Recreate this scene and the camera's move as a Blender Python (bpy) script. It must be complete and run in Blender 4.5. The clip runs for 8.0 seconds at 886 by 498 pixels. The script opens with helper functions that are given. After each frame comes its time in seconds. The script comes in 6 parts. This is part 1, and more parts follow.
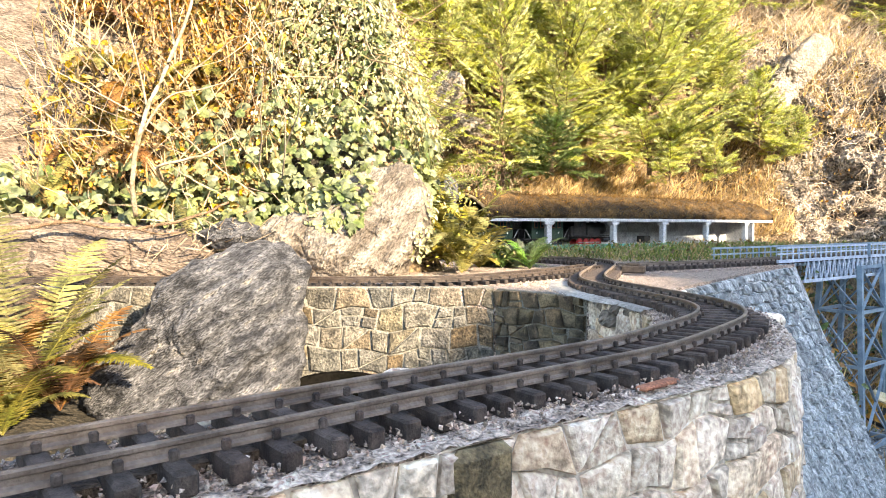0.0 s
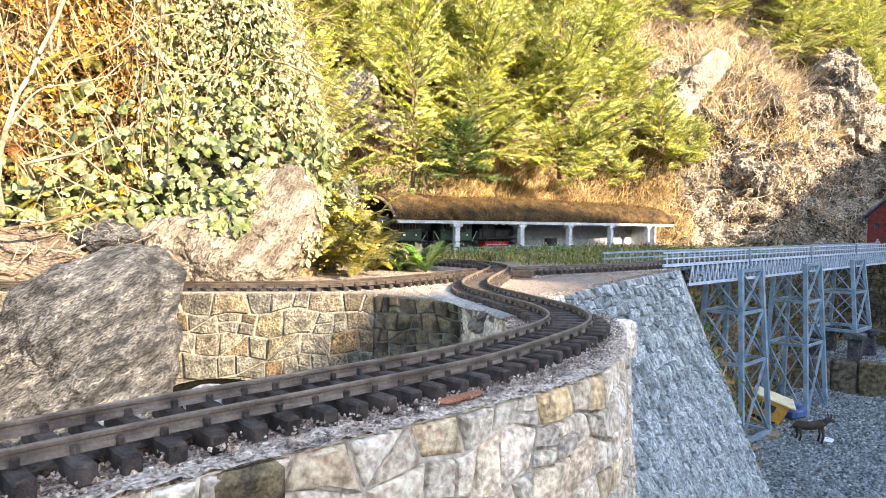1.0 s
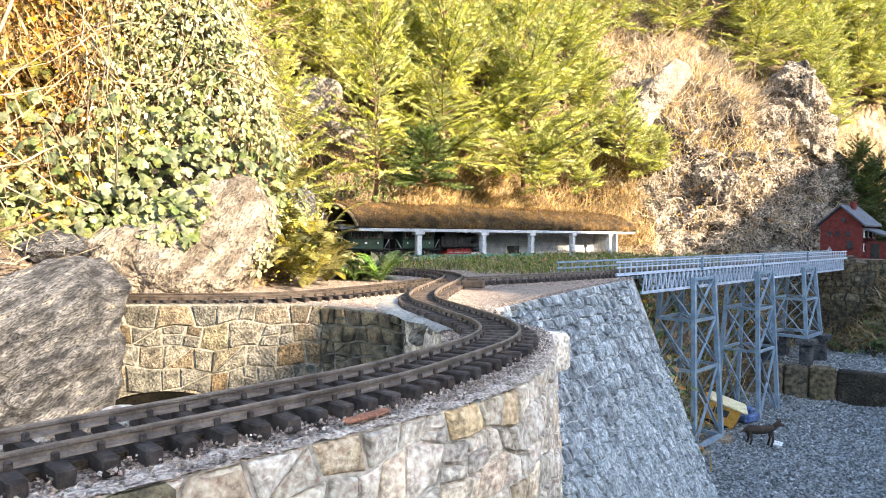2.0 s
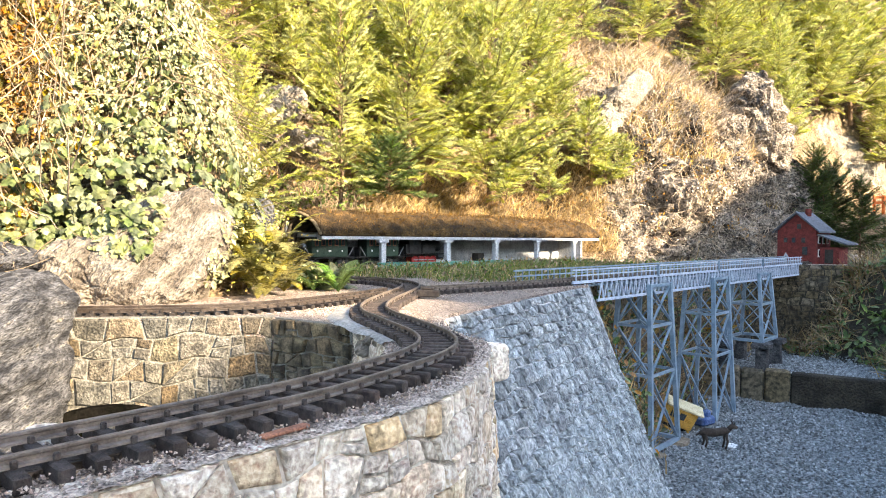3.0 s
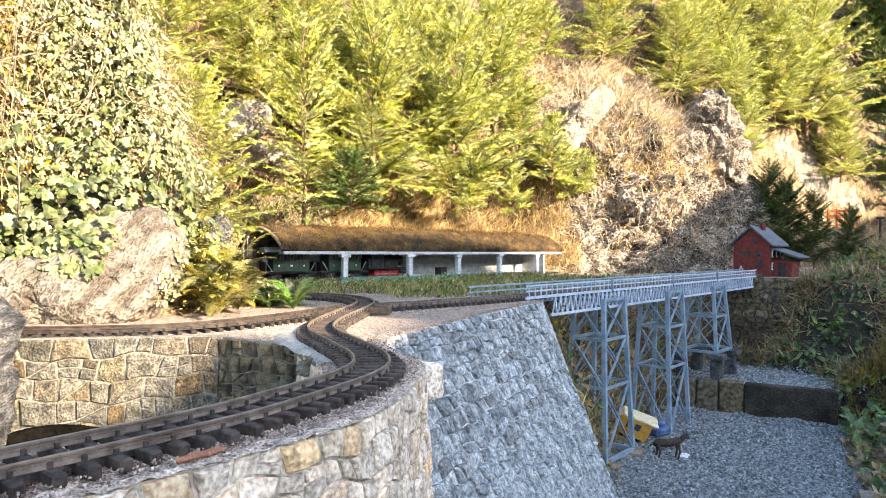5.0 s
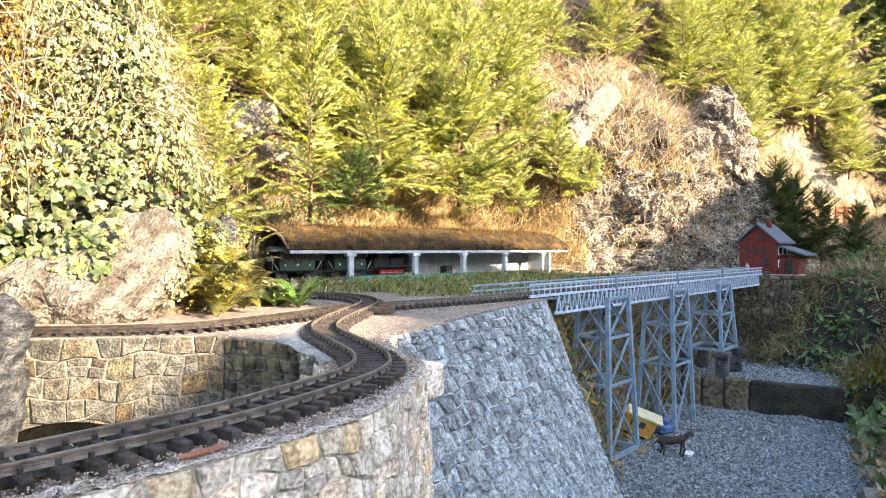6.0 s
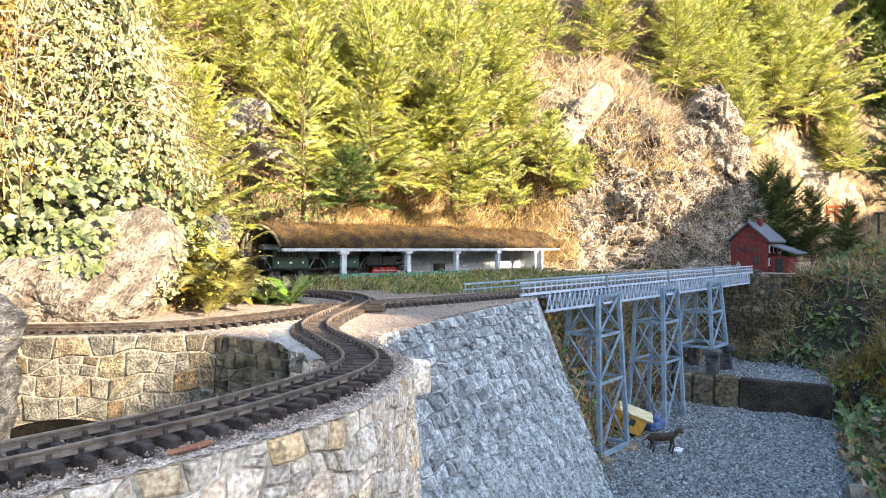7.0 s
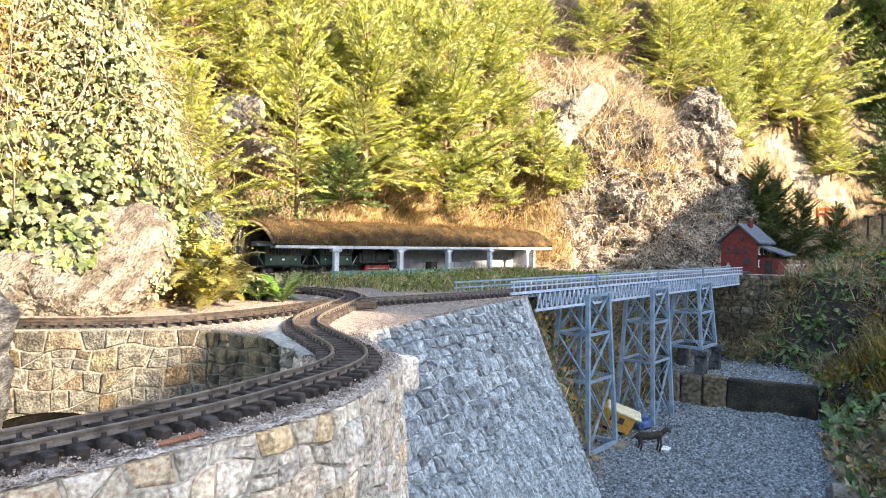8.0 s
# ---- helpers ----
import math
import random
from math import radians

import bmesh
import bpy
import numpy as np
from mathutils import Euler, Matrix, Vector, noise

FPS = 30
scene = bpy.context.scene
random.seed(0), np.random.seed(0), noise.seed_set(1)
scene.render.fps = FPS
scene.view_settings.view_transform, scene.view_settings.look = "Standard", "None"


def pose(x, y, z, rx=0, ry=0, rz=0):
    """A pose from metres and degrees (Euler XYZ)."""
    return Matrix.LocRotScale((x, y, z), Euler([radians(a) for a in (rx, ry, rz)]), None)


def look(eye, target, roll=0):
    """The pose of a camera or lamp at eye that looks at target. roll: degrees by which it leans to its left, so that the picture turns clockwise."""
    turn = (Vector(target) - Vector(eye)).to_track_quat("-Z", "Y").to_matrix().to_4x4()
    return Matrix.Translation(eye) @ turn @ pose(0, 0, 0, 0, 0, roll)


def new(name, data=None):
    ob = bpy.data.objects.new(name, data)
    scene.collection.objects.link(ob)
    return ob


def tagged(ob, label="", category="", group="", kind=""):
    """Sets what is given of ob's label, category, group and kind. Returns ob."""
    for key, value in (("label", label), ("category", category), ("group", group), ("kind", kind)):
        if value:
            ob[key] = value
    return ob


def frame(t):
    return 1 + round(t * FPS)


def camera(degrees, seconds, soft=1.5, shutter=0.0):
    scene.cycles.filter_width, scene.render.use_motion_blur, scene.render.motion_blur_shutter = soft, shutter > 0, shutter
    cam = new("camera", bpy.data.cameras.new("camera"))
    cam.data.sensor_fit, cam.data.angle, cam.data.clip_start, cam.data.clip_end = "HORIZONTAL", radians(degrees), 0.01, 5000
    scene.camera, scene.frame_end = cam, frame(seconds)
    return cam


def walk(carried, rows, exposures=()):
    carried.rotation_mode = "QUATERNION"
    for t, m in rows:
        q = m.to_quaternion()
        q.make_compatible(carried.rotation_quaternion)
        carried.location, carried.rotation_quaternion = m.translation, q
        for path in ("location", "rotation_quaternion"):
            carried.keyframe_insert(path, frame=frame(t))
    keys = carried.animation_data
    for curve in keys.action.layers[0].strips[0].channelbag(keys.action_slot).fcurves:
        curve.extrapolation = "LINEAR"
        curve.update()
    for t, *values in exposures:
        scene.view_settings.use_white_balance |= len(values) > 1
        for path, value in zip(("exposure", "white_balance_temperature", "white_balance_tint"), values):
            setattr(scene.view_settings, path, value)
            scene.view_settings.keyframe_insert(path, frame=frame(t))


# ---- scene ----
cam = camera(67.8, 8.0, soft=1.0)
PATH = [
    (0, (0.07, 0.019, 0.092), (0.032, 2.017, 0.027), -0.1),
    (0.5, (0.121, 0.016, 0.095), (0.221, 2.013, 0.027), -0.1),
    (1, (0.152, 0.013, 0.104), (0.336, 2.004, 0.037), 0.5),
    (1.5, (0.175, 0.005, 0.111), (0.404, 1.99, 0.051), 0.7),
    (3, (0.238, -0.04, 0.132), (0.585, 1.93, 0.097), 0.5),
    (3.5, (0.254, -0.054, 0.137), (0.64, 1.908, 0.109), 0.6),
    (4, (0.269, -0.066, 0.143), (0.687, 1.89, 0.133), 0.4),
    (4.5, (0.278, -0.078, 0.148), (0.711, 1.875, 0.147), 0.6),
    (6, (0.292, -0.109, 0.157), (0.697, 1.85, 0.148), 0.3),
    (6.5, (0.295, -0.114, 0.156), (0.702, 1.844, 0.143), 0.6),
    (7, (0.3, -0.127, 0.161), (0.72, 1.828, 0.144), 0.4),
    (7.5, (0.305, -0.139, 0.163), (0.729, 1.816, 0.154), 0.7),
    (8, (0.303, -0.146, 0.162), (0.742, 1.805, 0.14), 1.0),
]
walk(cam, [(t, look(eye, target, roll)) for t, eye, target, roll in PATH])

# ---- world and light ----
SUN_ELEV, SUN_AZ = 22.0, 140.0
world = bpy.data.worlds.new("sky")
scene.world = world
world.use_nodes = True
wn = world.node_tree.nodes
sky = wn.new("ShaderNodeTexSky")
sky.sky_type = "NISHITA"
sky.sun_disc = False
sky.air_density, sky.dust_density, sky.ozone_density = 1.0, 1.0, 0.6
sky.sun_elevation, sky.sun_rotation = radians(SUN_ELEV), radians(SUN_AZ)
wn["Background"].inputs["Strength"].default_value = 0.15
world.node_tree.links.new(sky.outputs[0], wn["Background"].inputs["Color"])
SUN_H = Vector((math.sin(radians(SUN_AZ)), math.cos(radians(SUN_AZ)), 0))
sun_dir = SUN_H * math.cos(radians(SUN_ELEV)) + Vector((0, 0, math.sin(radians(SUN_ELEV))))
sun_data = bpy.data.lights.new("sun", "SUN")
sun_data.energy, sun_data.angle, sun_data.color = 5.0, radians(0.53), (1.0, 0.82, 0.58)
sun = new("sun", sun_data)
sun.matrix_world = look(sun_dir * 20, (0, 0, 0))
scene.view_settings.exposure = 2.6


# ---- materials ----
def mat(name, c1, c2, scale=40.0, rough=0.85, bump=0.35, fine=8.0, c3=None, vary=0.0, island=0.0, metal=0.0,
        through_light=0.0, stretch=None, spots=0.5, relief=0.004, cracks=0.0, tone=None):
    m = bpy.data.materials.new(name)
    m.use_nodes = True
    n, l = m.node_tree.nodes, m.node_tree.links
    bsdf = n["Principled BSDF"]
    geo = n.new("ShaderNodeNewGeometry")
    pos = geo.outputs["Position"]
    if stretch:
        mp = n.new("ShaderNodeMapping")
        mp.vector_type = "TEXTURE"
        mp.inputs["Scale"].default_value = [1 / a for a in stretch[0]]
        mp.inputs["Rotation"].default_value = [radians(a) for a in stretch[1]]
        l.new(pos, mp.inputs["Vector"])
        pos = mp.outputs[0]
    big = n.new("ShaderNodeTexNoise")
    big.inputs["Scale"].default_value, big.inputs["Detail"].default_value = scale, 5.0
    small = n.new("ShaderNodeTexNoise")
    small.inputs["Scale"].default_value, small.inputs["Detail"].default_value = scale * fine, 4.0
    l.new(pos, big.inputs["Vector"])
    l.new(pos, small.inputs["Vector"])
    ramp = n.new("ShaderNodeValToRGB")
    ramp.color_ramp.elements[0].position, ramp.color_ramp.elements[1].position = 0.36, 0.64
    ramp.color_ramp.elements[0].color, ramp.color_ramp.elements[1].color = (*c1, 1), (*c2, 1)
    if c3:
        e = ramp.color_ramp.elements.new(0.78)
        e.color = (*c3, 1)
    l.new(big.outputs["Fac"], ramp.inputs[0])
    mix = n.new("ShaderNodeMix")
    mix.data_type, mix.blend_type = "RGBA", "OVERLAY"
    mix.inputs[0].default_value = spots
    l.new(ramp.outputs[0], mix.inputs[6])
    sharp = n.new("ShaderNodeMapRange")
    sharp.inputs["From Min"].default_value, sharp.inputs["From Max"].default_value = 0.33, 0.67
    sharp.inputs["To Min"].default_value, sharp.inputs["To Max"].default_value = 0.08, 0.92
    l.new(small.outputs["Fac"], sharp.inputs["Value"])
    l.new(sharp.outputs[0], mix.inputs[7])
    out = mix.outputs[2]
    if cracks:
        vo = n.new("ShaderNodeTexVoronoi")
        vo.feature = "DISTANCE_TO_EDGE"
        vo.inputs["Scale"].default_value = cracks
        warp = n.new("ShaderNodeMix")
        warp.data_type, warp.blend_type = "RGBA", "LINEAR_LIGHT"
        warp.inputs[0].default_value = 0.06
        l.new(pos, warp.inputs[6]); l.new(big.outputs["Color"], warp.inputs[7])
        l.new(warp.outputs[2], vo.inputs["Vector"])
        edge = n.new("ShaderNodeMapRange")
        edge.inputs["From Max"].default_value, edge.inputs["To Min"].default_value = 0.03, 0.62
        l.new(vo.outputs["Distance"], edge.inputs["Value"])
        dark = n.new("ShaderNodeMix")
        dark.data_type, dark.blend_type = "RGBA", "MULTIPLY"
        dark.inputs[0].default_value = 1.0
        l.new(out, dark.inputs[6]); l.new(edge.outputs[0], dark.inputs[7])
        out = dark.outputs[2]
    if tone:
        info = n.new("ShaderNodeObjectInfo").outputs["Random"] if vary else geo.outputs["Random Per Island"]
        spread = n.new("ShaderNodeMath")
        spread.operation = "MULTIPLY"
        spread.inputs[1].default_value = 29.3
        part_of = n.new("ShaderNodeMath")
        part_of.operation = "FRACT"
        some = n.new("ShaderNodeMapRange")
        some.inputs["From Min"].default_value, some.inputs["From Max"].default_value = 1 - tone[1], 1.0
        some.inputs["To Max"].default_value = 0.85
        other = n.new("ShaderNodeMix")
        other.data_type, other.blend_type = "RGBA", "MULTIPLY"
        other.inputs[7].default_value = (*tone[0], 1)
        l.new(info, spread.inputs[0]); l.new(spread.outputs[0], part_of.inputs[0]); l.new(part_of.outputs[0], some.inputs["Value"])
        l.new(some.outputs[0], other.inputs[0]); l.new(out, other.inputs[6])
        out = other.outputs[2]
    if vary or island:
        src = n.new("ShaderNodeObjectInfo").outputs["Random"] if vary else geo.outputs["Random Per Island"]
        hsv = n.new("ShaderNodeHueSaturation")
        for sock, lo, hi in (("Value", 1 - (vary or island), 1 + (vary or island)),
                             ("Saturation", 1 - (vary or island) * 0.6, 1 + (vary or island) * 0.6),
                             ("Hue", 0.5 - 0.03 * min(1, (vary or island)), 0.5 + 0.03 * min(1, (vary or island)))):
            mul = n.new("ShaderNodeMath")
            mul.operation = "MULTIPLY"
            mul.inputs[1].default_value = {"Value": 1.0, "Saturation": 7.31, "Hue": 13.7}[sock]
            fr = n.new("ShaderNodeMath")
            fr.operation = "FRACT"
            mr = n.new("ShaderNodeMapRange")
            mr.inputs["To Min"].default_value, mr.inputs["To Max"].default_value = lo, hi
            l.new(src, mul.inputs[0]); l.new(mul.outputs[0], fr.inputs[0]); l.new(fr.outputs[0], mr.inputs["Value"])
            l.new(mr.outputs[0], hsv.inputs[sock])
        l.new(out, hsv.inputs["Color"])
        out = hsv.outputs[0]
    l.new(out, bsdf.inputs["Base Color"])
    bsdf.inputs["Roughness"].default_value, bsdf.inputs["Metallic"].default_value = rough, metal
    bsdf.inputs["Specular IOR Level"].default_value = 0.3
    if bump:
        b = n.new("ShaderNodeBump")
        b.inputs["Strength"].default_value, b.inputs["Distance"].default_value = bump, relief
        add = n.new("ShaderNodeMath")
        l.new(big.outputs["Fac"], add.inputs[0]); l.new(small.outputs["Fac"], add.inputs[1])
        last = add.outputs[0]
        if cracks:
            more = n.new("ShaderNodeMath")
            l.new(last, more.inputs[0]); l.new(edge.outputs[0], more.inputs[1])
            last = more.outputs[0]
        l.new(last, b.inputs["Height"])
        l.new(b.outputs[0], bsdf.inputs["Normal"])
    if through_light:
        tr = n.new("ShaderNodeBsdfTranslucent")
        l.new(out, tr.inputs["Color"])
        ms = n.new("ShaderNodeMixShader")
        ms.inputs[0].default_value = through_light
        l.new(bsdf.outputs[0], ms.inputs[1]); l.new(tr.outputs[0], ms.inputs[2])
        l.new(ms.outputs[0], n["Material Output"].inputs["Surface"])
    return m


M_mortar = mat("pale_mortar", (0.26, 0.23, 0.195), (0.62, 0.575, 0.505), 16, bump=0.5, c3=(0.70, 0.67, 0.61))
M_mortar_pier = mat("grey_mortar", (0.13, 0.137, 0.143), (0.56, 0.57, 0.575), 14, bump=0.5, c3=(0.62, 0.63, 0.63))
M_stone_near = mat("pale_granite", (0.42, 0.35, 0.275), (0.68, 0.59, 0.485), 45, vary=0.22, c3=(0.75, 0.68, 0.58), tone=((1.0, 0.82, 0.58), 0.3), bump=0.6, spots=0.5, relief=0.006, fine=4.0)
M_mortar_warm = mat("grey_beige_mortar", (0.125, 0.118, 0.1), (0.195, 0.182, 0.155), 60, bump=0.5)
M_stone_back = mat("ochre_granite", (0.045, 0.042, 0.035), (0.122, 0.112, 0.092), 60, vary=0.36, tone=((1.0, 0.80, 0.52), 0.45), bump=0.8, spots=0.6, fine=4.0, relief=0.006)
M_stone_pier = mat("blue_grey_granite", (0.18, 0.195, 0.202), (0.385, 0.406, 0.412), 35, vary=0.36, bump=1.0, spots=0.45, relief=0.007, fine=4.0, c3=(0.52, 0.54, 0.55))
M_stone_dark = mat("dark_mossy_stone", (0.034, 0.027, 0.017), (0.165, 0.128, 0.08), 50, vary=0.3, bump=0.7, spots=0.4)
M_rock = mat("schist_rock", (0.042, 0.042, 0.047), (0.112, 0.11, 0.111), 18, bump=1.0, fine=7, c3=(0.185, 0.162, 0.128),
             stretch=((0.8, 1, 1.7), (0, 42, 0)), relief=0.012, spots=0.7, cracks=22.0)
M_rock_warm = mat("warm_pale_rock", (0.085, 0.069, 0.054), (0.235, 0.204, 0.168), 14, bump=1.0, fine=9, c3=(0.40, 0.365, 0.315), stretch=((0.8, 1, 1.9), (0, -48, 0)), relief=0.012, spots=0.5)
M_schist = mat("grey_foliated_schist", (0.020, 0.020, 0.023), (0.115, 0.113, 0.118), 26, bump=1.0, fine=6, c3=(0.25, 0.215, 0.16),
             stretch=((1.0, 1, 3.0), (0, -35, 0)), relief=0.012, spots=0.9)
M_rock_tan = mat("pinkish_tan_rock", (0.085, 0.062, 0.046), (0.185, 0.145, 0.112), 12, bump=1.0, fine=8, c3=(0.27, 0.225, 0.18), stretch=((0.8, 1, 2.6), (0, 8, 0)), relief=0.012, spots=0.5)
M_rock_brown = mat("brown_earthy_rock", (0.04, 0.028, 0.019), (0.125, 0.096, 0.068), 16, bump=1.0, fine=8, c3=(0.2, 0.165, 0.128), stretch=((0.8, 1, 1.3), (0, -25, 0)), relief=0.012, spots=0.5)
M_rock_pale = mat("bleached_rock", (0.135, 0.11, 0.083), (0.27, 0.232, 0.183), 9, bump=1.0, fine=8, relief=0.02, cracks=0.0, spots=0.3)
M_soil = mat("dry_hillside_soil", (0.09, 0.062, 0.036), (0.21, 0.15, 0.085), 9, bump=1.0, fine=9, c3=(0.33, 0.26, 0.185), relief=0.02, spots=0.9)
# dark brown ground under the leaves and on the bank
M_soil_dark = mat("dark_brown_soil", (0.018, 0.015, 0.01), (0.055, 0.045, 0.031), 12, bump=1.0, fine=9, relief=0.02)
M_cliff = mat("pale_cliff_rock", (0.06, 0.048, 0.038), (0.34, 0.285, 0.225), 9, bump=1.0, fine=8, c3=(0.5, 0.43, 0.35), relief=0.03, spots=0.9, cracks=6.0)
M_gravel = mat("grey_gravel", (0.095, 0.105, 0.108), (0.195, 0.21, 0.212), 30, bump=1.0, fine=4, relief=0.01, spots=1.0)
M_pebble = mat("grey_pebble", (0.125, 0.134, 0.137), (0.27, 0.282, 0.284), 60, island=0.65, bump=0.2)
M_ballast = mat("pinkish_ballast", (0.20, 0.152, 0.124), (0.39, 0.315, 0.265), 90, bump=1.0, fine=4, relief=0.006, spots=1.0)
M_grit = mat("ballast_grit", (0.17, 0.13, 0.105), (0.40, 0.32, 0.265), 90, island=0.55, bump=0.2)
M_sleeper = mat("dark_brown_sleeper", (0.026, 0.019, 0.016), (0.075, 0.057, 0.048), 120, vary=0.25, rough=0.75, bump=0.4, spots=0.25)
M_rail = mat("weathered_brown_rail", (0.10, 0.079, 0.064), (0.20, 0.162, 0.134), 60, rough=0.55, metal=0.35, bump=0.25, spots=0.12)
# darker brown rails and sleepers for the left track
M_rail_dark = mat("dark_brown_rail", (0.022, 0.016, 0.013), (0.06, 0.045, 0.036), 60, rough=0.6, metal=0.2, bump=0.25, spots=0.2)
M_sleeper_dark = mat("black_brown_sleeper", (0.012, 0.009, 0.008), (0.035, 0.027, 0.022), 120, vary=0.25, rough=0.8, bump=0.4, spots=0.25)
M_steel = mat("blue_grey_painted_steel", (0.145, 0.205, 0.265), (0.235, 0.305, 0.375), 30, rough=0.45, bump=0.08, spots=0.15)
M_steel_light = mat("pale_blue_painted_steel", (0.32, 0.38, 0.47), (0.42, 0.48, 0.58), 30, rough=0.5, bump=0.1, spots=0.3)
# dark brown that stands in for the shadow between the rails
M_trackshade = mat("dark_track_shade", (0.035, 0.027, 0.021), (0.085, 0.066, 0.05), 60, bump=1.0, fine=5, spots=0.6)
M_concrete = mat("white_grey_concrete", (0.34, 0.355, 0.375), (0.48, 0.495, 0.515), 40, bump=0.3)
M_dark_in = mat("dark_recess", (0.02, 0.018, 0.016), (0.04, 0.036, 0.03), 30)
M_blockwall = mat("grey_block_wall", (0.30, 0.31, 0.33), (0.42, 0.43, 0.45), 25, bump=0.4)
M_thatch = mat("mossy_brown_blade", (0.055, 0.032, 0.010), (0.20, 0.118, 0.038), 9, island=0.4, bump=0, through_light=0.2)
M_moss = mat("brown_moss_thatch", (0.022, 0.013, 0.005), (0.095, 0.055, 0.018), 16, bump=1.0, fine=10, c3=(0.20, 0.115, 0.035), relief=0.012, spots=0.9)
M_straw = mat("dry_grass_blade", (0.30, 0.21, 0.095), (0.55, 0.41, 0.205), 6, island=0.3, bump=0, through_light=0.3)
M_rust_leaf = mat("rust_brown_foliage", (0.23, 0.115, 0.032), (0.42, 0.25, 0.085), 8, island=0.35, bump=0, through_light=0.35)
M_green_grass = mat("green_grass_blade", (0.075, 0.115, 0.025), (0.19, 0.215, 0.06), 8, island=0.35, bump=0, through_light=0.3)
M_ivy = mat("ivy_leaf", (0.085, 0.108, 0.042), (0.26, 0.27, 0.13), 12, island=0.4, rough=0.45, bump=0, through_light=0.3)
M_ivy_pale = mat("pale_green_leaf", (0.23, 0.225, 0.11), (0.46, 0.435, 0.25), 12, island=0.4, rough=0.5, bump=0, through_light=0.3)
M_ivy_part = mat("ivy_leaf_single", (0.07, 0.092, 0.036), (0.20, 0.215, 0.10), 12, vary=0.4, rough=0.45, bump=0, through_light=0.3)
M_fern_green_leaf = mat("weed_leaf", (0.05, 0.085, 0.02), (0.16, 0.19, 0.05), 12, island=0.4, bump=0, through_light=0.3)
M_yellow_leaf = mat("yellow_leaf", (0.2, 0.135, 0.028), (0.36, 0.26, 0.065), 9, island=0.35, bump=0, through_light=0.35)
M_needle = mat("spruce_needle", (0.25, 0.285, 0.075), (0.56, 0.555, 0.18), 12, island=0.42, bump=0, through_light=0.33, rough=0.6)
M_needle_mid = mat("deep_green_spruce_needle", (0.05, 0.085, 0.022), (0.13, 0.17, 0.05), 8, island=0.35, bump=0, through_light=0.25, rough=0.6)
# needle green darkened to carry the shade on the trees at the right
M_needle_shaded = mat("shaded_spruce_needle", (0.032, 0.058, 0.016), (0.095, 0.125, 0.036), 6, island=0.3, bump=0, through_light=0.2, rough=0.6)
M_bark = mat("brown_bark", (0.09, 0.055, 0.03), (0.19, 0.125, 0.075), 60, bump=0.8)
M_twig = mat("pale_dry_twig", (0.16, 0.115, 0.07), (0.3, 0.23, 0.155), 20, island=0.3, bump=0)
M_brick_red = mat("red_brick_paint", (0.09, 0.018, 0.016), (0.15, 0.03, 0.026), 40, bump=0.3)
M_slate = mat("grey_slate", (0.06, 0.066, 0.082), (0.115, 0.124, 0.145), 60, bump=0.3)
M_white = mat("white_paint", (0.68, 0.68, 0.66), (0.80, 0.80, 0.78), 40, bump=0.05)
M_coping = mat("grey_pink_mortar", (0.30, 0.24, 0.195), (0.60, 0.505, 0.425), 60, bump=1.0, fine=6, relief=0.006, spots=0.7)
M_cement = mat("smooth_grey_cement", (0.20, 0.19, 0.175), (0.31, 0.295, 0.27), 25, bump=0.4, spots=0.4)
# near-black without gloss, in place of the darkness inside the culvert
M_pit = mat("black_void_shade", (0.004, 0.004, 0.003), (0.008, 0.007, 0.006), 30)
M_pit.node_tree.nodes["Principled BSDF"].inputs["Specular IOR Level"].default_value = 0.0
M_sedge = mat("brown_sedge_blade", (0.15, 0.105, 0.055), (0.34, 0.25, 0.145), 8, island=0.4, bump=0, through_light=0.2)
M_brush = mat("bleached_dry_brush", (0.26, 0.20, 0.14), (0.46, 0.375, 0.28), 20, island=0.35, bump=0)
M_wood = mat("weathered_wood", (0.16, 0.12, 0.08), (0.30, 0.24, 0.17), 50, bump=0.4)


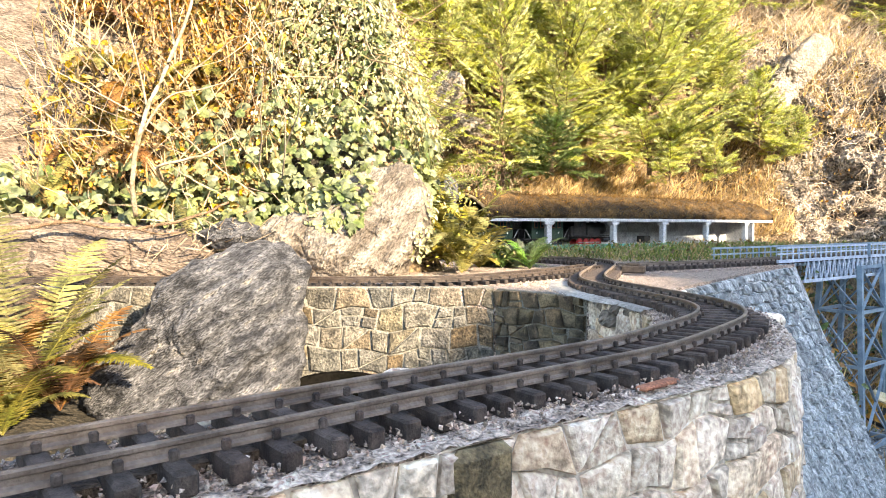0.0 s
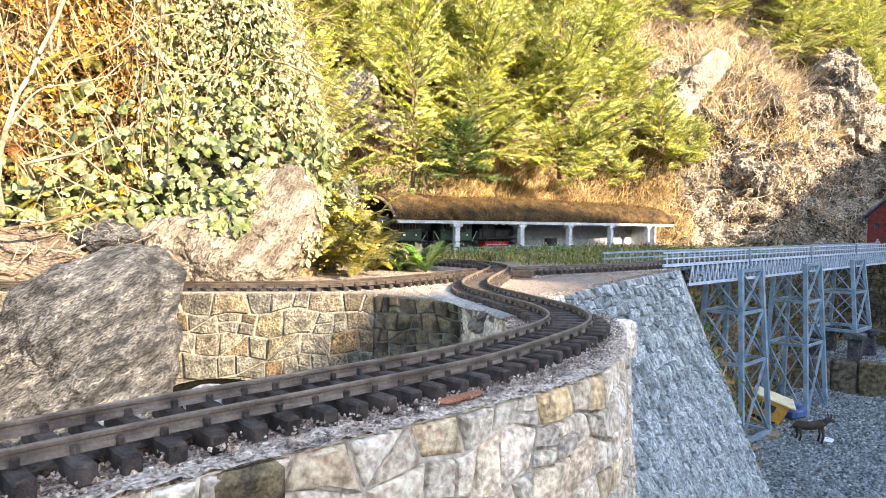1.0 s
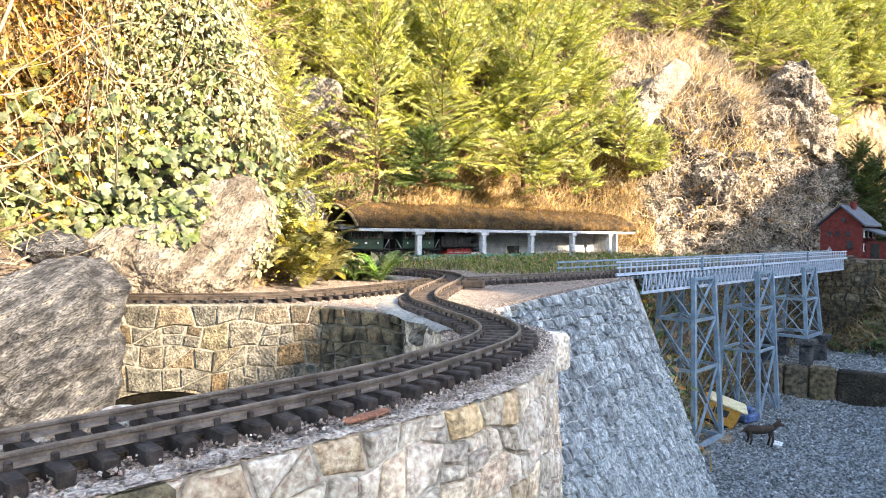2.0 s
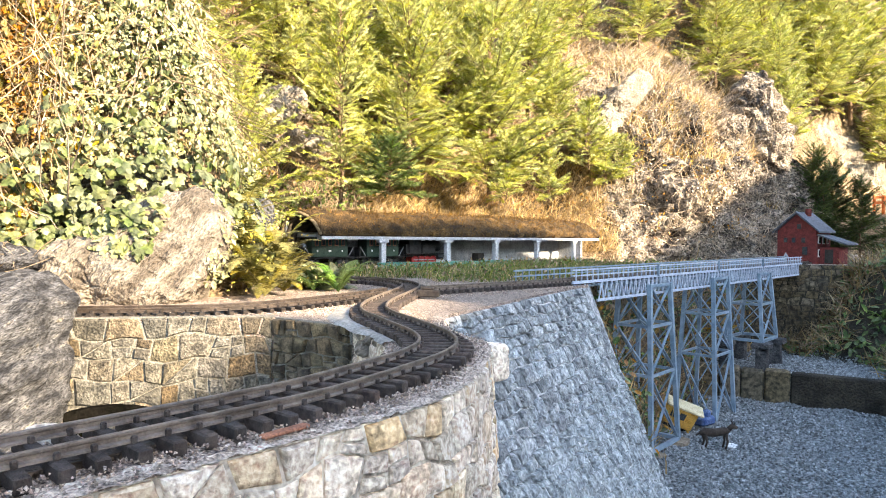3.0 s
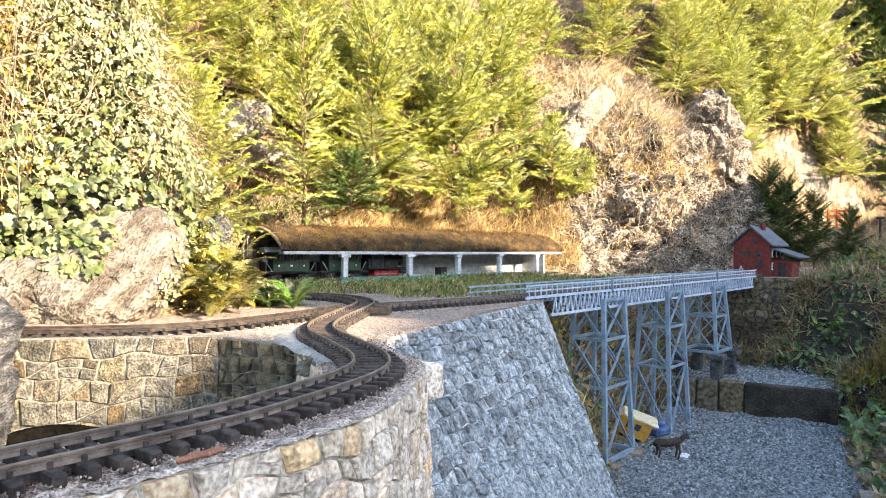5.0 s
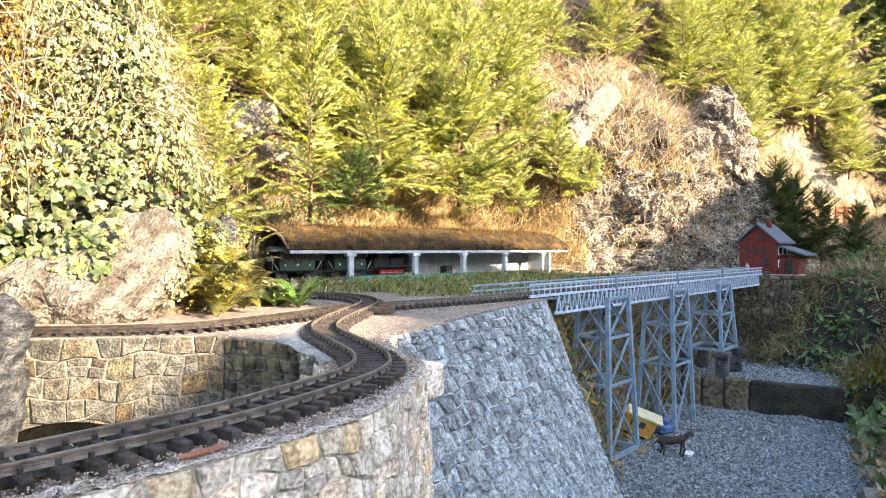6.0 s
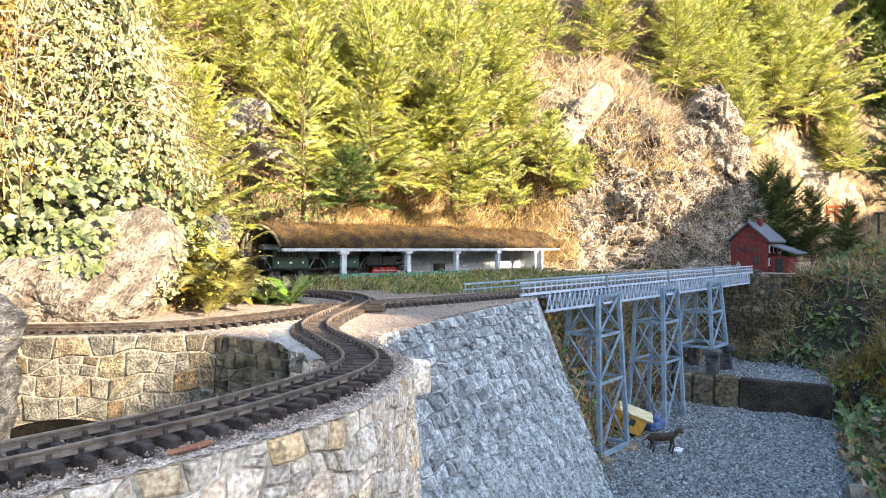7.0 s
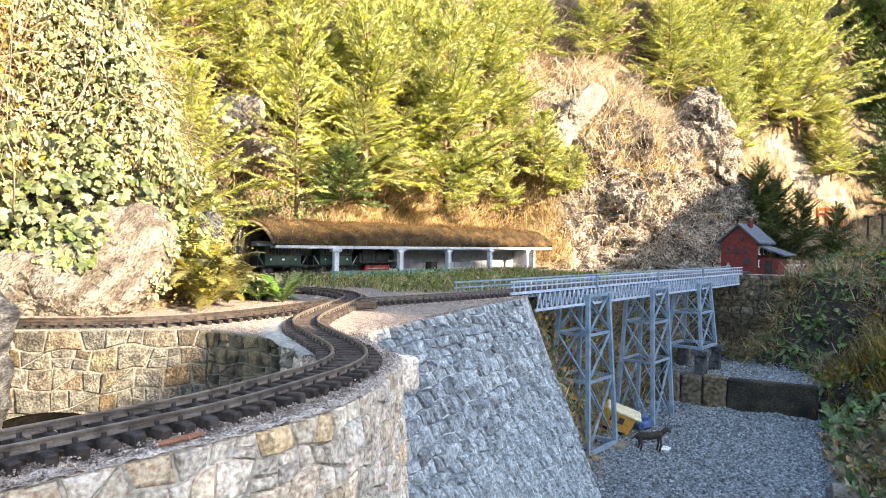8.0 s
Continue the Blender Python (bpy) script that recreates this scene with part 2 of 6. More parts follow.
# ---- building tools ----
class Geo:
    """Gathers vertices and faces of one mesh."""

    def __init__(self):
        self.v, self.f = [], []

    def add(self, verts, faces):
        k = len(self.v)
        self.v.extend(tuple(p) for p in verts)
        self.f.extend(tuple(i + k for i in q) for q in faces)
        return self

    def box(self, c, size, m=None, bevel=0.0):
        """A box with chamfered upright and top edges."""
        sx, sy, sz = (s / 2 for s in size)
        b = min(bevel, sx * 0.9, sy * 0.9, sz * 0.9)
        c = Vector(c)
        if b <= 0:
            vs = [(x * sx, y * sy, z * sz) for z in (-1, 1) for x, y in ((-1, -1), (1, -1), (1, 1), (-1, 1))]
            fs = [(3, 2, 1, 0), (4, 5, 6, 7)] + [(i, (i + 1) % 4, (i + 1) % 4 + 4, i + 4) for i in range(4)]
        else:
            ring = lambda ax, ay, z, k: [(-ax + k, -ay, z), (ax - k, -ay, z), (ax, -ay + k, z), (ax, ay - k, z),
                                         (ax - k, ay, z), (-ax + k, ay, z), (-ax, ay - k, z), (-ax, -ay + k, z)]
            rings = [ring(sx - b, sy - b, -sz, b * 0.5), ring(sx, sy, -sz + b, b), ring(sx, sy, sz - b, b), ring(sx - b, sy - b, sz, b * 0.5)]
            vs = [p for r in rings for p in r]
            fs = [tuple(range(7, -1, -1)), tuple(range(24, 32))]
            fs += [(r * 8 + i, r * 8 + (i + 1) % 8, r * 8 + 8 + (i + 1) % 8, r * 8 + 8 + i) for r in range(3) for i in range(8)]
        m3 = m if m is not None else Matrix.Identity(3)
        return self.add([m3 @ Vector(p) + c for p in vs], fs)

    def beam(self, a, b, w, h=None, up=(0, 0, 1)):
        """A square bar from a to b."""
        a, b = Vector(a), Vector(b)
        d = b - a
        y = d.normalized()
        x = y.cross(Vector(up))
        x = x.normalized() if x.length > 1e-4 else Vector((1, 0, 0))
        z = x.cross(y)
        return self.box((a + b) / 2, (w, d.length, h or w), Matrix((x, y, z)).transposed())

    def tube(self, pts, radii, sides=5, cap=True):
        pts = [Vector(p) for p in pts]
        k, n = len(self.v), len(pts)
        for i, p in enumerate(pts):
            t = (pts[min(i + 1, n - 1)] - pts[max(i - 1, 0)]).normalized()
            x = t.cross(Vector((0.31, 0.2, 0.93)))
            x = x.normalized() if x.length > 1e-3 else Vector((1, 0, 0))
            y = t.cross(x)
            r = radii[i] if hasattr(radii, "__len__") else radii
            for s in range(sides):
                a = 2 * math.pi * s / sides
                self.v.append(tuple(p + x * (r * math.cos(a)) + y * (r * math.sin(a))))
        for i in range(n - 1):
            for s in range(sides):
                q = (s + 1) % sides
                self.f.append((k + i * sides + s, k + i * sides + q, k + (i + 1) * sides + q, k + (i + 1) * sides + s))
        if cap:
            self.f.append(tuple(k + s for s in range(sides - 1, -1, -1)))
            self.f.append(tuple(k + (n - 1) * sides + s for s in range(sides)))
        return self

    def prism(self, poly, z0, z1, m=None, o=(0, 0, 0)):
        """A flat outline, extruded."""
        n = len(poly)
        m3, o = (m if m is not None else Matrix.Identity(3)), Vector(o)
        vs = [m3 @ Vector((x, y, z)) + o for z in (z0, z1) for x, y in poly]
        return self.add(vs, [tuple(range(n - 1, -1, -1)), tuple(range(n, 2 * n))] +
                        [(i, (i + 1) % n, (i + 1) % n + n, i + n) for i in range(n)])


def mesh_of(name, g, material, smooth=False):
    me = bpy.data.meshes.new(name)
    me.from_pydata(g.v, [], g.f)
    me.materials.append(material)
    if smooth:
        me.polygons.foreach_set("use_smooth", [True] * len(me.polygons))
    me.update()
    return me


def thing(name, at, label="", category="", group="", kind=""):
    ob = new(name)
    ob.empty_display_size = 0.01
    ob.location = at
    return tagged(ob, label, category, group, kind)


def part(name, g, material, parent=None, label="", smooth=False):
    """One mesh under a thing or part, given in the world's own coordinates."""
    me = g if isinstance(g, bpy.types.Mesh) else mesh_of(name, g, material, smooth)
    ob = new(name, me)
    if parent is not None:
        ob.parent = parent
        base = parent
        while base.parent is not None:
            base = base.parent
        ob.matrix_parent_inverse = Matrix.Translation(base.location).inverted() if base is parent else Matrix.Identity(4)
    if label:
        ob["label"] = label
    return ob


def spline(pts, step):
    """Even points on a smooth curve through pts."""
    p = [Vector(q) for q in pts]
    p = [p[0] * 2 - p[1]] + p + [p[-1] * 2 - p[-2]]
    dense = []
    for i in range(1, len(p) - 2):
        for j in range(24):
            t = j / 24
            dense.append(0.5 * (2 * p[i] + (p[i + 1] - p[i - 1]) * t + (2 * p[i - 1] - 5 * p[i] + 4 * p[i + 1] - p[i + 2]) * t * t
                                + (3 * p[i] - p[i - 1] - 3 * p[i + 1] + p[i + 2]) * t ** 3))
    dense.append(p[-2])
    out, left = [dense[0]], step
    for a, b in zip(dense, dense[1:]):
        d = (b - a).length
        while d >= left and d > 0:
            a = a + (b - a) * (left / d)
            out.append(a)
            d = (b - a).length
            left = step
        left -= d
    return out


def rubble_cells(length, height, w, h, jitter, gap, rng, split=0.3, drift=0.0):
    """Squared rubble: wavy courses, slanting joints, some stones split in two."""
    rows = [0.0]
    while rows[-1] < height - 0.4 * h:
        rows.append(rows[-1] + h * rng.uniform(0.65, 1.35))
    rows[-1] = height
    waves = [(rng.uniform(0, 9), rng.uniform(0, 9)) for _ in rows]

    def line(r, u):
        if r in (0, len(rows) - 1):
            return rows[r]
        a, b = waves[r]
        return rows[r] + jitter * h * (0.45 * math.sin(u / w * 0.9 + a) + 0.4 * math.sin(u / w * 2.3 + b)) + drift * math.sin(u * 2.0)

    cells = []
    for r in range(len(rows) - 1):
        u, lean = -w * rng.random(), 0.0
        while u < length:
            nu, nl = u + w * rng.uniform(0.5, 1.55), rng.uniform(-1, 1) * jitter * w * 0.5
            a, b, c, d = u - lean, nu - nl, nu + nl, u + lean
            um = (u + nu) / 2
            quad = [(a, line(r, a)), (um, line(r, um)), (b, line(r, b)), (c, line(r + 1, c)), (um, line(r + 1, um)), (d, line(r + 1, d))]
            k = rng.random()
            if k < split and nu - u < 1.2 * w:
                f, e = rng.uniform(0.35, 0.65), rng.uniform(0.35, 0.65)
                p = (a + (d - a) * f, quad[0][1] + (quad[5][1] - quad[0][1]) * f)
                q = (b + (c - b) * e, quad[2][1] + (quad[3][1] - quad[2][1]) * e)
                cells += [[quad[0], quad[1], quad[2], q, p], [p, q, quad[3], quad[4], quad[5]]]
            elif k < split + jitter * 0.06:
                cells += [[quad[0], quad[1], quad[2], quad[5]], [quad[2], quad[3], quad[4], quad[5]]]
            else:
                cells.append(quad)
            u, lean = nu, nl
    out = []
    for c in cells:
        c = [(min(max(p[0], 0), length), min(max(p[1], 0), height)) for p in c]
        cu, cv = sum(p[0] for p in c) / len(c), sum(p[1] for p in c) / len(c)
        size = min(max(p[0] for p in c) - min(p[0] for p in c), max(p[1] for p in c) - min(p[1] for p in c))
        if size < 0.35 * min(w, h):
            continue
        k = 1 - gap / size
        out.append([(cu + (p[0] - cu) * k, cv + (p[1] - cv) * k) for p in c])
    return out


def stone_geo(cell, place, proud, rng):
    """A dressed stone: rounded rim and an uneven face. place(u, v, out) maps it to the wall."""
    g = Geo()
    cu, cv = sum(p[0] for p in cell) / len(cell), sum(p[1] for p in cell) / len(cell)
    n = len(cell)
    lift = proud * rng.uniform(0.6, 1.3)
    tilt_u, tilt_v = rng.uniform(-0.10, 0.10), rng.uniform(-0.10, 0.10)
    rings = []
    for k, off in ((1.0, -0.004), (0.97, lift * 0.45), (0.84, lift)):
        rings += [place(cu + (u - cu) * k, cv + (v - cv) * k,
                        off + (rng.uniform(-0.12, 0.12) * proud + (u - cu) * tilt_u + (v - cv) * tilt_v if off > 0 else 0)) for u, v in cell]
    mid = place(cu, cv, lift * rng.uniform(0.95, 1.3))
    fs = [(r * n + i, r * n + (i + 1) % n, r * n + n + (i + 1) % n, r * n + n + i) for r in range(2) for i in range(n)]
    fs += [(2 * n + i, 2 * n + (i + 1) % n, 3 * n) for i in range(n)]
    return g.add(rings + [mid], fs)


def stone_wall(name, top, z_top, height, lean, cell, jitter, gap, proud, stone_mat, core_mat, label, seed, pick=None, thick=0.05, brick=0.5,
               flip=1, slant=0.0, split=0.3, seam=None):
    """A facing wall along a plan line. lean: how far the foot stands out for each metre of depth. pick: the stretch whose stones are parts."""
    rng = random.Random(seed)
    line = spline([(*p, 0) for p in top], 0.01)
    length = 0.01 * (len(line) - 1)

    def place(u, v, off):
        u = min(max(u, 0), length)
        i = min(int(u / 0.01), len(line) - 2)
        f = u / 0.01 - i
        a, b = line[max(i - 2, 0)], line[min(i + 3, len(line) - 1)]
        t = (b - a).normalized()
        p = line[i].lerp(line[i + 1], f)
        out = off + lean * v
        return (p.x + flip * t.y * out, p.y - flip * t.x * out, z_top - v)

    core = Geo()
    nu, nv = max(2, int(length / 0.02)), max(2, int(height / 0.05))
    for k, off in enumerate((0.0, -thick)):
        core.add([place(length * i / nu, height * j / nv, off) for i in range(nu + 1) for j in range(nv + 1)],
                 [(i * (nv + 1) + j, (i + 1) * (nv + 1) + j, (i + 1) * (nv + 1) + j + 1, i * (nv + 1) + j + 1) for i in range(nu) for j in range(nv)])
    s = (nu + 1) * (nv + 1)
    core.f += [(i * (nv + 1), (i + 1) * (nv + 1), s + (i + 1) * (nv + 1), s + i * (nv + 1)) for i in range(nu)]
    for i in (0, nu):
        core.f += [(i * (nv + 1) + j, i * (nv + 1) + j + 1, s + i * (nv + 1) + j + 1, s + i * (nv + 1) + j) for j in range(nv)]
    wall = part(name, core, core_mat)
    tagged(wall, label, "retaining wall", kind="structure")
    rest, made = Geo(), 0
    cells = rubble_cells(length, height, cell[0], cell[1], jitter, gap, rng, split)
    if seam:
        # one straight open joint from top to foot: stones that would cross it are cut back to it
        cut = []
        for c in cells:
            a, b = min(p[0] for p in c), max(p[0] for p in c)
            if a < seam < b:
                if seam - a > b - seam:
                    c = [(min(u, seam - 0.0025), v) for u, v in c]
                else:
                    c = [(max(u, seam + 0.0025), v) for u, v in c]
            cut.append(c)
        cells = cut
    for c in cells:
        cu = sum(p[0] for p in c) / len(c)
        cv = sum(p[1] for p in c) / len(c)
        c = [(u + slant * (v - height / 2), v) for u, v in c]
        g = stone_geo(c, place, proud, rng)
        if (pick is None or (pick[0] <= cu <= pick[1] and cv <= pick[2])) and made < 300:
            part("stone", g, stone_mat, wall)
            made += 1
        else:
            rest.add(g.v, g.f)
    if rest.f:
        tagged(part("stones", rest, stone_mat, wall), kind="stuff")
    return wall, place, length


def fbm(p, octaves=4):
    return noise.fractal(p, 1.0, 2.0, octaves)


def smooth(a, b, x):
    t = min(max((x - a) / (b - a), 0), 1)
    return t * t * (3 - 2 * t)


def table(x, rows):
    if x <= rows[0][0]:
        return rows[0][1]
    for (a, p), (b, q) in zip(rows, rows[1:]):
        if x <= b:
            return p + (q - p) * (x - a) / (b - a)
    return rows[-1][1]


# ---- the ground and the slopes ----
BR_A = Vector((1.0, 2.02, 0.0))                     # where the bridge leaves the pier
BR_D = Vector((0.793, 0.609, 0.0)).normalized()     # along the bridge
BR_N = Vector((BR_D.y, -BR_D.x, 0))                 # across, towards the valley


def bank_rise(x, y):
    """How far a place lies up the planted bank."""
    b = (x - 2.16) * 0.785 - (y - 1.77) * 0.62
    b2 = (x - 3.05) * 0.9 + (y - 3.0) * 0.3
    return max(b, min(b2, b + 0.55)) if y > 2.4 else b


def valley(x, y):
    """Height of the valley floor and the planted bank beyond it."""
    z = -0.69
    # upper gravel terrace behind the row of blocks
    e = (x - 2.33) * 0.66 + (y - 3.08) * 0.75 - 0.045
    z += 0.15 * smooth(-0.02, 0.03, e)
    # bank that rises away from the gravel
    rise = bank_rise(x, y)
    z += 0.62 * smooth(0.0, 0.9, rise) + 0.12 * max(0, rise - 0.6)
    if rise > 0:
        z += 0.05 * fbm(Vector((x * 4, y * 4, 1)), 4) * smooth(0, 0.2, rise)
    # grassy mound beside the abutment
    m = 0.95 * math.exp(-((x - 3.55) / 0.42) ** 2 - ((y - 3.28) / 0.30) ** 2)
    z = max(z, min(-0.69 + m, -0.03) + 0.03 * fbm(Vector((x * 7, y * 7, 3)), 3))
    # sunken yard between the two tracks and the boulder's bed
    pit = smooth(0.75, 0.3, x) * smooth(0.1, 0.35, y - 0.7 * x)
    z += pit * (0.22 + 0.27 * smooth(-0.2, -0.55, x))
    return z + 0.008 * fbm(Vector((x * 6, y * 6, 5)), 3)


def sheet(name, x0, x1, y0, y1, step, height, material, label, kind="structure"):
    g = Geo()
    nx, ny = int((x1 - x0) / step), int((y1 - y0) / step)
    g.add([(x0 + (x1 - x0) * i / nx, y0 + (y1 - y0) * j / ny, height(x0 + (x1 - x0) * i / nx, y0 + (y1 - y0) * j / ny))
           for i in range(nx + 1) for j in range(ny + 1)],
          [(i * (ny + 1) + j, (i + 1) * (ny + 1) + j, (i + 1) * (ny + 1) + j + 1, i * (ny + 1) + j + 1) for i in range(nx) for j in range(ny)])
    return tagged(part(name, g, material, smooth=True), label, "ground", kind=kind)


valley_ob = sheet("ground", -2.0, 5.4, -1.0, 5.0, 0.03, valley, M_gravel, "grey gravel valley floor with a planted bank")
valley_ob.data.materials.append(M_soil_dark)
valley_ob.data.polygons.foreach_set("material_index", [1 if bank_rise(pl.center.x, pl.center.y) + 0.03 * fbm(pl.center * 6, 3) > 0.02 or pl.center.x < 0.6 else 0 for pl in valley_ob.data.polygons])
far = Geo()
far.add([(-400, -400, -0.9), (400, -400, -0.9), (400, 400, -0.9), (-400, 400, -0.9)], [(0, 1, 2, 3)])
tagged(part("ground_far", far, M_soil), "wide brown ground reaching the horizon", "ground", kind="structure")

# built-up terrace that carries the tracks
NEAR_EDGE = [(-0.75, -0.24), (-0.45, -0.03), (-0.2, 0.155), (-0.006, 0.301), (0.068, 0.356), (0.134, 0.404), (0.221, 0.468), (0.293, 0.523),
             (0.353, 0.589), (0.395, 0.66), (0.430, 0.75), (0.456, 0.835), (0.466, 0.885), (0.456, 0.935), (0.440, 0.99), (0.436, 1.06), (0.446, 1.15), (0.470, 1.222)]
PIER_EDGE = [(0.33, 1.035), (0.485, 1.25), (0.622, 1.431), (0.776, 1.640), (0.955, 1.862), (1.10, 2.035)]
INNER_EDGE = [(-0.95, 1.235), (-0.5, 1.228), (0.06, 1.22), (0.145, 1.215)]
DARK_EDGE = [(0.145, 1.215), (0.196, 1.162), (0.245, 1.118), (0.287, 1.078)]
RIM_EDGE = [(0.287, 1.078), (0.302, 1.0), (0.317, 0.93), (0.320, 0.87), (0.305, 0.795), (0.265, 0.722), (0.2, 0.622), (0.1, 0.524), (-0.05, 0.405), (-0.25, 0.238), (-0.45, 0.07), (-0.75, -0.18)]
TOP = -0.020


def terrace_z(x, y):
    return TOP + 0.0015 * fbm(Vector((x * 30, y * 30, 2)), 3)


outline = ([(x, y) for x, y in NEAR_EDGE] + [(0.485, 1.248), (0.622, 1.429), (0.776, 1.638), (0.955, 1.86), (1.09, 2.02), (1.17, 2.22), (1.4, 2.62), (2.05, 3.28),
           (2.75, 3.72), (3.0, 3.70), (3.03, 3.66), (3.14, 3.52), (3.35, 3.42), (3.8, 3.4), (4.6, 3.9), (6, 5), (6, 6.5), (-2.5, 6.5), (-2.5, 1.26)]
           + INNER_EDGE + DARK_EDGE[1:] + RIM_EDGE[1:])
g = Geo()
n = len(outline)
g.add([(x, y, TOP) for x, y in outline] + [(x, y, -0.85) for x, y in outline],
      [tuple(range(n))] + [(i, i + n, (i + 1) % n + n, (i + 1) % n) for i in range(n)])
terrace = tagged(part("terrace", g, M_ballast), "raised track bed of pinkish ballast and mortar", "track bed", kind="structure")

near_wall, near_place, near_len = stone_wall("wall_near", NEAR_EDGE, TOP - 0.002, 0.70, 0.06, (0.031, 0.031), 0.34, 0.0027, 0.0050,
    M_stone_near, M_mortar, "curved pale granite retaining wall with lime mortar", 3, pick=(0.55, 2.4, 0.30), split=0.22, thick=0.014)
pier_wall, pier_place, pier_len = stone_wall("wall_pier", PIER_EDGE, TOP - 0.004, 0.70, 0.40, (0.043, 0.029), 0.28, 0.0042, 0.0085,
    M_stone_pier, M_mortar_pier, "battered bridge pier of blue-grey granite blocks", 4, pick=(0.2, 9, 0.30), split=0.14, slant=0.25, thick=0.005, seam=0.72)
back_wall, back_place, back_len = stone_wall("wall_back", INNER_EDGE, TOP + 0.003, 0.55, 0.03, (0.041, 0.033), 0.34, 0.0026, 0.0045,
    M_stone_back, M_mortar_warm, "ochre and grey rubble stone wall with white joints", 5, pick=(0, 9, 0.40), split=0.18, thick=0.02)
dark_wall, dark_place, dark_len = stone_wall("wall_dark", DARK_EDGE, TOP + 0.001, 0.55, 0.02, (0.030, 0.024), 0.30, 0.0026, 0.007,
    M_stone_dark, M_mortar_warm, "dark brown stone wall below the curve", 6, thick=0.012)
rim_wall, rim_place, rim_len = stone_wall("wall_rim", RIM_EDGE, TOP - 0.002, 0.40, 0.02, (0.05, 0.05), 0.40, 0.004, 0.004,
    M_stone_near, M_mortar, "inner stone face of the curved viaduct", 7, pick=(0, 0.9, 0.1))

# ---- wooded hillside behind ----
BASE = [(-3.2, 1.2), (-2.0, 1.42), (-1.2, 1.58), (-0.6, 1.60), (-0.25, 1.62), (0.0, 1.72), (0.02, 2.05), (-0.26, 2.5), (-0.28, 2.95), (0.05, 3.25),
        (0.6, 3.52), (1.2, 3.93), (1.75, 4.28), (2.3, 4.34), (2.9, 4.30), (3.45, 4.42), (3.85, 4.72), (4.5, 5.5), (5.6, 6.2), (8.5, 7.0)]
hill_line = spline([(*p, 0) for p in BASE], 0.025)


HU, HV, HZ = len(hill_line), 140, 4.2
hill_norm = []
for i in range(HU):
    t = (hill_line[min(i + 11, HU - 1)] - hill_line[max(i - 11, 0)]).normalized()
    hill_norm.append(Vector((-t.y, t.x, 0)))
for _ in range(40):
    hill_norm = [(hill_norm[max(i - 1, 0)] + hill_norm[i] * 2 + hill_norm[min(i + 1, HU - 1)]).normalized() for i in range(HU)]


def hill_point(i, z, bumps=True):
    """A point of the hillside at station i and height z."""
    p, nn = hill_line[i], hill_norm[i]
    x = p.x
    shelf = smooth(-0.1, 0.3, x) * smooth(2.3, 1.7, x) if p.y > 2.4 else 0
    cliff = smooth(2.2, 2.7, x) * smooth(4.3, 3.8, x)
    left = smooth(0.1, 0.0, x) * smooth(2.5, 2.1, p.y)
    back = (0.30 * left + 0.62 * (1 - left)) * z
    back += shelf * 0.30 * smooth(0.12, 0.42, z)
    back -= cliff * 0.30 * z * smooth(1.9, 0.4, z) - cliff * 0.5 * smooth(1.4, 2.0, z)
    back += 0.25 * max(0, z - 1.4)
    back *= 1 - 0.65 * smooth(3.9, 5.0, x)
    q = Vector((p.x + nn.x * back, p.y + nn.y * back, z + TOP - 0.05))
    if bumps:
        amp = 0.05 + 0.10 * cliff
        d = amp * fbm(q * 3.2, 5) + 0.35 * amp * fbm(q * 11, 3)
        if cliff > 0:
            d += cliff * (0.22 * (0.3 - abs(fbm(q * 2.3 + Vector((7, 1, 3)), 5))) + 0.10 * (0.3 - abs(fbm(q * 6.1 + Vector((2, 8, 3)), 3))))
        q -= Vector((nn.x, nn.y, -0.3)) * d
    return q


g = Geo()
for i in range(HU):
    for j in range(HV + 1):
        g.v.append(tuple(hill_point(i, HZ * (j / HV) ** 1.25)))
for i in range(HU - 1):
    for j in range(HV):
        f = (i * (HV + 1) + j, (i + 1) * (HV + 1) + j, (i + 1) * (HV + 1) + j + 1, i * (HV + 1) + j + 1)
        g.f.append(f)
me = mesh_of("hillside", g, M_soil, True)
me.materials.append(M_cliff)
me.materials.append(M_soil_dark)
me.materials.append(M_rock_pale)
me.materials.append(M_rock_tan)
kinds = []
for pl in me.polygons:
    c = pl.center
    bare = smooth(2.1, 2.5, c.x) * smooth(4.6, 4.2, c.x) * smooth(1.75, 1.45, c.z) + 0.45 * fbm(c * 2.5, 3) - 0.1
    spot = 0.9 * math.exp(-((c.x - 2.75) / 0.22) ** 2 - ((c.z - 1.25) / 0.4) ** 2) + 1.0 * math.exp(-((c.x + 0.1) / 0.35) ** 2 - ((c.z - 0.85) / 0.3) ** 2) * (c.y > 2.8)
    left = 0.9 * smooth(-0.75, -0.95, c.x)
    path_spot = 1.1 * math.exp(-((c.x - 6.4) / 0.9) ** 2 - ((c.z - 1.05 + 0.45 * (c.x - 6.4)) / 0.26) ** 2)
    path_spot += 0.5 * fbm(c * 4, 3)
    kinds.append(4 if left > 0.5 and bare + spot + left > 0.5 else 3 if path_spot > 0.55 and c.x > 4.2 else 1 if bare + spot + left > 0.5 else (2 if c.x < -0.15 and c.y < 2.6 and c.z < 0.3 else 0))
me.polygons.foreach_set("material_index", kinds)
me.polygons.foreach_set("use_smooth", [k not in (1, 3) for k in kinds])
hill = tagged(new("hillside", me), "steep dry hillside with pale rock outcrops", "hillside", kind="structure")

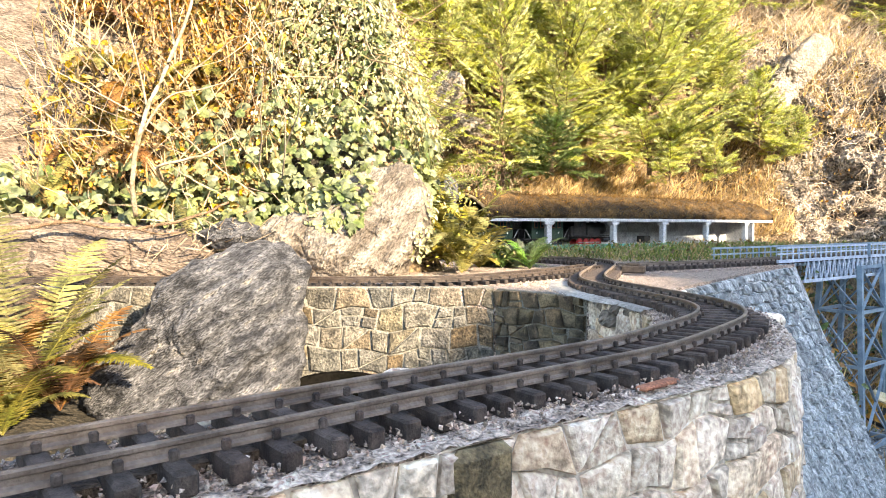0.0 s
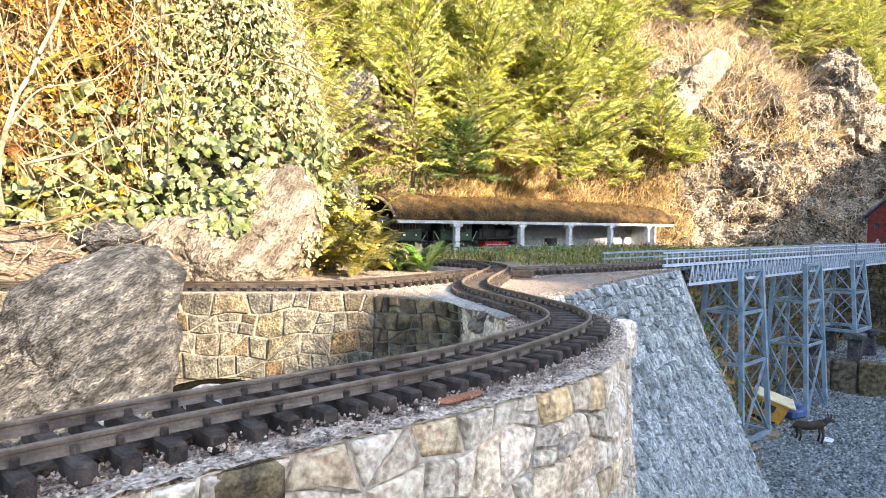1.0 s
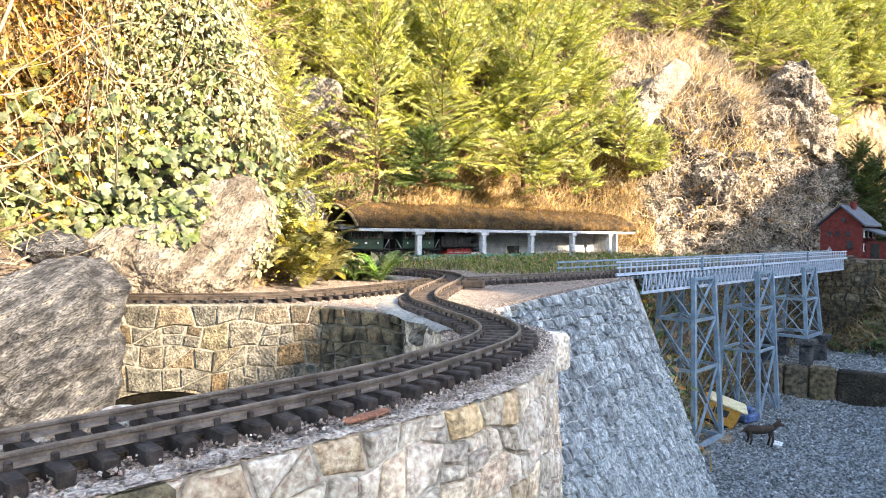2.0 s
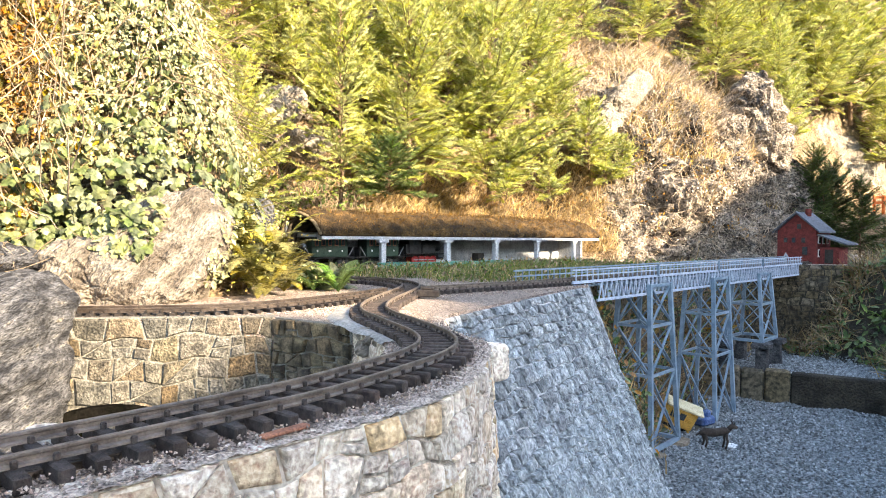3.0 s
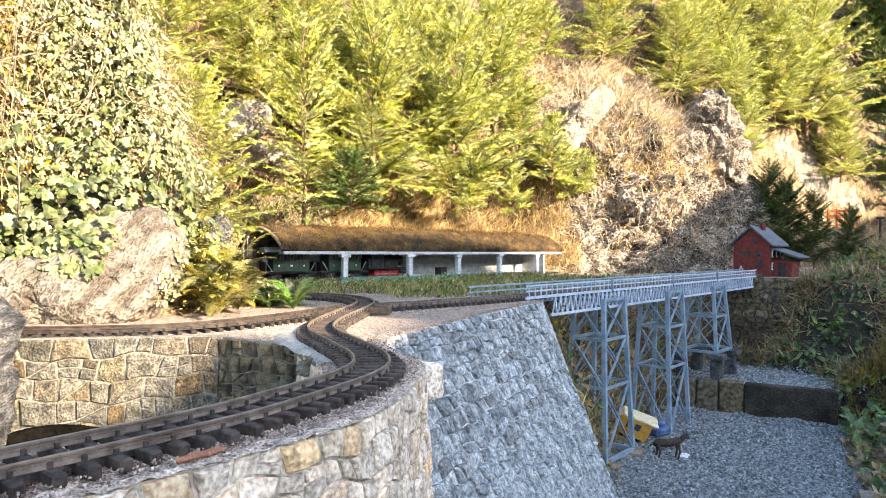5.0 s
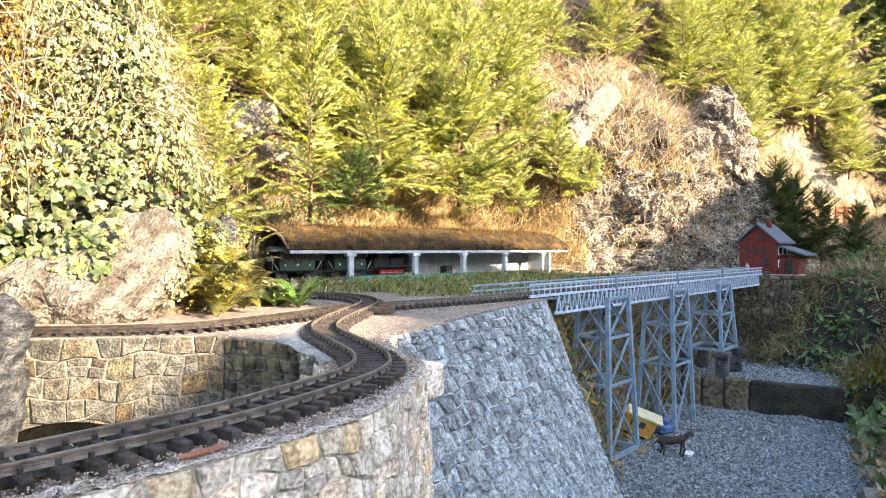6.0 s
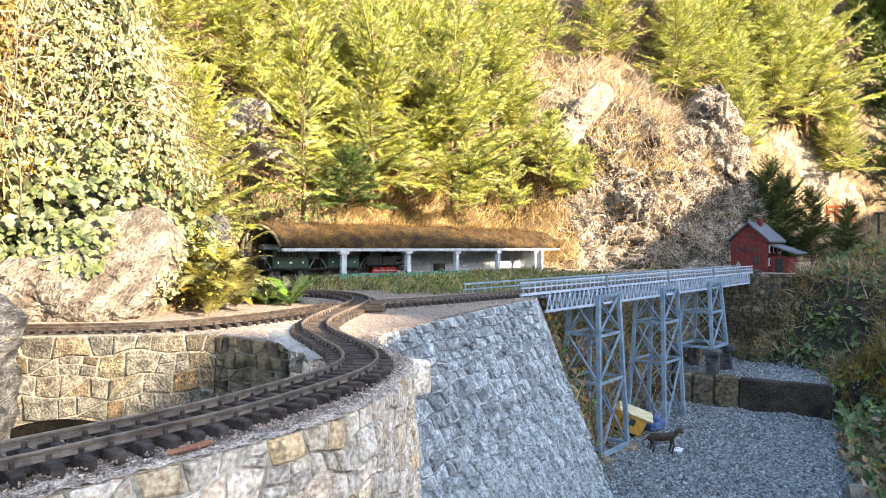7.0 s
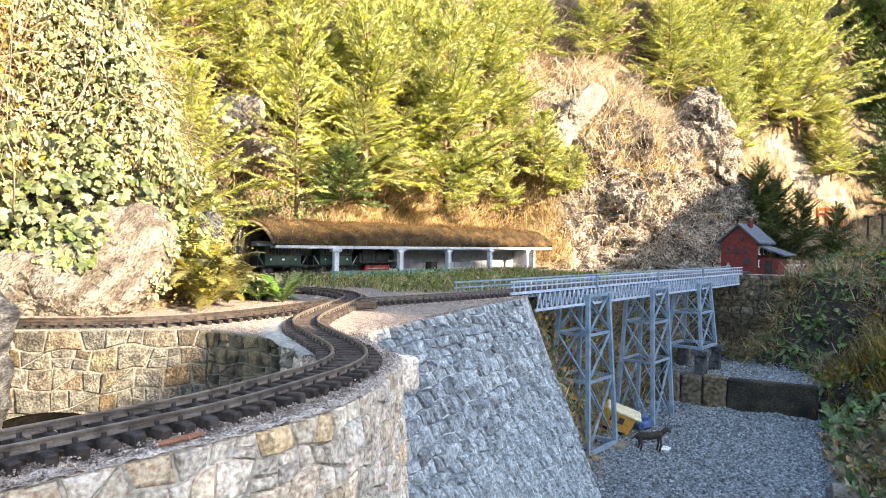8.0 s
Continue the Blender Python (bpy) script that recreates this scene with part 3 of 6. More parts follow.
# the opposite side of the valley, which shades the near part of the place
SHADE = [(-6, -1.0), (-1.0, -0.1), (0.0, 0.14), (0.6, 0.18), (0.76, 0.19), (0.80, 0.212), (0.85, 0.258), (0.90, 0.315), (0.98, 0.25), (1.05, 0.207), (1.14, 0.225), (1.28, 0.256), (1.36, 0.265), (1.39, 0.29), (1.47, 0.98), (1.75, 1.03), (2.0, 0.98), (2.8, 0.95), (3.5, 0.88), (4.0, 0.76), (4.4, 0.58), (4.8, 0.66), (5.1, 0.80), (5.9, 1.10), (6.2, 1.10), (6.8, 0.95), (7.5, 0.8), (12, 0.7)]
RIGHT = Vector((-SUN_H.y, SUN_H.x, 0))
g = Geo()
rows = 360
for i in range(rows + 1):
    r = -6 + 18 * i / rows
    top = (table(r, SHADE) + math.sin(radians(SUN_ELEV)) * 8.0) / math.cos(radians(SUN_ELEV))
    top += 0.01 * fbm(Vector((r * 9, 0, 0)), 3)
    for j in range(13):
        f = j / 12
        p = RIGHT * r + SUN_H * (8.0 - 3.6 * (1 - f) ** 1.2)
        g.v.append((p.x, p.y, -0.9 + (top + 0.9) * f))
    p = RIGHT * r + SUN_H * 11.5
    g.v.append((p.x, p.y, -0.9))
g.f = [(i * 14 + j, i * 14 + j + 1, (i + 1) * 14 + j + 1, (i + 1) * 14 + j) for i in range(rows) for j in range(13)]
tagged(part("hillside_opposite", g, M_soil), "brown slope on the far side of the valley", "hillside", kind="structure")


# ---- tracks ----
RAIL = [(-0.0036, -0.0084), (0.0036, -0.0084), (0.0034, -0.0070), (0.0010, -0.0058), (0.0010, -0.0032), (0.0019, -0.0024), (0.0019, -0.0006),
        (0.0013, 0.0), (-0.0013, 0.0), (-0.0019, -0.0006), (-0.0019, -0.0024), (-0.0010, -0.0032), (-0.0010, -0.0058), (-0.0034, -0.0070)]
sl = Geo()
sl.box((0, 0, -0.0142), (0.0100, 0.094, 0.0112), bevel=0.0014)
for sy in (-1, 1):
    for k in (-1, 1):
        sl.box((0, sy * 0.0245 + k * 0.0042, -0.0062), (0.0042, 0.0034, 0.0056), bevel=0.0008)
sleeper_mesh = mesh_of("sleeper", sl, M_sleeper)
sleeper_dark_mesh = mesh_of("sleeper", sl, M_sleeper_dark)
GAUGE = 0.049


def sweep(path, off, profile):
    g = Geo()
    n = len(profile)
    for i, p in enumerate(path):
        t = (path[min(i + 1, len(path) - 1)] - path[max(i - 1, 0)]).normalized()
        nn = Vector((-t.y, t.x, 0))
        for a, b in profile:
            g.v.append(tuple(p + nn * (off + a) + Vector((0, 0, b))))
    g.f = [(i * n + j, i * n + (j + 1) % n, (i + 1) * n + (j + 1) % n, (i + 1) * n + j) for i in range(len(path) - 1) for j in range(n)]
    g.f += [tuple(range(n - 1, -1, -1)), tuple((len(path) - 1) * n + j for j in range(n))]
    return g


def track(pts, label, seed, pitch=0.0232, rail=M_rail, tie=None):
    rng = random.Random(seed)
    path = spline(pts, 0.012)
    tr = thing("railway_track", path[0], label, "railway track", "garden railway tracks")
    for s in (-1, 1):
        part("rail", sweep(path, s * GAUGE / 2, RAIL), rail, tr)
    # fill strip between the rails, its dark colour painted for the shadow there
    part("dirt_fill", sweep(path, 0.0, [(-0.021, -0.021), (0.021, -0.021), (0.021, -0.0150), (0.0, -0.0138), (-0.021, -0.0150)]), M_trackshade, tr)
    ties = spline(pts, pitch)
    for i, p in enumerate(ties[1:-1], 1):
        t = ties[i + 1] - ties[i - 1]
        ob = part("sleeper", tie or sleeper_mesh, M_sleeper, tr)
        ob.matrix_basis = Matrix.Translation(p + Vector((rng.uniform(-0.0012, 0.0012), rng.uniform(-0.0012, 0.0012), 0))) @ Matrix.Rotation(
            math.atan2(t.y, t.x) + rng.uniform(-0.03, 0.03), 4, "Z")
    return tr, path


MAIN = [(-0.9, -0.385, 0), (-0.55, -0.085, 0), (-0.3, 0.127, 0), (-0.118, 0.280, 0), (0.021, 0.398, 0), (0.088, 0.450, 0), (0.176, 0.520, 0), (0.222, 0.561, 0), (0.262, 0.607, 0),
        (0.327, 0.690, 0), (0.356, 0.735, 0), (0.376, 0.783, 0), (0.385, 0.835, 0), (0.383, 0.895, 0), (0.370, 0.965, 0), (0.350, 1.057, 0),
        (0.331, 1.15, 0), (0.328, 1.245, 0), (0.350, 1.368, 0), (0.396, 1.522, 0), (0.45, 1.70, 0), (0.475, 1.84, 0), (0.455, 1.98, 0), (0.38, 2.10, 0),
        (0.25, 2.19, 0), (0.06, 2.29, 0), (-0.08, 2.45, 0), (-0.12, 2.65, 0), (-0.06, 2.85, 0), (0.1, 3.01, 0), (0.42, 3.145, 0), (0.79, 3.33, 0), (1.09, 3.54, 0),
        (1.44, 3.83, 0), (1.85, 4.19, 0), (2.1, 4.40, 0)]
LEFT = [(-1.9, 1.36, -0.004), (-1.0, 1.30, -0.004), (-0.5, 1.29, -0.004), (-0.1, 1.288, -0.004), (0.04, 1.307, -0.004), (0.14, 1.362, -0.003), (0.25, 1.466, -0.002), (0.34, 1.575, -0.001), (0.42, 1.69, -0.0005)]
main_track, main_path = track(MAIN, "curved brown track with dark sleepers on ballast", 11)
left_track, left_path = track(LEFT, "straight dark track along the rubble wall", 12, rail=M_rail_dark, tie=sleeper_dark_mesh)
BRT = [(0.50, 1.70, 0.0006), (0.6, 1.755, 0.0003), (0.78, 1.865, 0), (1.0, 2.02, 0), (1.9, 2.711, 0), (2.6, 3.249, 0), (3.12, 3.648, 0), (3.45, 3.9, 0), (3.9, 4.2, 0)]
bridge_track, bridge_path = track(BRT, "brown track that runs out over the steel bridge", 13)


# ---- the steel bridge ----
def along(s, w, z):
    """A point of the bridge: s metres along it, w across towards the valley, at height z."""
    p = BR_A + BR_D * s + BR_N * w
    return Vector((p.x, p.y, z))


BR_LEN = 2.66
TOWERS = [(0.603, -0.665, (0, 0.25, 0.55, 1)), (1.248, -0.70, (0, 0.245, 0.53, 1)), (1.890, -0.392, (0, 0.46, 1))]
bridge = thing("trestle_bridge_deck", BR_A, "blue-grey painted steel lattice bridge deck with railings", "bridge")
post_mesh = mesh_of("railing_post", Geo().box((0, 0, 0.0095), (0.0036, 0.0036, 0.043)), M_steel_light)
# far-side posts: thinner, and coloured darker than the near ones
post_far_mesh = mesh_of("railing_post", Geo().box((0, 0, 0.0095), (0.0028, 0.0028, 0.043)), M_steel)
for w in (0.05, -0.05):
    bars = Geo()
    for z, s in ((0.030, 0.0042), (0.012, 0.0034), (-0.010, 0.007), (-0.076, 0.007)):
        a = 0.14 if z < -0.05 else (-0.02 if w > 0 else -0.20)
        bars.beam(along(a, w, z), along(BR_LEN, w, z), s, s * 1.3)
    # the far chords take the darker steel colour too
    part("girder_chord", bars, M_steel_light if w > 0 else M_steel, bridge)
    s = 0.0 if w > 0 else -0.19
    while s < BR_LEN:
        ob = part("railing_post", post_mesh if w > 0 else post_far_mesh, M_steel_light, bridge)
        ob.matrix_basis = Matrix.Translation(along(s, w, 0)) @ Matrix.Rotation(math.atan2(BR_D.y, BR_D.x), 4, "Z")
        s += 0.036
    lattice = Geo()
    s = 0.15
    while s < BR_LEN - 0.02:
        lattice.beam(along(s, w, -0.074), along(s + 0.018, w, -0.012), 0.0055, 0.0035, up=BR_N)
        lattice.beam(along(s + 0.018, w, -0.012), along(s + 0.030, w, -0.074), 0.0055, 0.0035, up=BR_N)
        s += 0.036
    part("lattice", lattice, M_steel_light, bridge)
    for t, _, _ in TOWERS:
        side = 1 if w > 0 else -1
        post = Geo().beam(along(t, w + 0.004 * side, -0.012), along(t, w + 0.004 * side, 0.034), 0.009, up=BR_D)
        part("joint_post", post, M_steel, bridge)
deck = Geo()
s = 0.0
while s < BR_LEN:
    deck.box(along(s, 0, -0.021), (0.012, 0.098, 0.006), Matrix.Rotation(math.atan2(BR_D.y, BR_D.x), 3, "Z"))
    s += 0.03
deck.beam(along(0, 0.0, -0.027), along(BR_LEN, 0, -0.027), 0.07, 0.005)
part("deck", deck, M_steel, bridge)


def tower(s, foot, storeys):
    """A four-legged lattice tower under the deck at s."""
    t = thing("bridge_tower", along(s, 0, foot), "blue-grey lattice steel tower standing on stone footings", "bridge tower", "bridge towers")
    head = -0.046

    def leg(a, c, f):
        half = 0.090 + (0.122 - 0.090) * f
        wide = 0.0625 + (0.092 - 0.0625) * f
        return along(s + a * half, c * wide, head + (foot - head) * f)

    for a in (-1, 1):
        for c in (-1, 1):
            g = Geo().beam(leg(a, c, -0.01), leg(a, c, 1), 0.016, up=BR_D)
            part("leg", g, M_steel, t)
    levels = storeys
    sides = [((-1, 1), (1, 1)), ((1, 1), (1, -1)), ((1, -1), (-1, -1)), ((-1, -1), (-1, 1))]
    for f in levels:
        g = Geo()
        for p, q in sides:
            g.beam(leg(*p, f), leg(*q, f), 0.008, 0.011)
        part("ring_beam", g, M_steel, t)
        if 0 < f < 1:
            part("ring_brace", Geo().beam(leg(-1, 1, f), leg(1, -1, f), 0.006, 0.006), M_steel, t)
    for f, e in zip(levels, levels[1:]):
        for p, q in sides:
            part("cross_brace", Geo().beam(leg(*p, f), leg(*q, e), 0.009, 0.004).beam(leg(*q, f), leg(*p, e), 0.009, 0.004), M_steel, t)
    base = Geo()
    for p, q in sides:
        base.beam(leg(*p, 1), leg(*q, 1), 0.015, 0.014)
    part("base_frame", base, M_steel, t)
    return t


def footing(c, size, rz, seed, material, name="footing_stone", label="rough grey stone block under a bridge tower", cat="stone"):
    rng = random.Random(seed)
    g = Geo().box((0, 0, 0), size, bevel=min(size) * 0.12)
    m = Matrix.Rotation(rz, 3, "Z")
    g.v = [tuple(m @ Vector(v) + Vector(c) + Vector([rng.uniform(-1, 1) * min(size) * 0.05 for _ in range(3)])) for v in g.v]
    return tagged(part(name, g, material), label, cat)


BR_ANG = math.atan2(BR_D.y, BR_D.x)
for k, (s, foot, storeys) in enumerate(TOWERS):
    tower(s, foot, storeys)
    for a in (-1, 1):
        for c in (-1, 1):
            p = along(s + a * 0.120, c * 0.092, 0)
            ground = valley(p.x, p.y)
            top = foot - 0.007
            if top - ground > 0.05:
                footing((p.x, p.y, top - 0.015), (0.085, 0.085, 0.03), BR_ANG, k * 7 + a * 2 + c, M_rock)
                footing((p.x, p.y, (top - 0.03 + ground) / 2 - 0.005), (0.055, 0.055, top - 0.03 - ground + 0.01), BR_ANG, k * 9 + a * 2 + c, M_rock)
            else:
                footing((p.x, p.y, (top + ground) / 2 - 0.012), (0.10, 0.075, top - ground + 0.024), BR_ANG + 0.2 * a, k * 7 + a * 2 + c, M_wood)

# abutment at the far end
stone_wall("wall_abutment", [(2.35, 3.66), (2.75, 3.72), (3.0, 3.69), (3.03, 3.655), (3.14, 3.515), (3.24, 3.445), (3.42, 3.395), (3.8, 3.38)], TOP + 0.004, 0.62, 0.12, (0.05, 0.034), 0.3, 0.003, 0.004,
           M_stone_dark, M_soil_dark, "mossy grey stone abutment of the bridge", 21)
g = Geo().box(along(2.705, 0.0, -0.125), (0.10, 0.20, 0.19), Matrix.Rotation(BR_ANG, 3, "Z"), bevel=0.006)
tagged(part("bridge_bearing_block", g, M_stone_dark), "grey concrete bearing block at the bridge end", "bearing block")

# row of rough blocks that holds the upper gravel
row_a, row_b = Vector((2.20, 3.19, 0)), Vector((2.92, 2.60, 0))
row_d = (row_b - row_a).normalized()
s = 0.0
for k, w in enumerate((0.11, 0.10, 0.11, 0.12, 0.42)):
    c = row_a + row_d * (s + w / 2)
    footing((c.x, c.y, -0.615), (w - 0.006, 0.075, 0.17 + 0.012 * (k % 2)), math.atan2(row_d.y, row_d.x) + 0.03 * (k % 3 - 1), 60 + k, M_stone_dark if k < 4 else M_soil_dark,
            "kerb_block", "rough hewn grey block retaining the gravel" if k < 4 else "long dark brown stone block retaining the gravel", "stone block")
    s += w
footing((2.13, 1.72, -0.675), (0.13, 0.08, 0.05), 0.9, 77, M_rock_pale, "edge_stone", "pale grey stone at the edge of the gravel", "stone")

# ---- the avalanche gallery ----
GAL = [(0.193, 2.900), (0.237, 2.955), (0.32, 3.008), (0.505, 3.08), (0.832, 3.24), (1.151, 3.469), (1.475, 3.739), (1.823, 4.042), (2.08, 4.27)]
gal = spline([(*p, 0) for p in GAL], 0.02)


def gal_at(i, back, z):
    t = (gal[min(i + 3, len(gal) - 1)] - gal[max(i - 3, 0)]).normalized()
    return Vector((gal[i].x - t.y * back, gal[i].y + t.x * back, z))


gallery = thing("railway_gallery", (0.832, 3.24, TOP), "concrete gallery with white posts and a mossy vaulted roof", "railway gallery")
# vaulted roof with a ragged mossy skin
prof = [(-0.022, 0.150), (-0.024, 0.158), (-0.004, 0.180), (0.04, 0.212), (0.09, 0.238), (0.15, 0.248), (0.22, 0.252), (0.30, 0.262)]
mouth = [(-0.022, 0.150), (-0.025, 0.160), (-0.004, 0.190), (0.035, 0.228), (0.085, 0.254), (0.135, 0.252), (0.185, 0.220), (0.225, 0.150)]
g = Geo()
n = len(prof)
for i in range(len(gal)):
    k = smooth(0.32, 0.04, 0.02 * i)
    ring = [(b + (c - b) * k, z + (y - z) * k) for (b, z), (c, y) in zip(prof, mouth)]
    for b, z in ring:
        p = gal_at(i, b, z)
        d = 0.012 * fbm(p * 14, 4) + 0.006 * fbm(p * 45, 3)
        g.v.append((p.x, p.y - d * 0.4, z + d))
    for b, z in ring[::-1]:
        p = gal_at(i, b + 0.004 - 0.012 * k * (b > 0.16), z - 0.016)
        g.v.append((p.x, p.y, p.z))
m2 = 2 * n
g.f = [(i * m2 + j, (i + 1) * m2 + j, (i + 1) * m2 + (j + 1) % m2, i * m2 + (j + 1) % m2) for i in range(len(gal) - 1) for j in range(m2)]
for e in (0, (len(gal) - 1) * m2):
    g.f += [(e + j, e + j + 1, e + m2 - 2 - j, e + m2 - 1 - j) for j in range(n - 1)]
part("roof", g, M_moss, gallery, "moss-covered vaulted roof", True)
g = Geo()
for i in range(1, len(gal) - 1):
    g.add([gal_at(k, b, z) for k in (i, i + 1) for b, z in ((-0.018, 0.120), (-0.018, 0.146), (0.012, 0.146), (0.012, 0.120))],
          [(0, 4, 5, 1), (1, 5, 6, 2), (2, 6, 7, 3), (3, 7, 4, 0)])
part("edge_beam", g, M_concrete, gallery, "white concrete edge beam")


def nearest(x):
    return min(range(len(gal)), key=lambda i: abs(gal[i].x - x))


for k, x in enumerate((0.505, 0.832, 1.151, 1.475, 1.823)):
    i = nearest(x)
    t = gal[min(i + 3, len(gal) - 1)] - gal[i - 3]
    rot = Matrix.Rotation(math.atan2(t.y, t.x), 3, "Z")
    c = gal_at(i, 0, 0)
    g = Geo().box((c.x, c.y, 0.050), (0.026, 0.026, 0.150), rot, 0.002).box((c.x, c.y, 0.113), (0.052, 0.034, 0.017), rot, 0.003).box((c.x, c.y, 0.106), (0.033, 0.031, 0.008), rot, 0.002)
    part("post", g, M_concrete, gallery, "white concrete post with a wider head")
g = Geo()
for i in range(0, len(gal) - 1):
    g.add([gal_at(k, b, z) for k in (i, i + 1) for b, z in ((0.172, -0.03), (0.172, 0.20 + 0.002 * min(k, 22)), (0.195, 0.20 + 0.002 * min(k, 22)), (0.195, -0.03))],
          [(0, 1, 5, 4), (1, 2, 6, 5), (2, 3, 7, 6)])
back = part("back_wall", g, M_blockwall, gallery, "grey block back wall in shade")
i = nearest(1.90)
p = gal_at(i, 0.085, 0.05)
t = gal[i] - gal[i - 3]
part("end_wall", Geo().box(p, (0.02, 0.165, 0.17), Matrix.Rotation(math.atan2(t.y, t.x), 3, "Z")), M_blockwall, gallery)
rngb = random.Random(5)
blk = Geo().box((0, 0, 0), (0.058, 0.003, 0.026), bevel=0.0012)
blk_mesh = mesh_of("wall_block", blk, M_blockwall)
for r in range(7):
    s = 0
    i = 2 + (r % 2)
    while i < len(gal) - 3:
        p = gal_at(i, 0.1705, -0.005 + r * 0.029)
        t = gal[i + 2] - gal[i - 2]
        ob = part("wall_block", blk_mesh, M_blockwall, back)
        ob.matrix_basis = Matrix.Translation(p) @ Matrix.Rotation(math.atan2(t.y, t.x), 4, "Z")
        i += 3
# ends of the vault, left side: dark mouth with a rim
rim = Geo()
arc = [(-0.020, 0.140), (-0.014, 0.160), (0.010, 0.190), (0.045, 0.217), (0.088, 0.236), (0.135, 0.234), (0.176, 0.204), (0.203, 0.145), (0.208, -0.03)]
rim.tube([gal_at(0, b, z) for b, z in arc], 0.009, 6)
part("portal_rim", rim, M_stone_dark, gallery, smooth=True)
g = Geo()
# lining in the dark stone colour, the same all round
lining = [(0.170, -0.03), (0.168, 0.13), (0.150, 0.180), (0.118, 0.212), (0.075, 0.217), (0.035, 0.200), (0.006, 0.172), (-0.013, 0.146)]
for i in range(13):
    g.v += [tuple(gal_at(i, b, z)) for b, z in lining] + [tuple(gal_at(i, b + 0.006, z + 0.006)) for b, z in lining]
g.f = [(i * 16 + j, i * 16 + 16 + j, i * 16 + 17 + j, i * 16 + 1 + j) for i in range(12) for j in list(range(7)) + list(range(8, 15))]
part("vault_lining", g, M_stone_dark, gallery, "dark lining of the vault", True)
# turquoise edging in front of the posts
g = Geo()
i0, i1 = nearest(0.47), nearest(1.22)
for i in range(i0, i1):
    g.add([gal_at(k, b, z) for k in (i, i + 1) for b, z in ((-0.034, -0.03), (-0.034, 0.012), (-0.026, 0.012), (-0.026, -0.03))],
          [(0, 4, 5, 1), (1, 5, 6, 2), (2, 6, 7, 3)])
M_teal = mat("turquoise_plastic", (0.04, 0.18, 0.14), (0.08, 0.25, 0.21), 30, rough=0.5, bump=0.1)
tagged(part("edging_strip", g, M_teal), "turquoise plastic edging strip along the gallery", "edging")
p = gal_at(nearest(1.12), 0.09, 0)
g = Geo().box((p.x, p.y, 0.02), (0.05, 0.05, 0.055), Matrix.Rotation(0.6, 3, "Z"), 0.003)
tagged(part("relay_box", g, M_dark_in), "dark grey box inside the gallery", "box")


# ---- brick house at the bridge end ----
hv = Vector((0.61, 0.79, 0))
hr = Vector((0.79, -0.61, 0))
ca, sa = math.cos(radians(20)), math.sin(radians(20))
h_right, h_back = hr * ca - hv * sa, hv * ca + hr * sa
H0 = Vector((3.235, 3.955, TOP))


def hp(x, y, z):
    return H0 + h_right * x + h_back * y + Vector((0, 0, z))


house = thing("brick_house", H0, "red brick model house with a grey slate roof", "model house")
W, D, EAVE, RIDGE = 0.24, 0.27, 0.215, 0.325
g = Geo()
sec = [(0, 0), (W, 0), (W, EAVE), (W / 2, RIDGE), (0, EAVE)]
g.add([hp(x, y, z) for y in (0, D) for x, z in sec], [(0, 1, 2, 3, 4), (9, 8, 7, 6, 5), (1, 6, 7, 2), (0, 4, 9, 5)])
part("wall", g, M_brick_red, house)
for sgn in (0, 1):
    g = Geo()
    x0, x1 = (W / 2, W + 0.025) if sgn else (W / 2, -0.025)
    z0, z1 = RIDGE + 0.008, EAVE - 0.012
    vs = [hp(x, y, z + dz) for dz in (0, 0.012) for y in (-0.022, D + 0.022) for x, z in ((x0, z0), (x1, z1))]
    g.add(vs, [(0, 1, 3, 2), (4, 6, 7, 5), (0, 4, 5, 1), (2, 3, 7, 6), (1, 5, 7, 3), (0, 2, 6, 4)])
    part("roof", g, M_slate, house)
g = Geo().box(hp(W / 2 + 0.03, 0.12, RIDGE + 0.015), (0.028, 0.028, 0.05), bevel=0.002)
ch = part("chimney", g, M_brick_red, house)
hm = Matrix((h_right, h_back, Vector((0, 0, 1)))).transposed()
M_pane = mat("dark_window_glass", (0.03, 0.035, 0.04), (0.06, 0.065, 0.07), 40, rough=0.15, bump=0)
for x, z, w, h in ((0.055, 0.155, 0.022, 0.032), (0.105, 0.155, 0.022, 0.032), (0.165, 0.155, 0.022, 0.032), (0.175, 0.085, 0.03, 0.05), (0.137, 0.245, 0.022, 0.03)):
    wf = part("window", Geo().box(hp(x, -0.002, z), (w + 0.008, 0.006, h + 0.008), hm, 0.0015), M_brick_red, house)
    part("pane", Geo().box(hp(x, -0.006, z), (w, 0.004, h), hm), M_pane, wf)
for y, z in ((0.05, 0.155), (0.13, 0.155), (0.21, 0.155), (0.05, 0.07), (0.21, 0.07)):
    wf = part("window", Geo().box(hp(W + 0.002, y, z), (0.006, 0.034, 0.05), hm, 0.0015), M_white, house)
    part("pane", Geo().box(hp(W + 0.006, y, z), (0.004, 0.024, 0.04), hm), M_pane, wf)
g = Geo().box(hp(W + 0.06, 0.14, 0.055), (0.12, 0.17, 0.11), hm, 0.002)
an = part("annex", g, M_brick_red, house)
g = Geo().add([hp(x, y, z + dz) for dz in (0, 0.010) for y in (0.02, 0.26) for x, z in ((W, 0.185), (W + 0.17, 0.125))],
              [(0, 1, 3, 2), (4, 6, 7, 5), (0, 4, 5, 1), (2, 3, 7, 6), (1, 5, 7, 3), (0, 2, 6, 4)])
part("roof", g, M_slate, house)
part("door", Geo().box(hp(W + 0.06, 0.053, 0.05), (0.05, 0.004, 0.09), hm, 0.001), M_dark_in, house, "dark doorway under the annex roof")


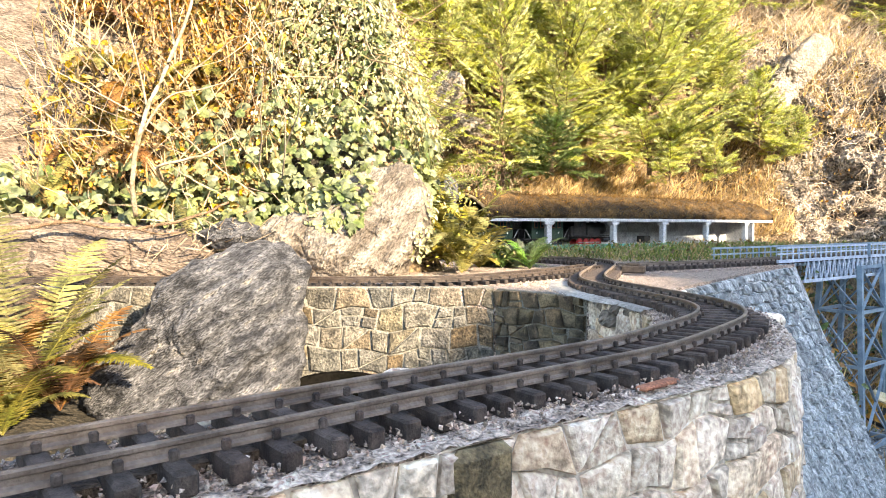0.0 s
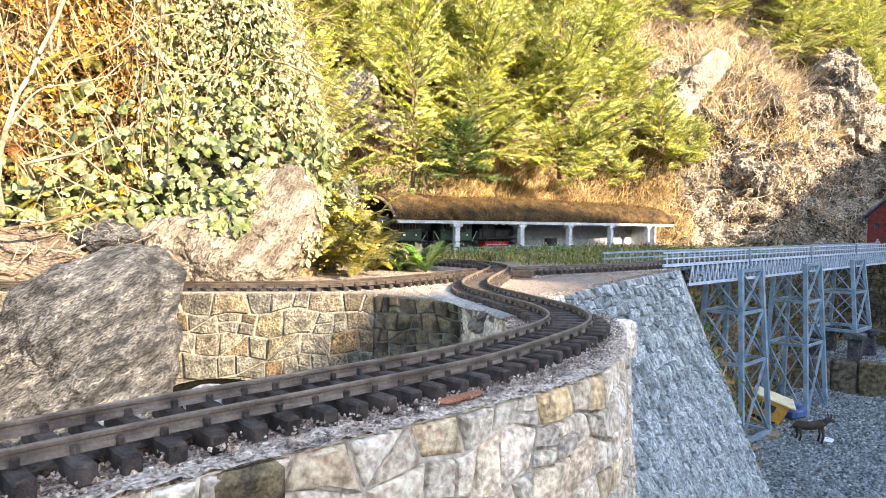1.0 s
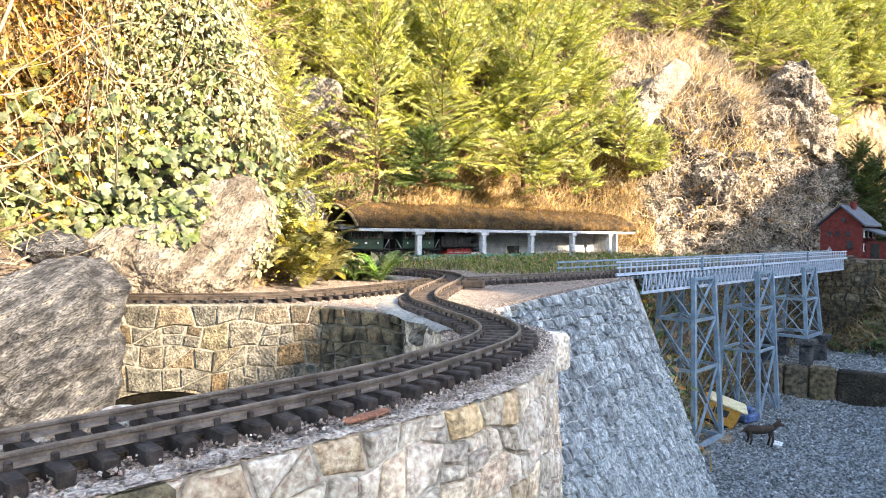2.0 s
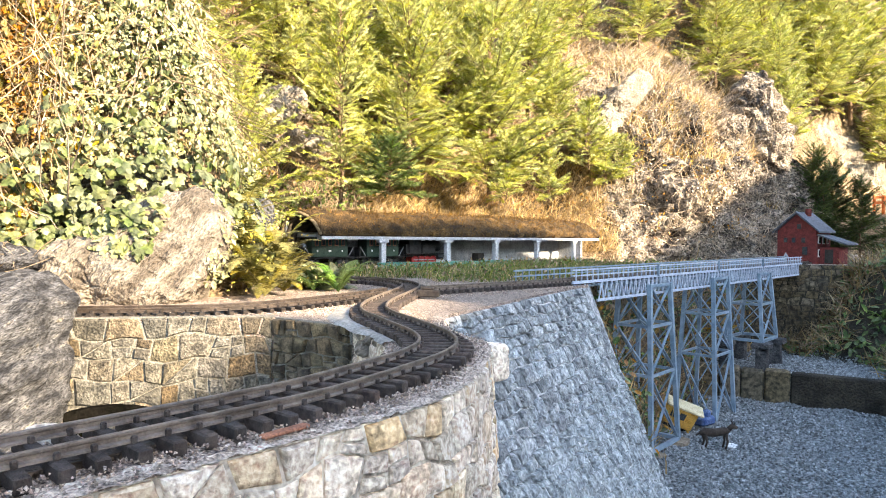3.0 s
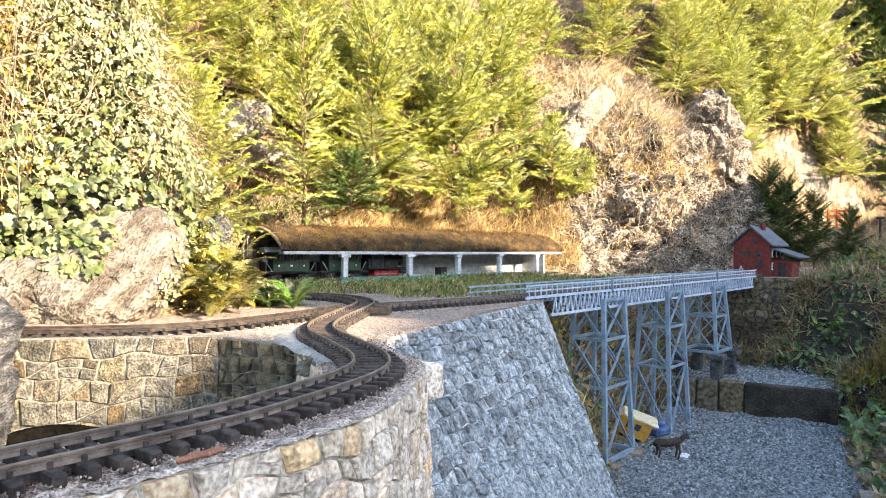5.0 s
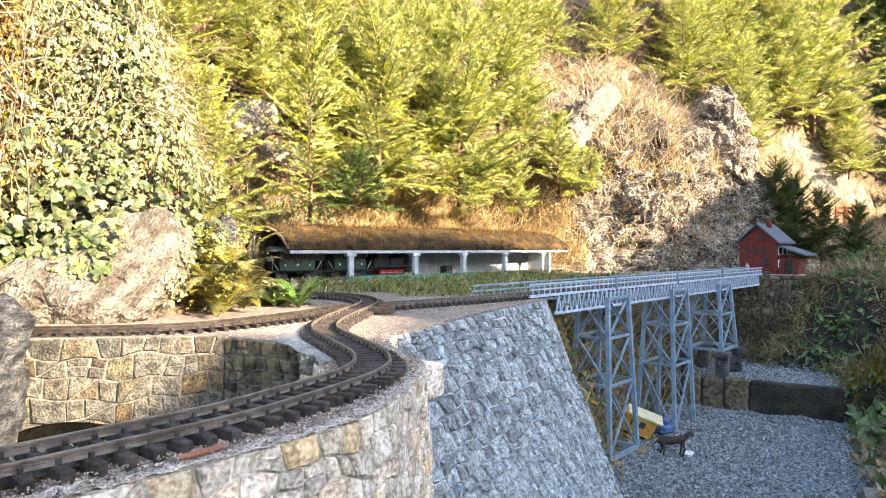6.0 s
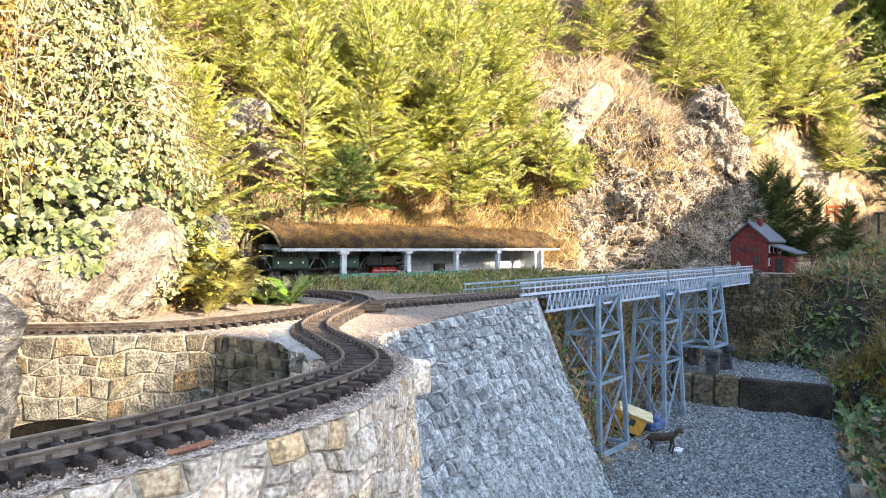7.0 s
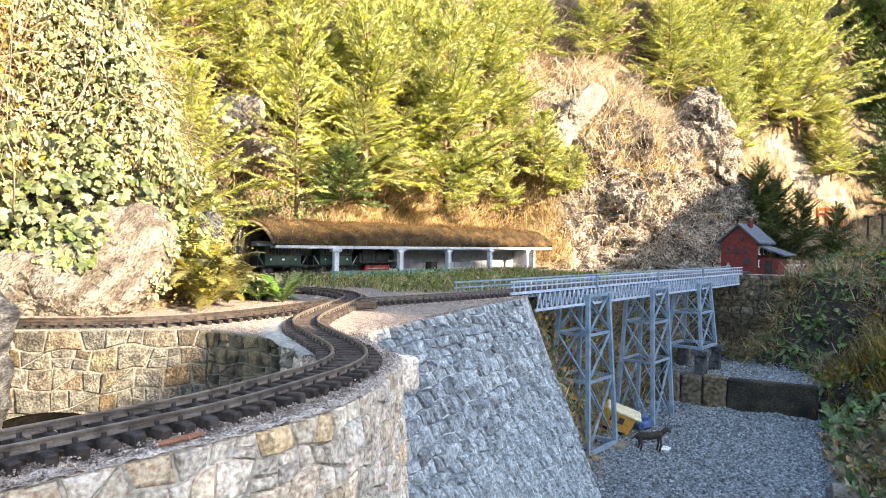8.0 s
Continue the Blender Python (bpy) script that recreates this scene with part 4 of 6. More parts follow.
# ---- boulders ----
def boulder(name, c, size, planes, seed, material, label, rot=0.0, rough=0.05, div=5, layers=0.0, dip=0.5, facets=26):
    bm = bmesh.new()
    bmesh.ops.create_icosphere(bm, subdivisions=div, radius=1.0)
    m = Matrix.Rotation(rot, 3, "Z")
    s = Vector(size)
    rk = random.Random(seed)
    cuts = []
    for _ in range(facets):
        nn = Vector((rk.gauss(0, 1), rk.gauss(0, 1), rk.gauss(0, 1))).normalized()
        reach = math.sqrt((s.x * nn.x) ** 2 + (s.y * nn.y) ** 2 + (s.z * nn.z) ** 2)
        cuts.append((nn, reach * rk.uniform(0.72, 0.93)))
    off = Vector((seed * 3.1, seed * 1.7, seed))
    for v in bm.verts:
        p = Vector((v.co.x * s.x, v.co.y * s.y, v.co.z * s.z))
        for nx, ny, nz, d in planes:
            nn = Vector((nx, ny, nz)).normalized()
            k = p.dot(nn) - d * max(s)
            if k > 0:
                p -= nn * k * 0.93
        for nn, d in cuts:
            k = p.dot(nn) - d
            if k > 0:
                p -= nn * k * 0.95
        q = p / max(s)
        nn = v.co.normalized()
        near, _ = noise.voronoi(q * 2.6 + off)
        p -= nn * max(s) * rough * 0.5 * (1 - smooth(0.0, 0.14, near[1] - near[0]))
        p += nn * max(s) * (rough * 0.7 * fbm(q * 1.8 + off, 3) + rough * 0.30 * fbm(q * 11 + off, 4))
        if layers:
            a = q.z * math.cos(dip) + q.x * math.sin(dip)
            p += nn * max(s) * layers * (abs((a * 9 + 0.6 * fbm(q * 3 + off, 3)) % 1 - 0.5) - 0.25)
        v.co = m @ p + Vector(c)
    me = bpy.data.meshes.new(name)
    bm.to_mesh(me)
    bm.free()
    me.materials.append(material)
    me.polygons.foreach_set("use_smooth", [False] * len(me.polygons))
    return tagged(new(name, me), label, "boulder")


def hewn_rock(name, c, planes, seed, material, label, rough=0.02, layers=0.0, freq=60.0, dip=(-0.57, 0.1, 0.82), div=6, keen=55.0, cat="boulder", crack=0.35):
    """A rock bounded by flat cleavage planes (normal, distance), with worn arrises and stepped layers along its bedding."""
    bm = bmesh.new()
    bmesh.ops.create_icosphere(bm, subdivisions=div, radius=1.0)
    off = Vector((seed * 3.1, seed * 1.7, seed))
    bed = Vector(dip).normalized()
    cuts = [(Vector(q[:3]).normalized(), q[3]) for q in planes]
    for v in bm.verts:
        w = v.co.normalized()
        dist = [d / w.dot(q) for q, d in cuts if w.dot(q) > 0.03]
        low = min(dist)
        r = low - math.log(sum(math.exp(-keen * (d - low)) for d in dist)) / keen
        p = w * max(r, 0.01)
        a = p.dot(bed) + 0.012 * fbm(p * 9 + off, 3)
        step = 0.0
        if layers:
            for fq, am in ((freq * 0.33, 1.0), (freq, 0.45)):
                k = a * fq + 0.5 * fbm(p * 6 + off * fq, 2)
                fl = math.floor(k)
                step += am * (noise.noise(Vector((fl * 7.3, seed, fq))) + 0.8 * smooth(0.75, 1.0, k - fl) * (noise.noise(Vector(((fl + 1) * 7.3, seed, fq))) - noise.noise(Vector((fl * 7.3, seed, fq)))))
        near, _ = noise.voronoi(p * 14 + off)
        p += w * (layers * step + rough * 0.6 * fbm(p * 8 + off, 4) + rough * 0.22 * fbm(p * 40 + off, 4) - rough * crack * (1 - smooth(0.0, 0.10, near[1] - near[0])))
        v.co = p + Vector(c)
    me = bpy.data.meshes.new(name)
    bm.to_mesh(me)
    bm.free()
    me.materials.append(material)
    return tagged(new(name, me), label, cat)


hewn_rock("boulder", (-0.35, 1.15, -0.10), [(1, 0, -0.067, 0.140), (0.82, 0, 0.57, 0.190), (0.17, 0, 0.985, 0.184), (-0.316, 0, 0.949, 0.1446), (-0.755, 0, 0.655, 0.113),
          (-0.868, 0, 0.497, 0.118), (0.1, -1, 0.12, 0.10), (0.75, -0.65, 0.05, 0.142), (0, 1, 0, 0.11), (0, 0, -1, 0.26), (-0.6, -0.8, 0, 0.17), (0.1, -0.75, 0.65, 0.150)],
          1, M_schist, "large grey layered schist boulder beside the track", 0.030, 0.012, 75.0, crack=0.0)
ivy_rock = hewn_rock("boulder", (-0.13, 1.58, 0.08), [(0.796, 0, 0.605, 0.169), (0.985, 0, -0.172, 0.1325), (0.779, 0, -0.627, 0.1146), (-0.422, 0, 0.906, 0.130), (-1, 0, 0.2, 0.14),
          (0.05, -1, 0.30, 0.105), (-0.5, -0.8, 0.2, 0.125), (0.62, -0.75, 0.1, 0.135), (0, 1, 0, 0.15), (0, 0, -1, 0.15), (0.1, -0.9, -0.5, 0.135)],
          2, M_rock_warm, "pale pinkish rock outcrop overgrown with ivy", 0.034, 0.010, 60.0, (0.65, 0.1, 0.75), crack=0.08)
low_rock = hewn_rock("boulder", (-0.275, 1.53, 0.025), [(-1, 0, 0.1, 0.115), (1, 0, 0, 0.15), (-0.25, -0.1, 0.95, 0.105), (0, -1, 0.25, 0.078), (0, -0.75, -0.65, 0.066), (0, 1, 0, 0.1), (0, 0, -1, 0.09), (-0.6, -0.6, 0.4, 0.11)],
          3, M_rock_warm, "low tan rock with a dark overhang under the ivy", 0.036, 0.010, 60.0, (0.2, 0.1, 1), crack=0.1)
boulder("boulder", (-0.43, 1.50, 0.078), (0.085, 0.06, 0.038), [(0, -1, 0.2, 0.5), (0.3, 0, 1, 0.35)], 4, M_schist, "flat grey stone slab under the ivy", -0.2, 0.07, 4, 0.05, 0.2)
hewn_rock("boulder", (-0.68, 1.55, 0.015), [(-1, 0, 0.1, 0.20), (1, 0, 0.3, 0.20), (0.05, -0.2, 1, 0.085), (0.05, -1, 0.3, 0.085), (0, -0.8, -0.6, 0.085), (0, 1, 0, 0.1), (0, 0, -1, 0.08)],
          5, M_rock_tan, "flat pinkish ledge of rock beside the track", 0.026, 0.007, 60.0, (0.1, 0.2, 1))
hewn_rock("boulder", (-1.08, 1.56, 0.03), [(-1, 0, 0.1, 0.22), (1, 0, 0.2, 0.22), (0.1, -0.2, 1, 0.095), (0, -1, 0.3, 0.09), (0, -0.8, -0.6, 0.1), (0, 1, 0, 0.1), (0, 0, -1, 0.09)],
          6, M_rock_tan, "flat brown ledge of rock beside the track", 0.026, 0.007, 60.0, (-0.1, 0.2, 1))
boulder("boulder", (0.02, 2.05, 0.20), (0.07, 0.05, 0.06), [(0, -1, 0.2, 0.6), (0, 0, 1, 0.7)], 7, M_rock, "small grey stone above the track", 0.3, 0.07, 4, 0.03)
boulder("boulder", (-0.75, 0.98, -0.20), (0.16, 0.13, 0.16), [(0, -1, 0.4, 0.6)], 8, M_rock, "grey boulder among ferns", 0.3, 0.07, 5, 0.03)
boulder("boulder", (3.35, 3.27, -0.28), (0.09, 0.07, 0.07), [(0, -1, 0.4, 0.5), (0, 0, 1, 0.5)], 9, M_rock, "grey angular stone in the bank", 0.6, 0.07, 4, 0.03)
boulder("boulder", (-0.80, 1.13, -0.10), (0.24, 0.11, 0.13), [(0, -1, 0.4, 0.4), (0.1, 0, 1, 0.40)], 31, M_rock_brown, "brown earthy ledge below the track", 0.05, 0.10, 5, 0.03)
boulder("boulder", (-1.15, 1.05, -0.16), (0.28, 0.15, 0.17), [(0, -1, 0.4, 0.4), (0.1, 0, 1, 0.5)], 32, M_rock_brown, "brown earthy ledge below the track", 0.05, 0.10, 5, 0.03)
g = Geo().box((0.083, 0.362, -0.040), (0.040, 0.014, 0.036), Matrix.Rotation(0.63, 3, "Z"), 0.005)
tagged(part("wall_stone", g, M_stone_dark), "dark mossy squared stone set in the wall edge", "stone")
boulder("wall_stone", (0.128, 0.385, -0.072), (0.020, 0.016, 0.012), [(0, 0, 1, 0.55)], 72, M_stone_dark, "dark mossy stone set in the wall edge", 0.7, 0.08, 3)
# rough corner block and loose stones on the wall top
hewn_rock("corner_block", (0.472, 0.882, -0.046), [(0.55, -0.83, 0.05, 0.019), (0.83, 0.55, 0.0, 0.020), (-0.83, -0.55, 0, 0.03), (-0.55, 0.83, 0, 0.03), (0.05, 0, 1, 0.024), (0, 0, -1, 0.026)],
          73, M_stone_near, "pale corner stone at the end of the wall", 0.010, 0.003, 90.0, div=4, keen=260.0, cat="stone")
for k, (x, y, z, q) in enumerate([(0.300, 1.035, -0.026, 0.020), (0.310, 0.985, -0.028, 0.019), (0.297, 0.995, -0.042, 0.022), (0.318, 0.945, -0.026, 0.016)]):
    boulder("rim_stone", (x, y, z), (q, q * 0.8, q * 0.7), [(0, 0, 1, 0.5)], 50 + k, M_rock_warm, "pale rough stone on the wall rim", k * 0.9, 0.08, 3)
for k, (x, y, q) in enumerate([(-0.02, 0.452, 0.022), (0.03, 0.492, 0.026), (0.075, 0.522, 0.022), (-0.08, 0.40, 0.02)]):
    boulder("rim_stone", (x, y, -0.022), (q, q * 0.7, q * 0.5), [(0, 0, 1, 0.4)], 60 + k, M_stone_near, "pale rough stone on the wall rim", k * 1.3, 0.08, 3)
g = Geo().box((0, 0, 0), (0.042, 0.009, 0.003), bevel=0.001)
M_terra = mat("terracotta", (0.20, 0.085, 0.05), (0.30, 0.13, 0.075), 90, bump=0.3)
g.v = [tuple(Matrix.Rotation(0.72, 3, "Z") @ Vector(v) + Vector((0.208, 0.468, TOP + 0.005))) for v in g.v]
tagged(part("tile_shard", g, M_terra), "flat reddish clay shard on the ballast", "shard")
g = Geo().box((0.485, 1.565, -0.006), (0.055, 0.028, 0.018), Matrix.Rotation(-0.4, 3, "Z"), 0.003).box((0.485, 1.565, 0.005), (0.03, 0.018, 0.006), Matrix.Rotation(-0.4, 3, "Z"), 0.002)
tagged(part("point_motor", g, M_sleeper_dark), "dark brown point motor box beside the switch", "point motor")

# rough mortar coping along the edge of the curved wall
edge_line = spline([(*p, 0) for p in NEAR_EDGE], 0.008)
g = Geo()
for i, p in enumerate(edge_line):
    a, b = edge_line[max(i - 2, 0)], edge_line[min(i + 2, len(edge_line) - 1)]
    t = (b - a).normalized()
    for j in range(6):
        w = -0.004 + j / 5 * (0.026 + 0.016 * fbm(Vector((p.x * 22, p.y * 22, 0)), 3))
        q = p + Vector((-t.y, t.x, 0)) * w
        g.v.append((q.x, q.y, TOP - 0.002 + 0.0030 * math.sin(math.pi * min(1.0, 0.15 + 0.85 * j / 5)) + 0.0034 * fbm(q * 110, 4)))
g.f = [(i * 6 + j, (i + 1) * 6 + j, (i + 1) * 6 + j + 1, i * 6 + j + 1) for i in range(len(edge_line) - 1) for j in range(5)]
tagged(part("coping", g, M_coping), "rough pale mortar coping on the curved wall", "coping", kind="structure")

# smooth cement strip inside the bend of the track
strip = [p for p in main_path if 0.90 < p.y < 1.34 and p.x < 0.4]
g = Geo()
for i, p in enumerate(strip):
    t = (strip[min(i + 1, len(strip) - 1)] - strip[max(i - 1, 0)]).normalized()
    for j in range(5):
        w = 0.048 + j / 4 * (0.020 + 0.010 * fbm(p * 14, 2) + 0.020 * smooth(1.0, 1.15, p.y))
        q = p + Vector((-t.y, t.x, 0)) * w
        g.v.append((q.x, q.y, TOP + 0.0032 + 0.001 * fbm(q * 60, 3) - 0.004 * (j == 4)))
g.f = [(i * 5 + j, i * 5 + j + 1, (i + 1) * 5 + j + 1, (i + 1) * 5 + j) for i in range(len(strip) - 1) for j in range(4)]
tagged(part("cement_strip", g, M_cement, smooth=True), "smooth grey cement strip along the bend of the track", "cement", kind="structure")

# arched culvert mouth in the rubble wall: a black plate painted for its dark inside
cul = thing("culvert_arch", (-0.15, 1.21, -0.3), "black arched plate painted as the dark opening in the rubble wall", "culvert")
g = Geo()
ring = [(-0.135 + 0.155 * math.cos(a), -0.250 + 0.080 * math.sin(a)) for a in [math.pi * k / 14 for k in range(15)]]
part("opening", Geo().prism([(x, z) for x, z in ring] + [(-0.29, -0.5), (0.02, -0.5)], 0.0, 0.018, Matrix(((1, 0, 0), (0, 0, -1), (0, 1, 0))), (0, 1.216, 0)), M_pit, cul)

# ---- small scenery in the valley ----
M_yellow = mat("worn_yellow_paint", (0.44, 0.22, 0.035), (0.57, 0.32, 0.07), 40, rough=0.5, bump=0.15)
M_cream = mat("cream_paint", (0.50, 0.42, 0.24), (0.64, 0.56, 0.36), 40, rough=0.5, bump=0.15)
M_blue = mat("blue_grey_tarp", (0.035, 0.07, 0.19), (0.10, 0.15, 0.28), 40)
V0 = Vector((1.742, 2.575, -0.69))
wreck = thing("toy_wreck", V0, "toppled yellow toy vehicle lying on the gravel", "toy vehicle")
mt = Matrix.Rotation(-0.40, 3, "Z") @ Matrix.Rotation(0.38, 3, "Y") @ Matrix.Rotation(0.18, 3, "X")


def wp(x, y, z):
    return V0 + mt @ Vector((x, y, z)) + Vector((0, 0, 0.07))


body = part("body", Geo().box(wp(-0.01, 0, 0), (0.14, 0.085, 0.085), mt, 0.004), M_yellow, wreck)
part("roof", Geo().box(wp(0.005, 0, 0.048), (0.150, 0.096, 0.012), mt, 0.004), M_cream, wreck, "cream yellow roof")
for x in (-0.03, 0.005):
    part("window", Geo().box(wp(x, -0.0430, 0.012), (0.024, 0.004, 0.03), mt), M_pane, wreck)
part("window", Geo().box(wp(0.055, 0.0, 0.0), (0.004, 0.03, 0.03), mt), M_pane, wreck)
part("chassis", Geo().box(wp(0.0, 0, -0.052), (0.12, 0.07, 0.016), mt, 0.002), M_dark_in, wreck)
g = Geo()
g.tube([wp(-0.05, -0.03, -0.06), wp(0.02, -0.05, -0.075), wp(0.07, -0.045, -0.05)], 0.005, 5).tube([wp(0.04, -0.05, -0.03), wp(0.08, -0.04, -0.08)], 0.005, 5)
part("bent_frame", g, M_yellow, wreck)
g = Geo().box((1.875, 2.60, -0.660), (0.09, 0.06, 0.04), Matrix.Rotation(0.4, 3, "Z"), 0.01).box((1.885, 2.60, -0.632), (0.05, 0.035, 0.03), Matrix.Rotation(0.9, 3, "Z"), 0.008)
tagged(part("tarpaulin", g, M_blue), "crumpled blue-grey tarpaulin beside the toy wreck", "tarpaulin")
wreck.scale = (1.05, 1.05, 0.95)

M_brown = mat("dark_brown_figure", (0.028, 0.02, 0.015), (0.055, 0.04, 0.03), 60)
fig = Geo()
F0, fa = Vector((1.752, 2.318, -0.690)), Matrix.Rotation(-0.12, 3, "Z")
fpt = lambda x, y, z: F0 + fa @ (Vector((x, y, z)) * 1.3)
fig.tube([fpt(-0.05, 0, 0.046), fpt(-0.035, 0, 0.050), fpt(0.0, 0, 0.048), fpt(0.03, 0, 0.053), fpt(0.042, 0, 0.055)], [0.008, 0.017, 0.016, 0.016, 0.008], 8)
fig.tube([fpt(0.035, 0, 0.055), fpt(0.052, 0, 0.068), fpt(0.066, 0, 0.062)], [0.010, 0.011, 0.006], 7)
for x in (-0.036, 0.028):
    for y in (-0.010, 0.010):
        fig.tube([fpt(x, y, 0.045), fpt(x + 0.004, y, 0.022), fpt(x - 0.002, y, 0)], [0.007, 0.004, 0.004], 5)
fig.tube([fpt(0.054, 0.006, 0.074), fpt(0.050, 0.010, 0.086)], [0.003, 0.001], 4).tube([fpt(0.054, -0.006, 0.074), fpt(0.050, -0.010, 0.086)], [0.003, 0.001], 4)
fig.tube([fpt(-0.05, 0, 0.048), fpt(-0.062, 0, 0.04)], [0.004, 0.002], 4)
tagged(part("animal_figurine", fig, M_brown, smooth=True), "dark brown four-legged toy figurine on the gravel", "figurine")
g = Geo().box((1.835, 2.335, -0.688), (0.055, 0.035, 0.006), Matrix.Rotation(0.8, 3, "Z"), 0.003)
tagged(part("paper_scrap", g, M_white), "white scrap lying on the gravel", "scrap")


def figurine(p, h, material, label):
    g = Geo()
    p = Vector(p)
    up = lambda k, dx=0, dy=0: p + Vector((dx, dy, k * h))
    g.tube([up(0), up(0.25), up(0.48), up(0.6), up(0.8), up(0.84)], [0.11 * h, 0.10 * h, 0.12 * h, 0.13 * h, 0.14 * h, 0.05 * h], 8)
    g.tube([up(0.84), up(0.88), up(0.95), up(1.0)], [0.04 * h, 0.07 * h, 0.07 * h, 0.03 * h], 8)
    g.tube([up(0.78, 0.14 * h), up(0.55, 0.19 * h, -0.08 * h)], [0.045 * h, 0.035 * h], 6).tube([up(0.78, -0.14 * h), up(0.55, -0.19 * h, -0.08 * h)], [0.045 * h, 0.035 * h], 6)
    return tagged(part("figurine", g, material, smooth=True), label, "figurine")


M_plain_fig = mat("grey_blue_figure", (0.16, 0.17, 0.20), (0.30, 0.31, 0.33), 80, bump=0)
figurine((3.15, 3.76, TOP), 0.075, M_plain_fig, "small grey painted figurine at the bridge end")
for x, y, z, h in ((3.365, 3.47, -0.13, 0.185), (4.75, 4.40, -0.1, 0.30)):
    g = Geo().box((x, y, z + h / 2), (0.022, 0.022, h), Matrix.Rotation(0.4, 3, "Z"), 0.003)
    tagged(part("wooden_stake", g, M_wood), "weathered wooden stake in the bank", "stake")

# sunlit rocks and roadside gear far up the valley
M_orange = mat("orange_paint", (0.50, 0.10, 0.02), (0.62, 0.16, 0.03), 30, rough=0.5, bump=0.1)
bar = thing("orange_barrier", (5.55, 5.42, 0.5), "orange construction barrier on the far slope", "barrier")
for z in (0.50, 0.55):
    part("rail", Geo().beam((5.38, 5.45, z), (5.62, 5.385, z), 0.012, 0.025), M_orange, bar)
for x, y in ((5.38, 5.45), (5.46, 5.428), (5.54, 5.407), (5.62, 5.385)):
    part("post", Geo().box((x, y, 0.48), (0.018, 0.018, 0.18)), M_orange, bar)
for x, y, z, hh in ((5.55, 5.02, 0.05, 0.42), (5.85, 5.15, 0.05, 0.45)):
    lp = thing("model_lamp", (x, y, z), "dark model lamp post beside the far path", "lamp post", "lamp posts")
    part("pole", Geo().tube([(x, y, z - 0.1), (x, y, z + hh)], [0.013, 0.010], 8), M_dark_in, lp)
    part("head", Geo().box((x, y, z + hh), (0.07, 0.04, 0.022), bevel=0.006), M_dark_in, lp)


# rock outcrops of the cliff and bare rock between the trees
cliff_rocks = []
for k, (x, y, z, a, b, c, rot, mt, lb) in enumerate([
        (3.84, 5.06, 0.92, 0.26, 0.34, 0.80, 0.2, M_cliff, "tall jagged pinnacle of pale rock on the cliff"),
        (3.98, 4.98, 0.42, 0.30, 0.30, 0.50, 0.6, M_cliff, "jagged pale rock buttress behind the house"),
        (3.46, 5.00, 0.70, 0.26, 0.30, 0.60, -0.3, M_cliff, "jagged pale rock buttress of the cliff"),
        (3.12, 4.62, 0.16, 0.38, 0.24, 0.32, 0.3, M_cliff, "broken pale rock at the foot of the cliff"),
        (3.55, 4.66, 0.14, 0.26, 0.22, 0.30, -0.5, M_cliff, "broken pale rock at the foot of the cliff"),
        (2.64, 4.72, 0.48, 0.24, 0.18, 0.18, 0.4, M_cliff, "broken pale rock among dry grass"),
        (-0.04, 3.82, 0.86, 0.19, 0.15, 0.16, 0.2, M_rock_pale, "bleached rock among the young spruces"),
        (0.12, 3.77, 0.66, 0.17, 0.14, 0.10, -0.2, M_rock_pale, "bleached rock among the young spruces"),
        (1.20, 4.93, 1.46, 0.16, 0.15, 0.20, 0.5, M_rock_pale, "bleached rock between the spruces"),
        (1.34, 5.36, 2.06, 0.23, 0.18, 0.16, 0.1, M_rock_pale, "bleached rock between the spruces")]):
    rock = boulder("rock_outcrop", (x, y, z), (a, b, c), [(0, -1, 0.25, 0.7)], 110 + k, mt, lb, rot, 0.14 if mt is M_cliff else 0.07, 6 if mt is M_cliff else 5, 0.06 if mt is M_cliff else 0.02, 0.9, 40)
    if mt is M_cliff:
        cliff_rocks.append(rock)

hewn_rock("rock_outcrop", (2.44, 4.84, 1.13), [(0.68, 0.2, 0.72, 0.46), (-0.68, -0.2, -0.72, 0.46), (-0.72, 0.1, 0.68, 0.10), (0.72, -0.1, -0.68, 0.11), (0.1, -0.9, 0.35, 0.12), (0, 1, 0, 0.16), (-0.5, -0.7, 0.5, 0.15)],
          131, M_rock_pale, "long bleached slab of bare rock on the slope", 0.05, 0.012, 25.0, (-0.7, 0.1, 0.7), 5, 25.0, "rock")

# the train, standing in the gallery
def path_at(s):
    i = min(int(s / 0.012), len(main_path) - 2)
    return main_path[i].lerp(main_path[i + 1], s / 0.012 - i)


def chassis(s, half):
    a, b = path_at(s - half), path_at(s + half)
    d = (b - a).normalized()
    return (a + b) / 2, Matrix((d, Vector((-d.y, d.x, 0)), Vector((0, 0, 1)))).transposed()


M_coach = mat("dark_green_coach_paint", (0.02, 0.045, 0.032), (0.035, 0.06, 0.045), 40, rough=0.4, bump=0.05)
M_roof = mat("light_grey_roof", (0.22, 0.235, 0.25), (0.3, 0.315, 0.33), 40, rough=0.6, bump=0.1)
M_black = mat("black_metal", (0.012, 0.012, 0.013), (0.03, 0.03, 0.032), 50, rough=0.45, bump=0.1)
M_red = mat("red_wheel_paint", (0.20, 0.015, 0.015), (0.30, 0.025, 0.022), 50, rough=0.5, bump=0.05)
M_frame = mat("reddish_window_frame", (0.24, 0.09, 0.05), (0.32, 0.13, 0.08), 50, bump=0)


